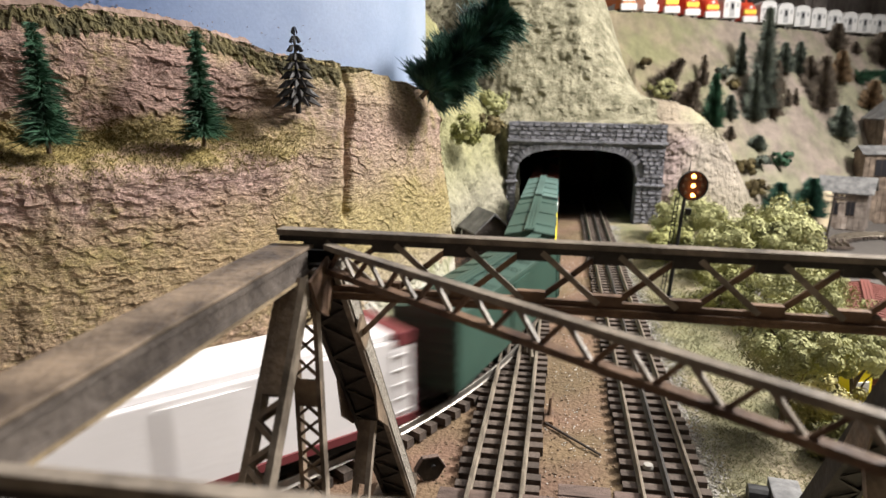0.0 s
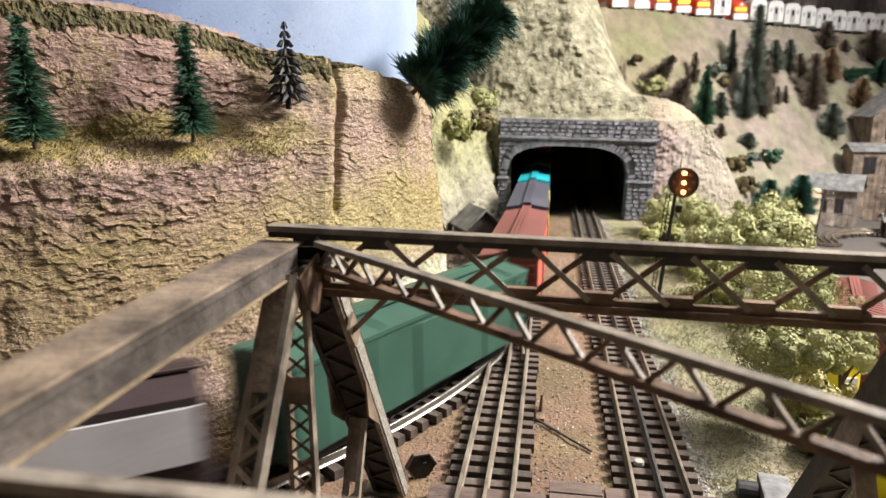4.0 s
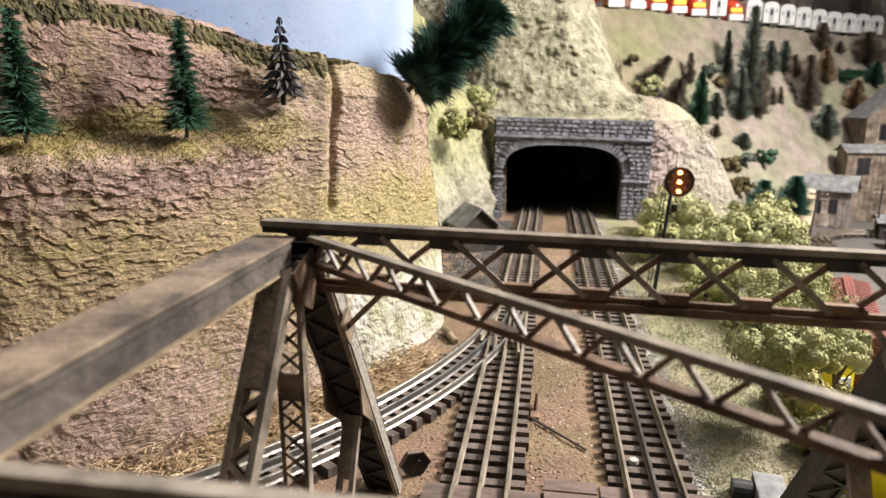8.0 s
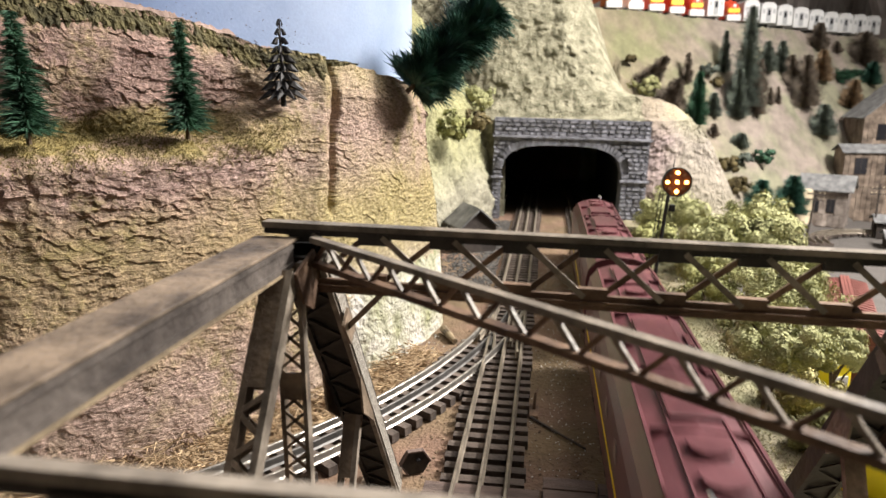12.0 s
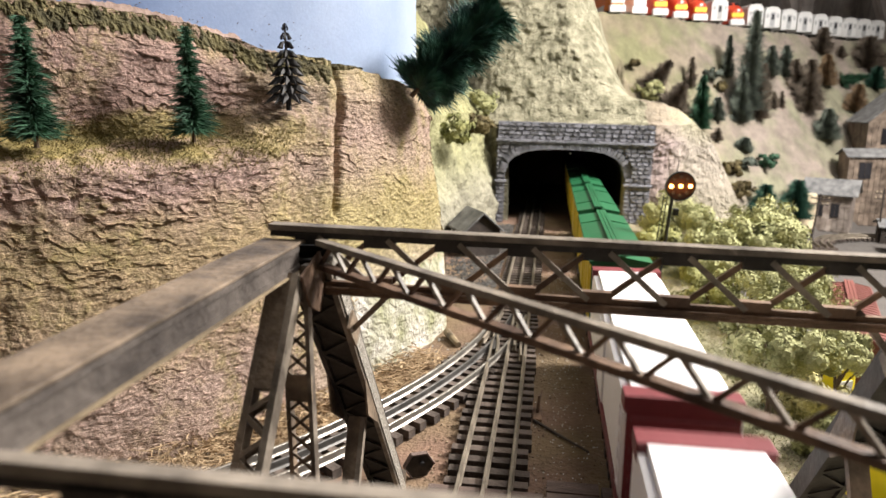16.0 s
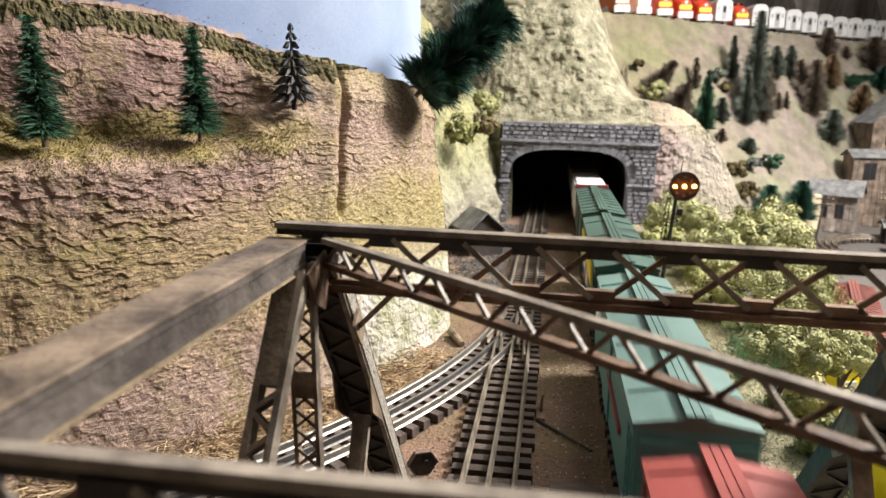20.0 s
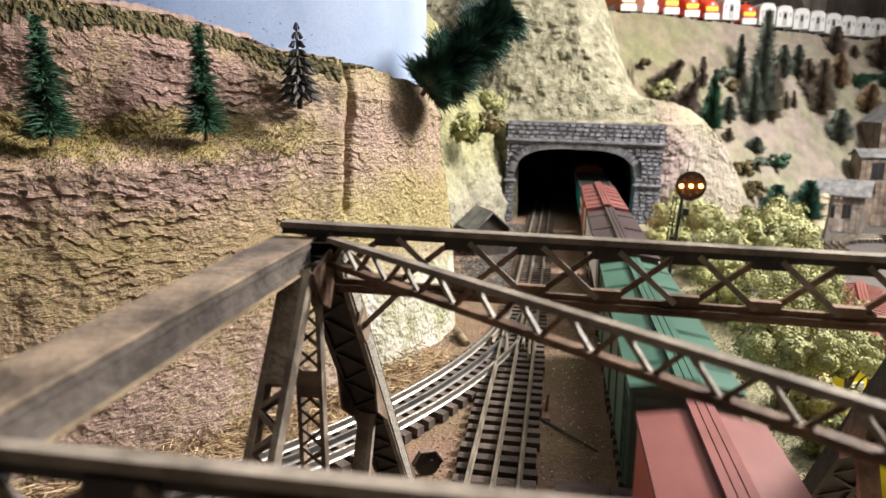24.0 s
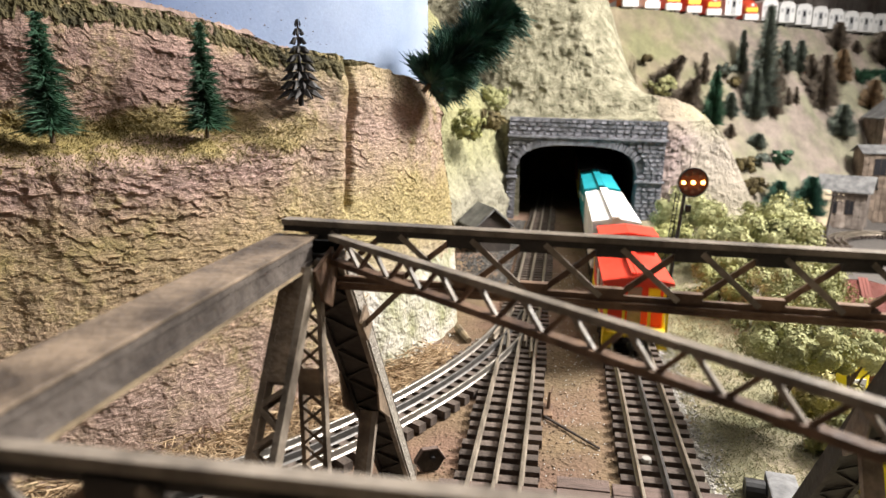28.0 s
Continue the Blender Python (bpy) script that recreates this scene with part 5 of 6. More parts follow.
# ---- plants ----
BARK = mat("bark", (0.10, 0.07, 0.045), 0.9, var=0.3, scale=80, bump=0.6)
NEEDLE = mat("dark_green_needles", (0.022, 0.065, 0.05), 0.5, var=0.4, scale=60, bump=0.0, col2=(0.05, 0.13, 0.09))
NEEDLE_LIGHT = mat("green_needles", (0.02, 0.065, 0.035), 0.6, var=0.4, scale=60, bump=0.0, col2=(0.055, 0.14, 0.08))
# next two tones are lightened to put far-slope haze into the colour
NEEDLE_BLUE = mat("dull_green_needles", (0.085, 0.105, 0.09), 0.85, var=0.35, scale=60, bump=0.0, col2=(0.19, 0.22, 0.18))
NEEDLE_BROWN = mat("brown_green_needles", (0.125, 0.10, 0.08), 0.85, var=0.35, scale=60, bump=0.0, col2=(0.25, 0.205, 0.16))
NEEDLE_RUST = mat("rusty_brown_needles", (0.18, 0.12, 0.07), 0.85, var=0.35, scale=60, bump=0.0, col2=(0.32, 0.22, 0.13))
PLASTIC_BROWN = mat("dark_grey_plastic", (0.020, 0.018, 0.018), 0.6, var=0.3, scale=60, bump=0.2)
LEAF = mat("yellow_green_leaves", (0.29, 0.30, 0.125), 0.85, var=0.3, scale=40, bump=0.0, col2=(0.47, 0.465, 0.24))
LEAF_DEEP = mat("olive_leaves", (0.20, 0.21, 0.07), 0.8, var=0.4, scale=40, bump=0.0, col2=(0.40, 0.40, 0.16))
LEAF_PALE = mat("pale_yellow_leaves", (0.36, 0.33, 0.12), 0.8, var=0.35, scale=40, bump=0.0, col2=(0.60, 0.54, 0.26))
LEAF_BROWN = mat("brown_leaves", (0.10, 0.075, 0.03), 0.8, var=0.4, scale=40, bump=0.0, col2=(0.20, 0.16, 0.07))


def blade(bm, p, d, length, w):
    """A thin three-sided needle."""
    d = d.normalized()
    s = d.orthogonal().normalized()
    t = d.cross(s)
    q = bm.verts.new(p + d * length)
    v = [bm.verts.new(p + s * w), bm.verts.new(p - s * w * 0.5 + t * w * 0.8), bm.verts.new(p - s * w * 0.5 - t * w * 0.8)]
    for i in range(3):
        bm.faces.new((v[i], v[(i + 1) % 3], q))


def bristle_tree(label, base, tip, r0, r1, count, m, w=0.0006, droop=0.25, tiers=0, name="conifer_tree", group="", inner=(0.0, 0.25, 0.5)):
    """A bottle-brush tree: a stem, and needles that stand out from it, longest low down."""
    base, tip = Vector(base), Vector(tip)
    t = thing(name, label, "tree", group, Matrix.Translation(base))
    ax = tip - base
    L = ax.length
    d = ax / L
    s = d.orthogonal().normalized()
    u = d.cross(s)
    part("trunk", cyl(bmesh.new(), -d * 0.006, d * L * 0.97, 0.02 * L, 0.004 * L, 8), BARK, t)
    bm = bmesh.new()
    for i in range(count):
        k = random.random() ** 1.25 * 0.97
        if tiers:
            k = min(0.97, (math.floor(k * tiers) + random.random() ** 2) / tiers)
        a = random.uniform(0, 2 * math.pi)
        lobes = 1 + 0.22 * math.sin(a * 3 + k * 17) + 0.15 * math.sin(a * 5 - k * 31)
        r = (r0 + (r1 - r0) * k) * lobes * random.uniform(0.7, 1.12)
        if tiers:
            r *= 1.0 - 0.45 * ((k * tiers) % 1)
        out = s * math.cos(a) + u * math.sin(a) + d * random.uniform(-droop - 0.25, 0.45 - droop)
        start = d * (L * (0.03 + 0.95 * k)) + (s * math.cos(a) + u * math.sin(a)) * (r * random.choice(inner))
        blade(bm, start, out, r * (1.0 - 0.5 * inner[-1]), w)
    part("crown", bm, m, t)
    return t


def tiered_spruce(label, base, h, r):
    t = thing("spruce_tree", label, "tree", at=Matrix.Translation(base))
    part("trunk", cyl(bmesh.new(), (0, 0, -0.006), (0, 0, h * 0.97), 0.0022, 0.0006, 8), PLASTIC_BROWN, t)
    for k in range(9):
        z = h * (0.07 + 0.89 * k / 8.4)
        rr = 1.15 * r * (1 - k / 9.3)
        n = 10 if k < 5 else 7
        bm = bmesh.new()
        for i in range(n):
            a = 2 * math.pi * (i + 0.5 * (k % 2)) / n + random.uniform(-0.15, 0.15)
            d = Vector((math.cos(a), math.sin(a), 0))
            s = Vector((-d.y, d.x, 0))
            w = rr * 0.30
            pts = [d * 0.0008 + Vector((0, 0, z + 0.003)), d * rr * 0.55 + s * w * 0.5 + Vector((0, 0, z - 0.001)), d * rr + Vector((0, 0, z - rr * 0.30)), d * rr * 0.55 - s * w * 0.5 + Vector((0, 0, z - 0.001))]
            mid = d * rr * 0.55 + Vector((0, 0, z + 0.0022))
            v = [bm.verts.new(p) for p in pts]
            m = bm.verts.new(mid)
            lo = bm.verts.new(mid - Vector((0, 0, 0.005)))
            for i2 in range(4):
                bm.faces.new((v[i2], v[(i2 + 1) % 4], m))
                bm.faces.new((v[(i2 + 1) % 4], v[i2], lo))
        part("branch_tier", bm, PLASTIC_BROWN, t)
    return t


def leafy_tree(label, base, h, r, m, clumps=46, leaves=46, size=0.0032, name="broadleaf_tree", squash=0.75, bush=False, seed=0):
    rng = random.Random(seed)
    base = Vector(base)
    t = thing(name, label, "bush" if bush else "tree", at=Matrix.Translation(base))
    centres = []
    cz = h - r * squash
    for i in range(clumps):
        while True:
            p = Vector((rng.uniform(-1, 1), rng.uniform(-1, 1), rng.uniform(-1, 1)))
            if 0.35 < p.length < 1:
                break
        k = 1 + 0.35 * noise.noise(p * 1.7 + base * 9)
        centres.append(Vector((p.x * r * k, p.y * r * k, cz + p.z * r * squash * k)))
    if not bush:
        part("trunk", cyl(bmesh.new(), (0, 0, -0.01), (0.002, 0.002, h * 0.6), 0.0028, 0.0014, 8), BARK, t)
        for i in range(6):
            c = centres[i * 3]
            p = Vector((0.001, 0.001, h * (0.22 + 0.06 * i)))
            q = p.lerp(c, 0.55) + Vector((0, 0, 0.004))
            bm = cyl(bmesh.new(), p, q, 0.0013, 0.0009, 6)
            cyl(bm, q, c, 0.0009, 0.0003, 6)
            part("limb", bm, BARK, t)
    bm = bmesh.new()
    for c in centres:
        cr = r * rng.uniform(0.18, 0.32)
        for i in range(leaves):
            d = Vector((rng.gauss(0, 1), rng.gauss(0, 1), rng.gauss(0, 1) * 0.8))
            d *= cr * rng.random() ** 0.33 / max(d.length, 1e-4)
            p = c + d
            if p.z < -0.004:
                continue
            nrm = (d.normalized() + (p - Vector((0, 0, cz))).normalized() * 0.9 + Vector((rng.gauss(0, 0.25), rng.gauss(0, 0.25), rng.gauss(0, 0.25)))).normalized()
            a = nrm.cross(Vector((rng.gauss(0, 1), rng.gauss(0, 1), rng.gauss(0, 1)))).normalized()
            b = nrm.cross(a)
            s = size * rng.uniform(0.5, 1.4)
            v = [bm.verts.new(p + a * s), bm.verts.new(p + b * s * 0.6), bm.verts.new(p - a * s * 0.8), bm.verts.new(p - b * s * 0.55 + nrm * s * 0.25)]
            bm.faces.new((v[0], v[1], v[2]))
            bm.faces.new((v[0], v[2], v[3]))
    part("crown", bm, m, t)
    return t


def wall_place(f, z, inset=0.0):
    k = radians(f)
    r = wall_r(f, z) - inset
    return (CX + r * math.cos(k), CY - r * math.sin(k), z)


# on the ledge and top of the rock wall
bristle_tree("small dark green bottle-brush pine on the rock ledge", (-0.303, 0.350, 0.203), (-0.306, 0.353, 0.276), 0.0175, 0.004, 4200, NEEDLE_LIGHT, w=0.0005, tiers=14)
bristle_tree("slim green bottle-brush pine on the rock ledge", (-0.239, 0.416, 0.203), (-0.241, 0.419, 0.276), 0.0165, 0.0035, 4000, NEEDLE_LIGHT, w=0.0005, tiers=14)
tiered_spruce("dark grey plastic spruce with drooping branches on the rock", (-0.1935, 0.474, 0.224), 0.058, 0.0165)
bristle_tree("large leaning dark green bottle-brush pine beside the sky board", (-0.123, 0.604, 0.234), (-0.0500, 0.652, 0.312), 0.0225, 0.0205, 15000, NEEDLE, w=0.0010, droop=0.0, name="leaning_pine", inner=(0.0, 0.3, 0.5, 0.65, 0.75))

# on the hill above the tunnel
for k, (x, y, z, h, r, m, lab) in enumerate(((-0.135, 1.325, 0.205, 0.045, 0.034, LEAF, "yellow-green bush on the tunnel hill"), (-0.145, 1.0, 0.165, 0.04, 0.03, LEAF_DEEP, "olive bush on the plaster bank"),
                                             (-0.12, 1.12, 0.17, 0.035, 0.024, LEAF_BROWN, "brownish bush on the plaster bank"))):
    leafy_tree(lab, (x, y, z), h, r, m, 30, 40, 0.0036, "bush", 0.7, True, 40 + k)

# broadleaf trees beside the right track and on the edge of the hollow
for k, (x, y, h, r, m, lab) in enumerate(((0.215, 1.20, 0.085, 0.058, LEAF, "yellow-green lichen tree beside the tunnel"), (0.275, 1.13, 0.095, 0.055, LEAF, "olive lichen tree behind the signal"),
                                          (0.345, 1.08, 0.125, 0.055, LEAF, "tall yellow-green lichen tree at the edge of the hollow"), (0.165, 1.0, 0.055, 0.042, LEAF_DEEP, "low olive lichen tree beside the track"),
                                          (0.225, 0.92, 0.070, 0.046, LEAF, "bright yellow-green lichen tree beside the track"), (0.285, 0.93, 0.10, 0.055, LEAF, "yellow-green lichen tree above the hollow"),
                                          (0.185, 0.76, 0.055, 0.044, LEAF_DEEP, "rounded olive lichen tree beside the track"), (0.245, 0.72, 0.075, 0.046, LEAF, "full yellow-green lichen tree above the hollow"),
                                          (0.29, 0.76, 0.085, 0.048, LEAF, "leafy yellow-green lichen tree on the slope"), (0.278, 0.63, 0.055, 0.026, LEAF, "small green lichen tree at the slope"),
                                          (0.166, 0.478, 0.092, 0.037, LEAF, "full yellow-green lichen tree with bare twisted limbs"), (0.216, 0.53, 0.062, 0.018, LEAF, "slender green lichen tree beside the bridge"),
                                          (0.206, 0.505, 0.038, 0.028, LEAF_PALE, "sparse pale yellow lichen shrub"), (0.196, 0.44, 0.030, 0.022, LEAF_DEEP, "low green lichen bush beside the bridge"))):
    z = ground_z(x, y) - 0.002
    leafy_tree(lab, (x, y, z), h + max(0.0, GROUND - z) * 0.7, r, m, 44, 230, 0.0017 if y < 0.8 else 0.0026, "lichen_tree", 0.75, False, k)

# conifers on the far slope
for k, (x, y, h, r, m, lean, lab) in enumerate((
        (0.586, 2.146, 0.308, 0.040, NEEDLE_BLUE, 0.005, "tall dull green spruce on the far slope"), (0.417, 1.983, 0.156, 0.026, NEEDLE_LIGHT, 0.005, "bright green pine on the far slope"),
        (0.405, 2.091, 0.092, 0.016, NEEDLE_BROWN, 0.003, "thin brown conifer on the far slope"), (0.324, 1.956, 0.085, 0.036, NEEDLE_BROWN, 0.043, "leaning brown conifer on the far slope"),
        (0.477, 2.055, 0.070, 0.021, NEEDLE_BLUE, 0.005, "short dark conifer on the far slope"), (0.266, 1.975, 0.090, 0.030, NEEDLE_BROWN, 0.065, "dark conifer that leans far over"),
        (0.538, 2.216, 0.133, 0.019, NEEDLE_BLUE, 0, "slim dull conifer behind a taller spruce"), (0.654, 2.246, 0.110, 0.024, NEEDLE_BROWN, 0, "dark conifer beside the tall spruce"),
        (0.560, 2.11, 0.15, 0.030, NEEDLE_BLUE, 0, "dull green spruce beside a taller one"), (0.620, 2.15, 0.15, 0.028, NEEDLE_BROWN, 0, "brown spruce beside a taller one"),
        (0.701, 2.341, 0.100, 0.025, NEEDLE_BLUE, 0, "dull green conifer below the shelf"), (0.759, 2.386, 0.105, 0.025, NEEDLE_BLUE, 0, "dark conifer below the shelf"),
        (0.690, 2.238, 0.055, 0.012, NEEDLE_BROWN, 0, "thin brown conifer on the slope"), (0.722, 2.265, 0.056, 0.010, NEEDLE_BROWN, 0, "slim brown conifer on the slope"),
        (0.818, 2.320, 0.170, 0.040, NEEDLE_BROWN, 0, "bushy brown conifer on the far slope"), (0.800, 2.36, 0.12, 0.032, NEEDLE_BROWN, -0.02, "brown conifer behind a bushy one"),
        (0.913, 2.469, 0.107, 0.032, NEEDLE_RUST, 0.008, "rusty brown conifer below the shelf"), (0.938, 2.605, 0.091, 0.034, NEEDLE_BROWN, 0.01, "brown conifer at the shelf edge"),
        (1.026, 2.652, 0.042, 0.019, NEEDLE_BROWN, 0, "small brown shrub at the shelf edge"), (1.14, 2.705, 0.116, 0.060, NEEDLE_BROWN, 0, "spreading brown bush at the shelf edge"),
        (1.136, 2.621, 0.080, 0.030, NEEDLE, 0.012, "dark green cone-shaped conifer on the far slope"), (1.011, 2.455, 0.095, 0.033, NEEDLE_RUST, 0.015, "rusty round conifer on the far slope"),
        (0.862, 2.265, 0.100, 0.036, NEEDLE_BLUE, 0.005, "round dark conifer on the bare slope"), (0.471, 1.993, 0.037, 0.014, NEEDLE_BROWN, 0.003, "small dark shrub on the slope"),
        (0.550, 2.023, 0.036, 0.022, NEEDLE_BLUE, 0.012, "small dark shrub on the bare slope"), (0.576, 1.875, 0.112, 0.038, NEEDLE, 0.009, "dark green pine behind the houses"),
        (0.681, 1.951, 0.110, 0.040, NEEDLE, 0.011, "dark green bushy pine behind the house"), (0.983, 2.515, 0.018, 0.020, NEEDLE_LIGHT, 0.095, "bright green toy pine fallen on its side"))):
    z = ground_z(x, y) - 0.004 + (0.014 if lean > 0.08 else 0.0)
    bristle_tree(lab, (x, y, z), (x + lean, y, z + h), r * 1.25, r * 0.3, 5200 if r > 0.02 else 2400, m, w=0.0015, tiers=0, droop=-0.15, group="conifers on the far slope")
for k, (x, y, h, r, m, lab) in enumerate(((0.262, 1.946, 0.062, 0.042, LEAF, "yellow-green bush on the slope"), (0.372, 1.972, 0.030, 0.020, LEAF, "small yellow-green bush on the slope"), (0.502, 1.920, 0.036, 0.032, LEAF_BROWN, "brown bush on the slope"),
                                          (0.623, 2.002, 0.056, 0.030, NEEDLE_LIGHT, "green bush on the slope"), (0.551, 1.959, 0.042, 0.022, NEEDLE_BLUE, "dark bush on the slope"), (0.52, 1.878, 0.040, 0.034, LEAF_BROWN, "dry brown bush at the foot of the slope"),
                                          (0.482, 2.148, 0.055, 0.025, NEEDLE_BLUE, "round grey-green bush on the far slope"), (0.505, 2.157, 0.032, 0.022, LEAF_BROWN, "low brown bush on the far slope"), (0.232, 1.99, 0.047, 0.016, LEAF_BROWN, "small orange-brown bush on the slope"))):
    leafy_tree(lab, (x, y, ground_z(x, y) - 0.004), h, r, m, 24, 60, 0.0045, "bush", 0.6, True, 70 + k)


# ---- signal ----
LAMP_AMBER = glow("amber_lamp", (1.0, 0.46, 0.10), 14.0)
LENS_DARK = mat("dark_lens", (0.16, 0.10, 0.07), 0.25, var=0.2, bump=0.0)
SIGNAL_RED = mat("signal_disc", (0.10, 0.035, 0.02), 0.55, var=0.3, scale=60, bump=0.1)
IRON = mat("black_iron", (0.02, 0.02, 0.022), 0.55, var=0.3, bump=0.2)


def build_signal():
    s = thing("position_light_signal", "black position-light signal mast with a round dark red target", "signal", at=pose(0.1335, 0.795, GROUND, 0, 5, 0))
    part("mast", cyl(cyl(bmesh.new(), (0, 0, -0.004), (0, 0, 0.140), 0.0024, 0.002, 12), (0, 0, -0.002), (0, 0, 0.008), 0.006, 0.005, 12), IRON, s)
    bm = bmesh.new()
    for x in (-0.0095, -0.0055):
        box(bm, x - 0.0004, x + 0.0004, 0.001, 0.0018, 0.0, 0.130)
    for i in range(16):
        box(bm, -0.0095, -0.0055, 0.001, 0.0017, 0.006 + i * 0.008, 0.0068 + i * 0.008)
    part("ladder", bm, IRON, s)
    part("relay_box", boxm(0.003, 0.0095, -0.004, 0.004, 0.108, 0.116, 0.001), IRON, s)
    part("finial", cyl(bmesh.new(), (0.001, 0, 0.139), (0.0005, 0, 0.172), 0.0012, 0.0003, 8), IRON, s)
    disc = part("target", cyl(bmesh.new(), (0, 0.002, 0), (0, -0.001, 0), 0.0165, n=40), SIGNAL_RED, s)
    disc.matrix_local = pose(0.0055, -0.006, 0.1435, 0, -5, 8)
    rim = bmesh.new()
    for i in range(40):
        a, b = 2 * math.pi * i / 40, 2 * math.pi * (i + 1) / 40
        bar(rim, (0.0165 * math.cos(a), -0.001, 0.0165 * math.sin(a)), (0.0165 * math.cos(b), -0.001, 0.0165 * math.sin(b)), 0.004, 0.0012, (0, 1, 0))
    part("rim", rim, IRON, disc)
    for i in range(8):
        a = math.pi / 4 * i
        lens = cyl(bmesh.new(), (0.011 * math.cos(a), -0.001, 0.011 * math.sin(a)), (0.011 * math.cos(a), -0.0022, 0.011 * math.sin(a)), 0.0021, 0.0019, 14)
        part("lens", lens, LENS_DARK, disc)
    part("lamp", cyl(bmesh.new(), (0, -0.0018, 0), (0, -0.0042, 0), 0.0024, 0.0020, 16), LAMP_AMBER, disc, "glowing amber lamp")
    lamps = []
    for i in range(4):
        y = -0.0042 if i % 2 else -0.0046
        lamps.append(part("lamp", cyl(bmesh.new(), (0, -0.0018, 0.011), (0, y, 0.011), 0.0024 - 0.0001 * (i % 2), 0.0020 - 0.0001 * (i % 2), 16), LAMP_AMBER, disc, "glowing amber lamp"))
    return lamps


SIGNAL_LAMPS = build_signal()


# ---- buildings ----
TAN_PANEL = mat("tan_weathered_siding", (0.17, 0.125, 0.095), 0.8, var=0.35, scale=40, bump=0.4, col2=(0.30, 0.235, 0.185), rand=0.3)
PINK_PANEL = mat("pinkish_tan_siding", (0.26, 0.21, 0.18), 0.8, var=0.3, scale=40, bump=0.4, col2=(0.42, 0.36, 0.32), rand=0.3)
GREY_ROOF = mat("grey_roof", (0.15, 0.15, 0.155), 0.8, var=0.25, scale=50, bump=0.4, col2=(0.25, 0.25, 0.25))
DARK_WOOD = mat("dark_wood", (0.05, 0.04, 0.035), 0.85, var=0.3, scale=50, bump=0.4)
PANE = mat("dark_pane", (0.02, 0.02, 0.025), 0.15, var=0.2, bump=0.0, spec=0.5)
CREAM = mat("cream_tank", (0.62, 0.52, 0.36), 0.6, var=0.2, scale=20, bump=0.2)


def gable_roof(w, d, z0, z1, t, over):
    """Two sloped slabs, ridge along x."""
    out = []
    for s in (-1, 1):
        bm = bmesh.new()
        a = [(-w / 2 - over, 0, z1), (w / 2 + over, 0, z1), (w / 2 + over, s * (d / 2 + over), z0), (-w / 2 - over, s * (d / 2 + over), z0)]
        lo = [bm.verts.new(p) for p in a]
        hi = [bm.verts.new((p[0], p[1], p[2] + t)) for p in a]
        bm.faces.new(lo)
        bm.faces.new(hi[::-1])
        for i in range(4):
            bm.faces.new((lo[i], lo[(i + 1) % 4], hi[(i + 1) % 4], hi[i]))
        bmesh.ops.recalc_face_normals(bm, faces=bm.faces[:])
        out.append(bm)
    return out


def house(label, at, w, d, h, ridge, wall, roof, windows, name="house", over=0.008, gable_front=False):
    b = thing(name, label, "building", at=at)
    bm = boxm(-w / 2, w / 2, -d / 2, d / 2, -0.01, h)
    for x in (-w / 2 + 0.0005, w / 2 - 0.0005):
        if not gable_front:
            bm.faces.new([bm.verts.new((x, -d / 2, h)), bm.verts.new((x, d / 2, h)), bm.verts.new((x, 0, ridge))])
    for y in (-d / 2, d / 2 - 0.0005):
        if gable_front:
            bm.faces.new([bm.verts.new((-w / 2, y, h)), bm.verts.new((w / 2, y, h)), bm.verts.new((0, y, ridge))])
    part("wall", bm, wall, b)
    roofs = gable_roof(d, w, h - 0.004, ridge, 0.003, over) if gable_front else gable_roof(w, d, h - 0.004, ridge, 0.003, over)
    for r in roofs:
        if gable_front:
            bmesh.ops.rotate(r, verts=r.verts[:], cent=(0, 0, 0), matrix=Matrix.Rotation(math.pi / 2, 3, "Z"))
        part("roof", r, roof, b)
    # boards of uneven tone on the front
    n = max(4, int(w / 0.014))
    for i in range(n):
        for j in range(max(2, int(h / 0.03))):
            x0 = -w / 2 + w * i / n
            z0 = h * j / max(2, int(h / 0.03))
            part("siding_panel", boxm(x0 + 0.0006, x0 + w / n - 0.0006, -d / 2 - 0.0016, -d / 2, z0 + 0.0006, z0 + h / max(2, int(h / 0.03)) - 0.0006), wall, b)
    for x0, x1, z0, z1 in windows:
        f = part("window", boxm(x0 - 0.002, x1 + 0.002, -d / 2 - 0.003, -d / 2 - 0.0005, z0 - 0.002, z1 + 0.002), DARK_WOOD, b)
        part("pane", boxm(x0, x1, -d / 2 - 0.0036, -d / 2 - 0.003, z0, z1), PANE, f)
        part("glazing_bar", boxm((x0 + x1) / 2 - 0.0006, (x0 + x1) / 2 + 0.0006, -d / 2 - 0.0042, -d / 2 - 0.0036, z0, z1), DARK_WOOD, f)
    return b


TOWN = -0.131
house("small tan board house with a grey gable roof", pose(0.805, 2.02, TOWN, 0, 0, -28), 0.115, 0.09, 0.106, 0.142, PINK_PANEL, GREY_ROOF, ((-0.030, -0.012, 0.042, 0.078), (0.010, 0.028, 0.042, 0.078)), over=0.014)
house("large tan weathered barn with a steep grey roof", pose(1.10, 2.27, TOWN, 0, 0, -4), 0.28, 0.17, 0.30, 0.43, TAN_PANEL, GREY_ROOF, ((-0.10, -0.055, 0.235, 0.28), (0.0, 0.045, 0.235, 0.28)), "barn", gable_front=True)
house("low tan annex with a grey roof before the barn", pose(1.035, 2.13, TOWN, 0, 0, -4), 0.32, 0.09, 0.205, 0.222, TAN_PANEL, GREY_ROOF, ((-0.13, -0.10, 0.14, 0.185), (-0.05, 0.05, 0.14, 0.185)), "annex")
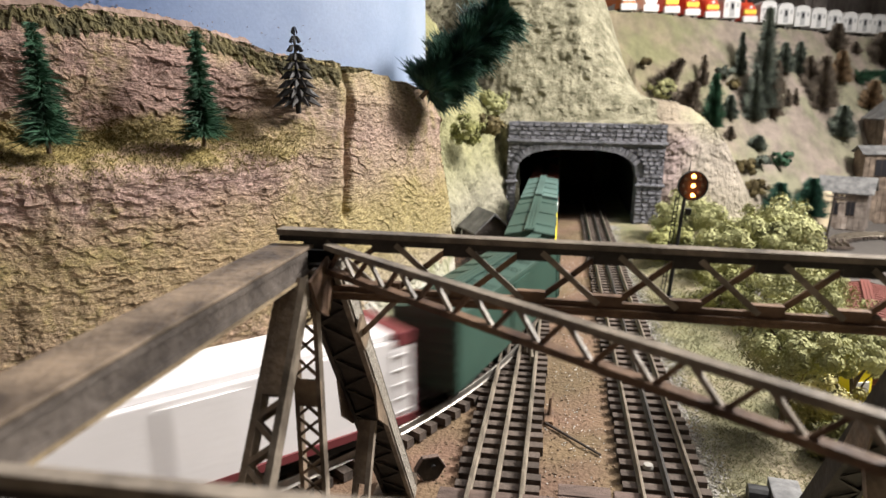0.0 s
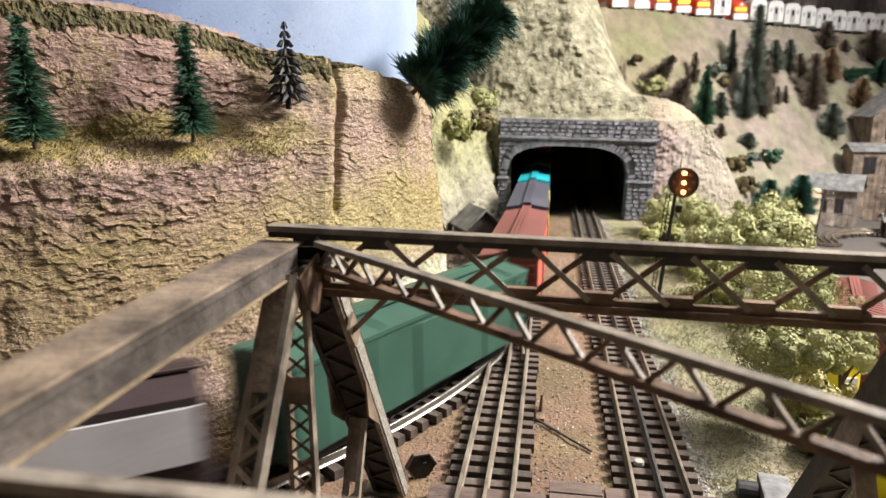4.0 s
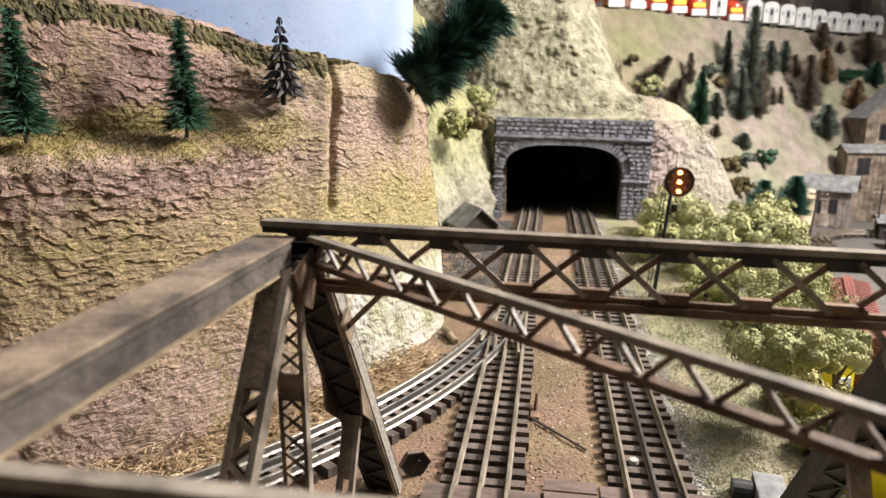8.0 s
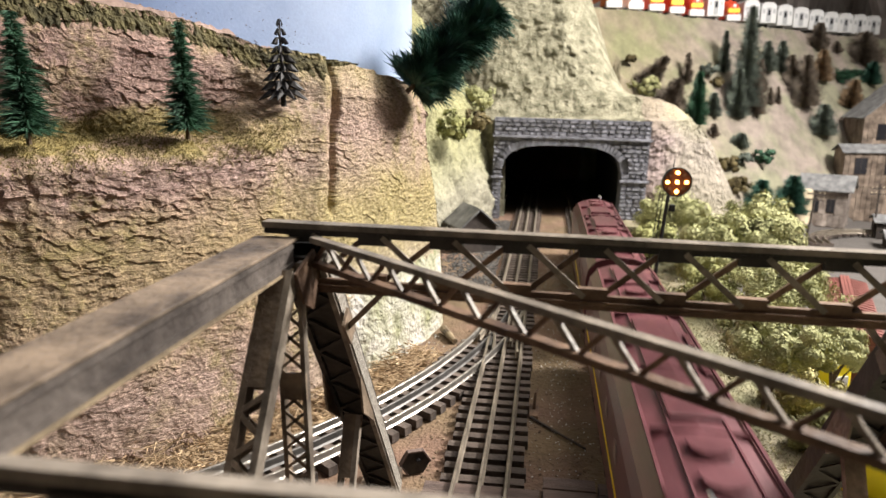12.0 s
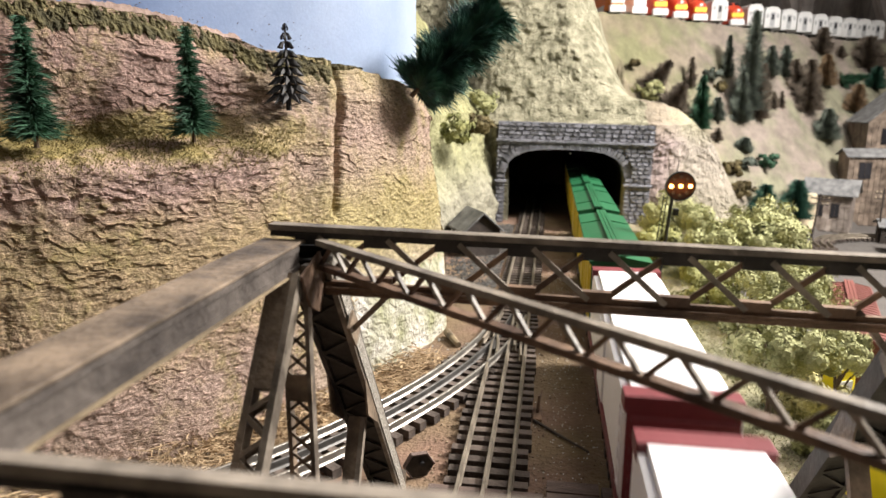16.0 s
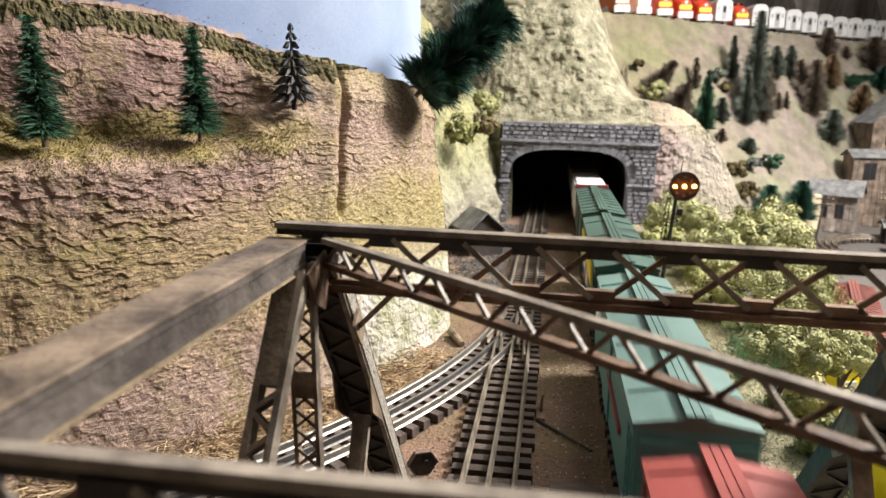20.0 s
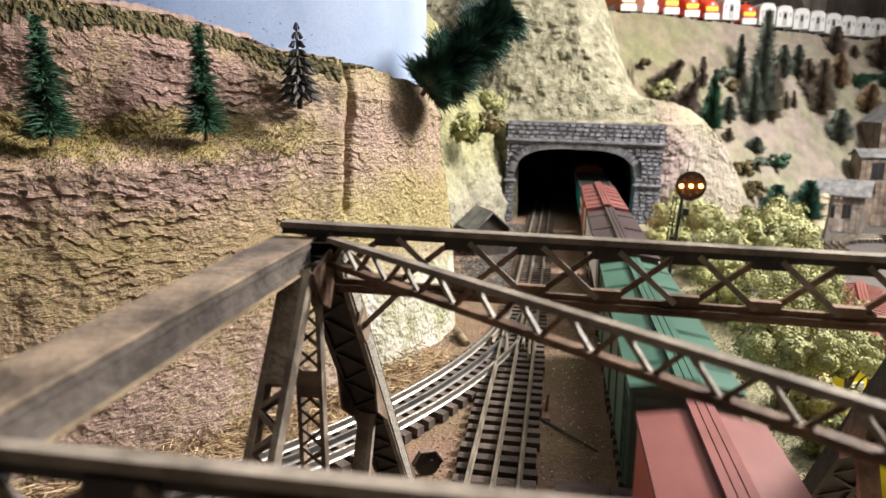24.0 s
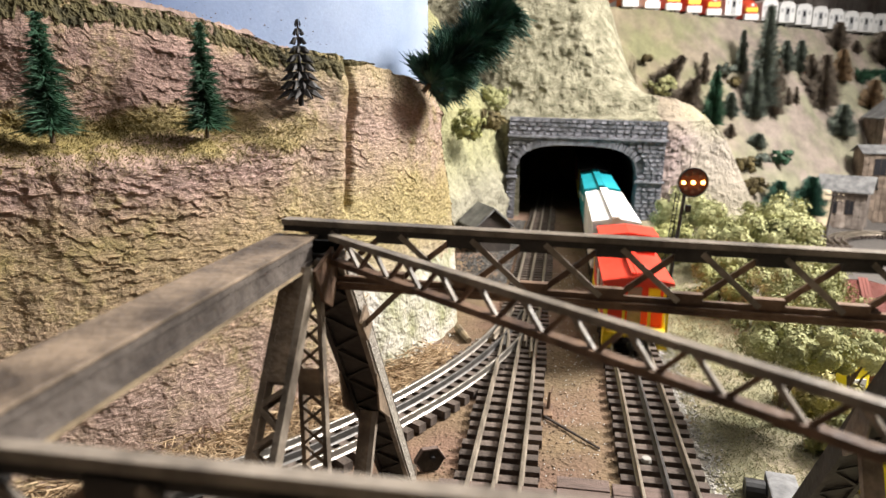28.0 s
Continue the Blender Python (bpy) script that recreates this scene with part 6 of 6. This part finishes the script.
house("low black shed with a grey roof in the hollow", pose(0.93, 1.84, TOWN, 0, 0, -15), 0.13, 0.07, 0.045, 0.056, DARK_WOOD, GREY_ROOF, (), "shed")
house("long black shed with a grey roof beside the curved track", pose(0.90, 1.70, TOWN, 0, 0, -15), 0.14, 0.06, 0.03, 0.04, DARK_WOOD, GREY_ROOF, (), "shed")
t = thing("storage_tank", "cream cylindrical storage tank with a flat top", "tank", at=pose(0.728, 2.0, TOWN))
part("shell", cyl(bmesh.new(), (0, 0, -0.01), (0, 0, 0.10), 0.032, n=36), CREAM, t, smooth=False)
part("lid", cyl(bmesh.new(), (0, 0, 0.10), (0, 0, 0.106), 0.033, 0.028, n=36), CREAM, t)


def utility_pole(at, h, label):
    p = thing("utility_pole", label, "utility pole", "utility poles in the hollow", at)
    part("pole", cyl(bmesh.new(), (0, 0, -0.01), (0, 0, h), 0.003, 0.002, 10), DARK_WOOD, p)
    for z in (h - 0.012, h - 0.026):
        part("crossarm", boxm(-0.022, 0.022, -0.0035, -0.0015, z - 0.0015, z + 0.0015), DARK_WOOD, p)
        for x in (-0.019, -0.008, 0.008, 0.019):
            part("insulator", cyl(bmesh.new(), (x, -0.0025, z + 0.0015), (x, -0.0025, z + 0.0055), 0.0011, n=8), CREAM, p)


utility_pole(pose(0.662, 1.749, TOWN, 0, 5, 0), 0.135, "dark leaning utility pole with two crossarms")
utility_pole(pose(0.86, 1.84, TOWN, 0, 0, 0), 0.14, "dark upright utility pole with two crossarms")

# hut beside the tunnel track
hut = thing("trackside_hut", "small dark hut with a pale grey gable roof", "hut", at=pose(-0.115, 1.03, GROUND, 0, 0, 118) @ Matrix.Scale(1.3, 4))
bm = boxm(-0.026, 0.026, -0.022, 0.022, -0.002, 0.032)
for x in (-0.0255, 0.0255):
    bm.faces.new([bm.verts.new((x, -0.022, 0.032)), bm.verts.new((x, 0.022, 0.032)), bm.verts.new((x, 0, 0.052))])
part("wall", bm, DARK_WOOD, hut)
for r in gable_roof(0.052, 0.044, 0.030, 0.053, 0.002, 0.004):
    part("roof", r, GREY_ROOF, hut)
part("door", boxm(0.026, 0.027, -0.007, 0.007, 0.0, 0.026), IRON, hut)


# ---- lower yard: track, parked car, loader ----
def low_line(d):
    return Vector((0.306, 0.62, 0)) + Vector((0.33, 0.944, 0)) * d


low = lay_track("dull three-rail track in the hollow", low_line, -0.1, 0.75, -0.1, 0.74, DARK_RAIL, DARK_RAIL)
low.location = (0, 0, TOWN + 0.014)
def curve_line(d):
    return Vector((0.84 + 0.16 * math.cos(2.2 + d / 0.16), 1.70 + 0.16 * math.sin(2.2 + d / 0.16), 0))


low2 = lay_track("grey curved three-rail track before the houses", curve_line, -0.32, 0.16, -0.3, 0.16, RAIL, RAIL)
low2.location = (0, 0, TOWN + 0.014)
parked = box_car("parked dark red wooden box car with a ribbed roof", paint("parked_red", (0.15, 0.052, 0.043)), None, None, None, ribs=22, panels=26)
parked["group"] = ""
d = Vector((0.33, 0.944, 0))
parked.matrix_world = Matrix.Translation(low_line(0.29) + Vector((0, 0, TOWN + 0.014))) @ pose(0, 0, 0, 0, 0, -19.3)
YELLOW_TOY = mat("yellow_plastic", (0.85, 0.70, 0.01), 0.4, var=0.06, scale=20, bump=0.0)
ld = thing("yellow_loader", "bright yellow plastic loading machine in the hollow", "machine", at=pose(0.319, 0.722, -0.093, 0, 0, 20))
part("cab", boxm(-0.012, 0.012, -0.012, 0.014, 0.0, 0.05, 0.004), YELLOW_TOY, ld)
part("panel", boxm(-0.010, 0.006, -0.0135, -0.0115, 0.014, 0.026), WHITE_MARK, ld, "white panel")
part("base", boxm(-0.016, 0.016, -0.02, 0.02, -0.036, 0.0, 0.003), IRON, ld)
part("rod", cyl(bmesh.new(), (0.004, -0.012, 0.048), (-0.022, 0.0, 0.082), 0.0009, n=8), RAIL, ld, "thin metal rod")
ld = thing("yellow_bucket", "bright yellow plastic toothed bucket beside the bridge", "machine", at=pose(0.208, 0.40, -0.016, 0, 0, -15))
part("bucket", boxm(-0.014, 0.05, -0.012, 0.03, 0.0, 0.036, 0.004), YELLOW_TOY, ld)
part("arm", bar(bmesh.new(), (0.0, 0.02, 0.02), (0.05, 0.03, 0.075), 0.012, 0.02), YELLOW_TOY, ld)
for i in range(5):
    part("tooth", boxm(-0.018, -0.013, -0.010 + i * 0.009, -0.005 + i * 0.009, 0.002, 0.009, 0.0008), YELLOW_TOY, ld)
part("footing", boxm(-0.006, 0.045, -0.004, 0.024, -0.07, 0.0), IRON, ld)


# ---- stored trains on the shelf ----
ORANGE_RED = paint("red_engine_paint", (0.62, 0.07, 0.03))
ORANGE = paint("orange_engine_paint", (0.75, 0.20, 0.03))
SILVER_CAR = paint("silver_white_paint", (0.70, 0.70, 0.70), var=0.06)
ENGINE_YELLOW = paint("engine_yellow", (0.85, 0.62, 0.05))


def nose_section(hw, top):
    pts = [(-hw, 0.012), (-hw, top - 0.022), (-hw * 0.9, top - 0.010), (-hw * 0.6, top - 0.002), (0, top)]
    return pts + [(-x, z) for x, z in pts[-2::-1]]


def stored_car(label, at, body, engine, nose):
    c = thing("stored_engine" if engine else "stored_coach", label, "locomotive" if engine else "passenger car", "trains stored on the shelf", at)
    hw, L, top = 0.028, 0.40, 0.082
    sect = nose_section(hw, top)
    st = ((0.0, 0.55, 0.62), (0.012, 0.82, 0.72), (0.03, 0.95, 0.80), (0.045, 1, 1), (L, 1, 1)) if engine else ((0.0, 0.97, 0.985), (0.006, 1, 1), (L, 1, 1))
    bm = bmesh.new()
    rings = [[bm.verts.new((x * kx, y, 0.012 + (z - 0.012) * kz)) for x, z in sect] for y, kx, kz in st]
    for a, b in zip(rings, rings[1:]):
        for i in range(len(sect)):
            bm.faces.new((a[i], a[(i + 1) % len(sect)], b[(i + 1) % len(sect)], b[i]))
    bm.faces.new(rings[0])
    bm.faces.new(rings[-1][::-1])
    bmesh.ops.recalc_face_normals(bm, faces=bm.faces[:])
    part("body", bm, body, c)
    if engine:
        part("pilot", boxm(-0.024, 0.024, -0.004, 0.01, 0.004, 0.024, 0.002), SILVER_CAR, c)
        part("nose_band", boxm(-0.020, 0.020, -0.0015, 0.012, 0.030, 0.044, 0.001), ENGINE_YELLOW if nose else SILVER_CAR, c)
        part("headlight", cyl(bmesh.new(), (0, -0.003, 0.052), (0, 0.01, 0.052), 0.005, n=14), SILVER_CAR, c)
        for s in (-1, 1):
            part("windscreen", bar(bmesh.new(), (s * 0.004, 0.036, 0.0765), (s * 0.02, 0.038, 0.075), 0.009, 0.0012, (0, 0.6, 0.8)), PANE, c)
    else:
        part("end_door", boxm(-0.008, 0.008, -0.0012, 0.002, 0.016, 0.062), paint_grey, c, "grey end door")
        part("door_window", boxm(-0.004, 0.004, -0.002, -0.001, 0.038, 0.056), PANE, c)
        for s in (-1, 1):
            part("end_window", boxm(s * 0.018 - 0.004, s * 0.018 + 0.004, -0.0012, 0.002, 0.044, 0.058), paint_grey, c)
    for s in (-1, 1):
        part("side_skirt", boxm(min(s * 0.0283, s * 0.027), max(s * 0.0283, s * 0.027), 0.05, L - 0.01, 0.006, 0.03), SILVER_CAR, c)
    for y in (0.08, L - 0.08):
        part("truck", boxm(-0.02, 0.02, y - 0.04, y + 0.04, 0.0, 0.0125), TRUCK, c)
    return c


paint_grey = paint("stored_grey", (0.40, 0.41, 0.42))
row = Vector((0.815, 0.58, 0))
away = -34.0
lead = Vector((0.100 + 0.815 * 0.115, 2.045 + 0.58 * 0.115, 0.456))
kinds = (("ora", ORANGE), ("sil", SILVER_CAR), ("red", ORANGE_RED), ("red", ORANGE_RED), ("red", ORANGE_RED), ("coach", SILVER_CAR), ("red", ORANGE_RED)) + (("coach", SILVER_CAR),) * 9
for i, (kind, m) in enumerate(kinds):
    p = lead + row * (i * 0.0855) + Vector((-0.58, 0.815, 0.0)) * 0.012
    p.z += 0.033 * max(0.0, min(1.0, 1 - (i - 2) / 10)) + 0.001
    lab = {"ora": "orange streamlined engine stored nose first on the shelf", "sil": "silver streamlined engine stored nose first on the shelf", "red": "red and yellow streamlined engine stored nose first on the shelf", "coach": "silver passenger coach stored end first on the shelf"}[kind]
    stored_car(lab, Matrix.Translation(p) @ pose(0, 0, 0, 0, 0, 12), m, kind != "coach", kind == "red")
SHELF_WOOD = mat("grey_shelf_wood", (0.38, 0.34, 0.32), 0.8, var=0.3, scale=12, bump=0.3, stretch=(1, 8, 1))
for i in range(4):
    q = Vector((1.1 + i * 0.55, 3.35 + i * 0.38, 0))
    pst = thing("shelf_post", "dark wooden post with a slanting brace under the upper shelf", "post", "posts behind the stored trains", pose(q.x, q.y, 0.45, 0, 0, 35))
    part("post", boxm(-0.04, 0.04, -0.04, 0.04, 0, 0.6), SHELF_WOOD, pst)
    part("brace", bar(bmesh.new(), (-0.3, 0, 0.58), (0, 0, 0.12), 0.04, 0.05, (0, 1, 0)), SHELF_WOOD, pst)
tagged(part("shelf_board", bar(bmesh.new(), (-0.6, 2.65, 1.05), (4.2, 6.0, 1.05), 0.9, 0.04, (0, 0, 1)), SHELF_WOOD, None), "dark wooden upper shelf board behind the layout", "shelf", kind="structure")


# ---- clutter on the ground ----
def scatter(name, label, cat, m, count, place, size, seed, flat=0.6):
    rng = random.Random(seed)
    verts, faces = [], []
    for _ in range(count):
        p = place(rng)
        if p is None:
            continue
        s = size * rng.uniform(0.5, 1.6)
        k = len(verts)
        turn = Euler((rng.uniform(0, 6), rng.uniform(0, 6), rng.uniform(0, 6))).to_matrix()
        for v in ((1, 0, 0), (-1, 0.2, 0), (0, 1, 0.1), (0.1, -1, 0), (0, 0, 1), (0, 0.1, -1)):
            w = turn @ Vector([c * rng.uniform(0.6, 1.1) for c in v])
            verts.append((p[0] + w.x * s, p[1] + w.y * s, p[2] + w.z * s * flat))
        for a, b, c in ((0, 2, 4), (2, 1, 4), (1, 3, 4), (3, 0, 4), (2, 0, 5), (1, 2, 5), (3, 1, 5), (0, 3, 5)):
            faces.append((k + a, k + b, k + c))
    me = bpy.data.meshes.new(name)
    me.from_pydata(verts, [], faces)
    me.materials.append(m)
    return tagged(new(name, me), label, cat, kind="stuff")


PEBBLE = mat("pale_pebble", (0.30, 0.285, 0.26), 0.85, var=0.4, scale=120, bump=0.3, col2=(0.48, 0.46, 0.42))
CINDER = mat("dark_cinders", (0.05, 0.047, 0.045), 0.9, var=0.4, scale=120, bump=0.3, col2=(0.13, 0.12, 0.11))
GRAIN = mat("white_grains", (0.6, 0.58, 0.54), 0.7, var=0.2, scale=120, bump=0.2)
SOIL = mat("brown_crumbs", (0.17, 0.11, 0.07), 0.9, var=0.4, scale=150, bump=0.3, col2=(0.31, 0.225, 0.15))
scatter("gravel", "pale grey gravel along the outer track", "gravel", PEBBLE, 2800, lambda r: (0.099 + abs(r.gauss(0, 0.007)), r.uniform(0.36, 1.3), GROUND + 0.0006), 0.0012, 1)
scatter("gravel", "brown crumbs of soil between the tracks", "gravel", SOIL, 2600, lambda r: (r.uniform(-0.075, 0.045), r.uniform(0.36, 1.3), GROUND + 0.0005), 0.0010, 2)
scatter("gravel", "scattered white grains between the tracks", "gravel", GRAIN, 900, lambda r: (r.uniform(-0.06, 0.045) if r.random() < 0.4 else r.gauss(0.02, 0.009), r.uniform(0.36, 1.0), GROUND + 0.0006), 0.0006, 3)
def foot(r):
    f, q = r.uniform(12, 62), r.uniform(0.545, 0.64)
    k = radians(f)
    return (CX + q * math.cos(k), CY - q * math.sin(k), GROUND + 0.0006)


scatter("gravel", "pale grains and crumbs at the foot of the rock", "gravel", PEBBLE, 1100, foot, 0.0012, 4)
scatter("gravel", "dark cinders beside the hut", "gravel", CINDER, 5200, lambda r: (-0.064 - abs(r.gauss(0, 0.05)), r.uniform(0.76, 1.29), GROUND + 0.0008), 0.0022, 5)
STRAW = mat("dry_straw", (0.34, 0.22, 0.12), 0.8, var=0.35, scale=80, bump=0.0, col2=(0.56, 0.42, 0.26))
rng = random.Random(9)
bm = bmesh.new()
for _ in range(4200):
    f, q = radians(rng.uniform(17, 52)), rng.uniform(0.552, 0.598)
    p = Vector((CX + q * math.cos(f), CY - q * math.sin(f), GROUND + rng.random() ** 2 * 0.016 * (1 - (q - 0.552) / 0.05)))
    a = rng.uniform(0, 6.3)
    blade(bm, p, Vector((math.cos(a), math.sin(a), rng.uniform(-0.3, 0.5))), rng.uniform(0.008, 0.020), 0.0006)
solo("dry_straw", bm, STRAW, "dry brown straw piled at the foot of the rock", "straw", kind="stuff")
GRASS = mat("dry_grass_tufts", (0.27, 0.265, 0.15), 0.85, var=0.4, scale=60, bump=0.0, col2=(0.46, 0.44, 0.28))
bm = bmesh.new()
for _ in range(22000):
    x, y = 0.103 + 0.15 * rng.random() ** 1.3, rng.uniform(0.36, 1.25)
    p = Vector((x, y, ground_z(x, y)))
    blade(bm, p, Vector((rng.gauss(0, 0.7), rng.gauss(0, 0.7), 0.7)), rng.uniform(0.002, 0.006), 0.0004)
solo("dry_grass", bm, GRASS, "dry green-brown grass fibres beside the track", "grass", kind="stuff")

twig = thing("twig", "dark thin twig lying between the tracks", "twig")
part("stem", cyl(bmesh.new(), (-0.004, 0.457, GROUND + 0.002), (0.034, 0.418, GROUND + 0.0015), 0.0011, 0.0008, 7), DARK_WOOD, twig)
stand = thing("switch_stand", "small rusty brown switch stand between the tracks", "switch stand", at=pose(-0.002, 0.468, GROUND, 6, 0, 0))
part("base", boxm(-0.0035, 0.0035, -0.010, 0.008, 0.0, 0.004, 0.001), RUST, stand)
part("post", cyl(bmesh.new(), (0, 0, 0.003), (0.001, 0.004, 0.016), 0.0015, 0.001, 8), RUST, stand)
part("lever", bar(bmesh.new(), (0.001, 0.004, 0.012), (0.003, 0.012, 0.016), 0.001, 0.0012), RUST, stand)
puck = solo("rail_stud", cyl(bmesh.new(), (0.0625, 0.398, -0.0065), (0.0625, 0.398, -0.004), 0.0035, 0.003, 16), PEBBLE, "small pale round stud between the rails", "stud")
bear = thing("bearing_bracket", "tan hexagonal bracket with a bolt beside the bridge end", "bracket", at=pose(-0.0755, 0.371, -0.004, 0, 0, 25) @ Matrix.Scale(0.82, 4))
bm = bmesh.new()
v0 = [bm.verts.new((0.012 * math.cos(math.pi / 3 * i), -0.001, 0.011 * math.sin(math.pi / 3 * i))) for i in range(6)]
v1 = [bm.verts.new((0.012 * math.cos(math.pi / 3 * i), 0.0015, 0.011 * math.sin(math.pi / 3 * i))) for i in range(6)]
bm.faces.new(v0)
bm.faces.new(v1[::-1])
for i in range(6):
    bm.faces.new((v0[i], v1[i], v1[(i + 1) % 6], v0[(i + 1) % 6]))
part("plate", bm, DARK_STEEL, bear)
bm = bmesh.new()
for i in range(4):
    k0, k1 = math.pi / 3 * i, math.pi / 3 * (i + 1)
    bar(bm, (0.0122 * math.cos(k0), 0.0, 0.0112 * math.sin(k0)), (0.0122 * math.cos(k1), 0.0, 0.0112 * math.sin(k1)), 0.0045, 0.0012, (0, 1, 0))
part("rim", bm, DECK, bear, "tan rim")
part("bolt", cyl(bmesh.new(), (0.002, -0.001, 0.002), (0.002, -0.004, 0.002), 0.002, n=8), IRON, bear)
ab = thing("abutment_block", "pale grey block beside the bridge end", "block", at=pose(0.138, 0.378, GROUND, 0, 0, -8))
part("block", boxm(-0.008, 0.009, -0.02, 0.012, -0.002, 0.012, 0.001), GREY_ROOF, ab)
part("drum", cyl(bmesh.new(), (-0.02, 0.0, 0.004), (-0.009, 0.0, 0.004), 0.007, n=16), IRON, ab)
log = solo("fallen_log", cyl(bmesh.new(), (-0.098, 0.632, GROUND + 0.005), (-0.082, 0.60, GROUND + 0.004), 0.0045, 0.003, 9), EDGE, "short yellow-brown log beside the switch", "log")


# flecks of plaster on the sky board just above the rock
def fleck(r):
    f = 22 + 34 * r.random()
    k, q = radians(f), 0.500 - 0.022 * ease(14, 32, f) + 0.0004
    return (CX + q * math.cos(k), CY - q * math.sin(k), wall_top(f) + 0.004 + 0.030 * r.random() ** 2.5)


scatter("plaster_flecks", "small brown plaster flecks on the sky board", "flecks", SOIL, 130, fleck, 0.0006, 21)

# grass on the ledge of the rock
LEDGE_GRASS = mat("olive_ledge_grass", (0.18, 0.145, 0.05), 0.9, var=0.3, scale=60, bump=0.0, col2=(0.28, 0.225, 0.085))
bm = bmesh.new()
for _ in range(7000):
    f, z = rng.uniform(27, 62), rng.gauss(0.196, 0.009)
    if rng.random() > ease(27, 36, f):
        continue
    p = Vector(wall_place(f, z)) 
    blade(bm, p, Vector((rng.gauss(0, 0.5) + 0.3, rng.gauss(0, 0.5) - 0.3, 0.6)), rng.uniform(0.0012, 0.0032), 0.0004)
solo("ledge_grass", bm, LEDGE_GRASS, "short olive grass fibres on the rock ledge", "grass", kind="stuff")


motions()
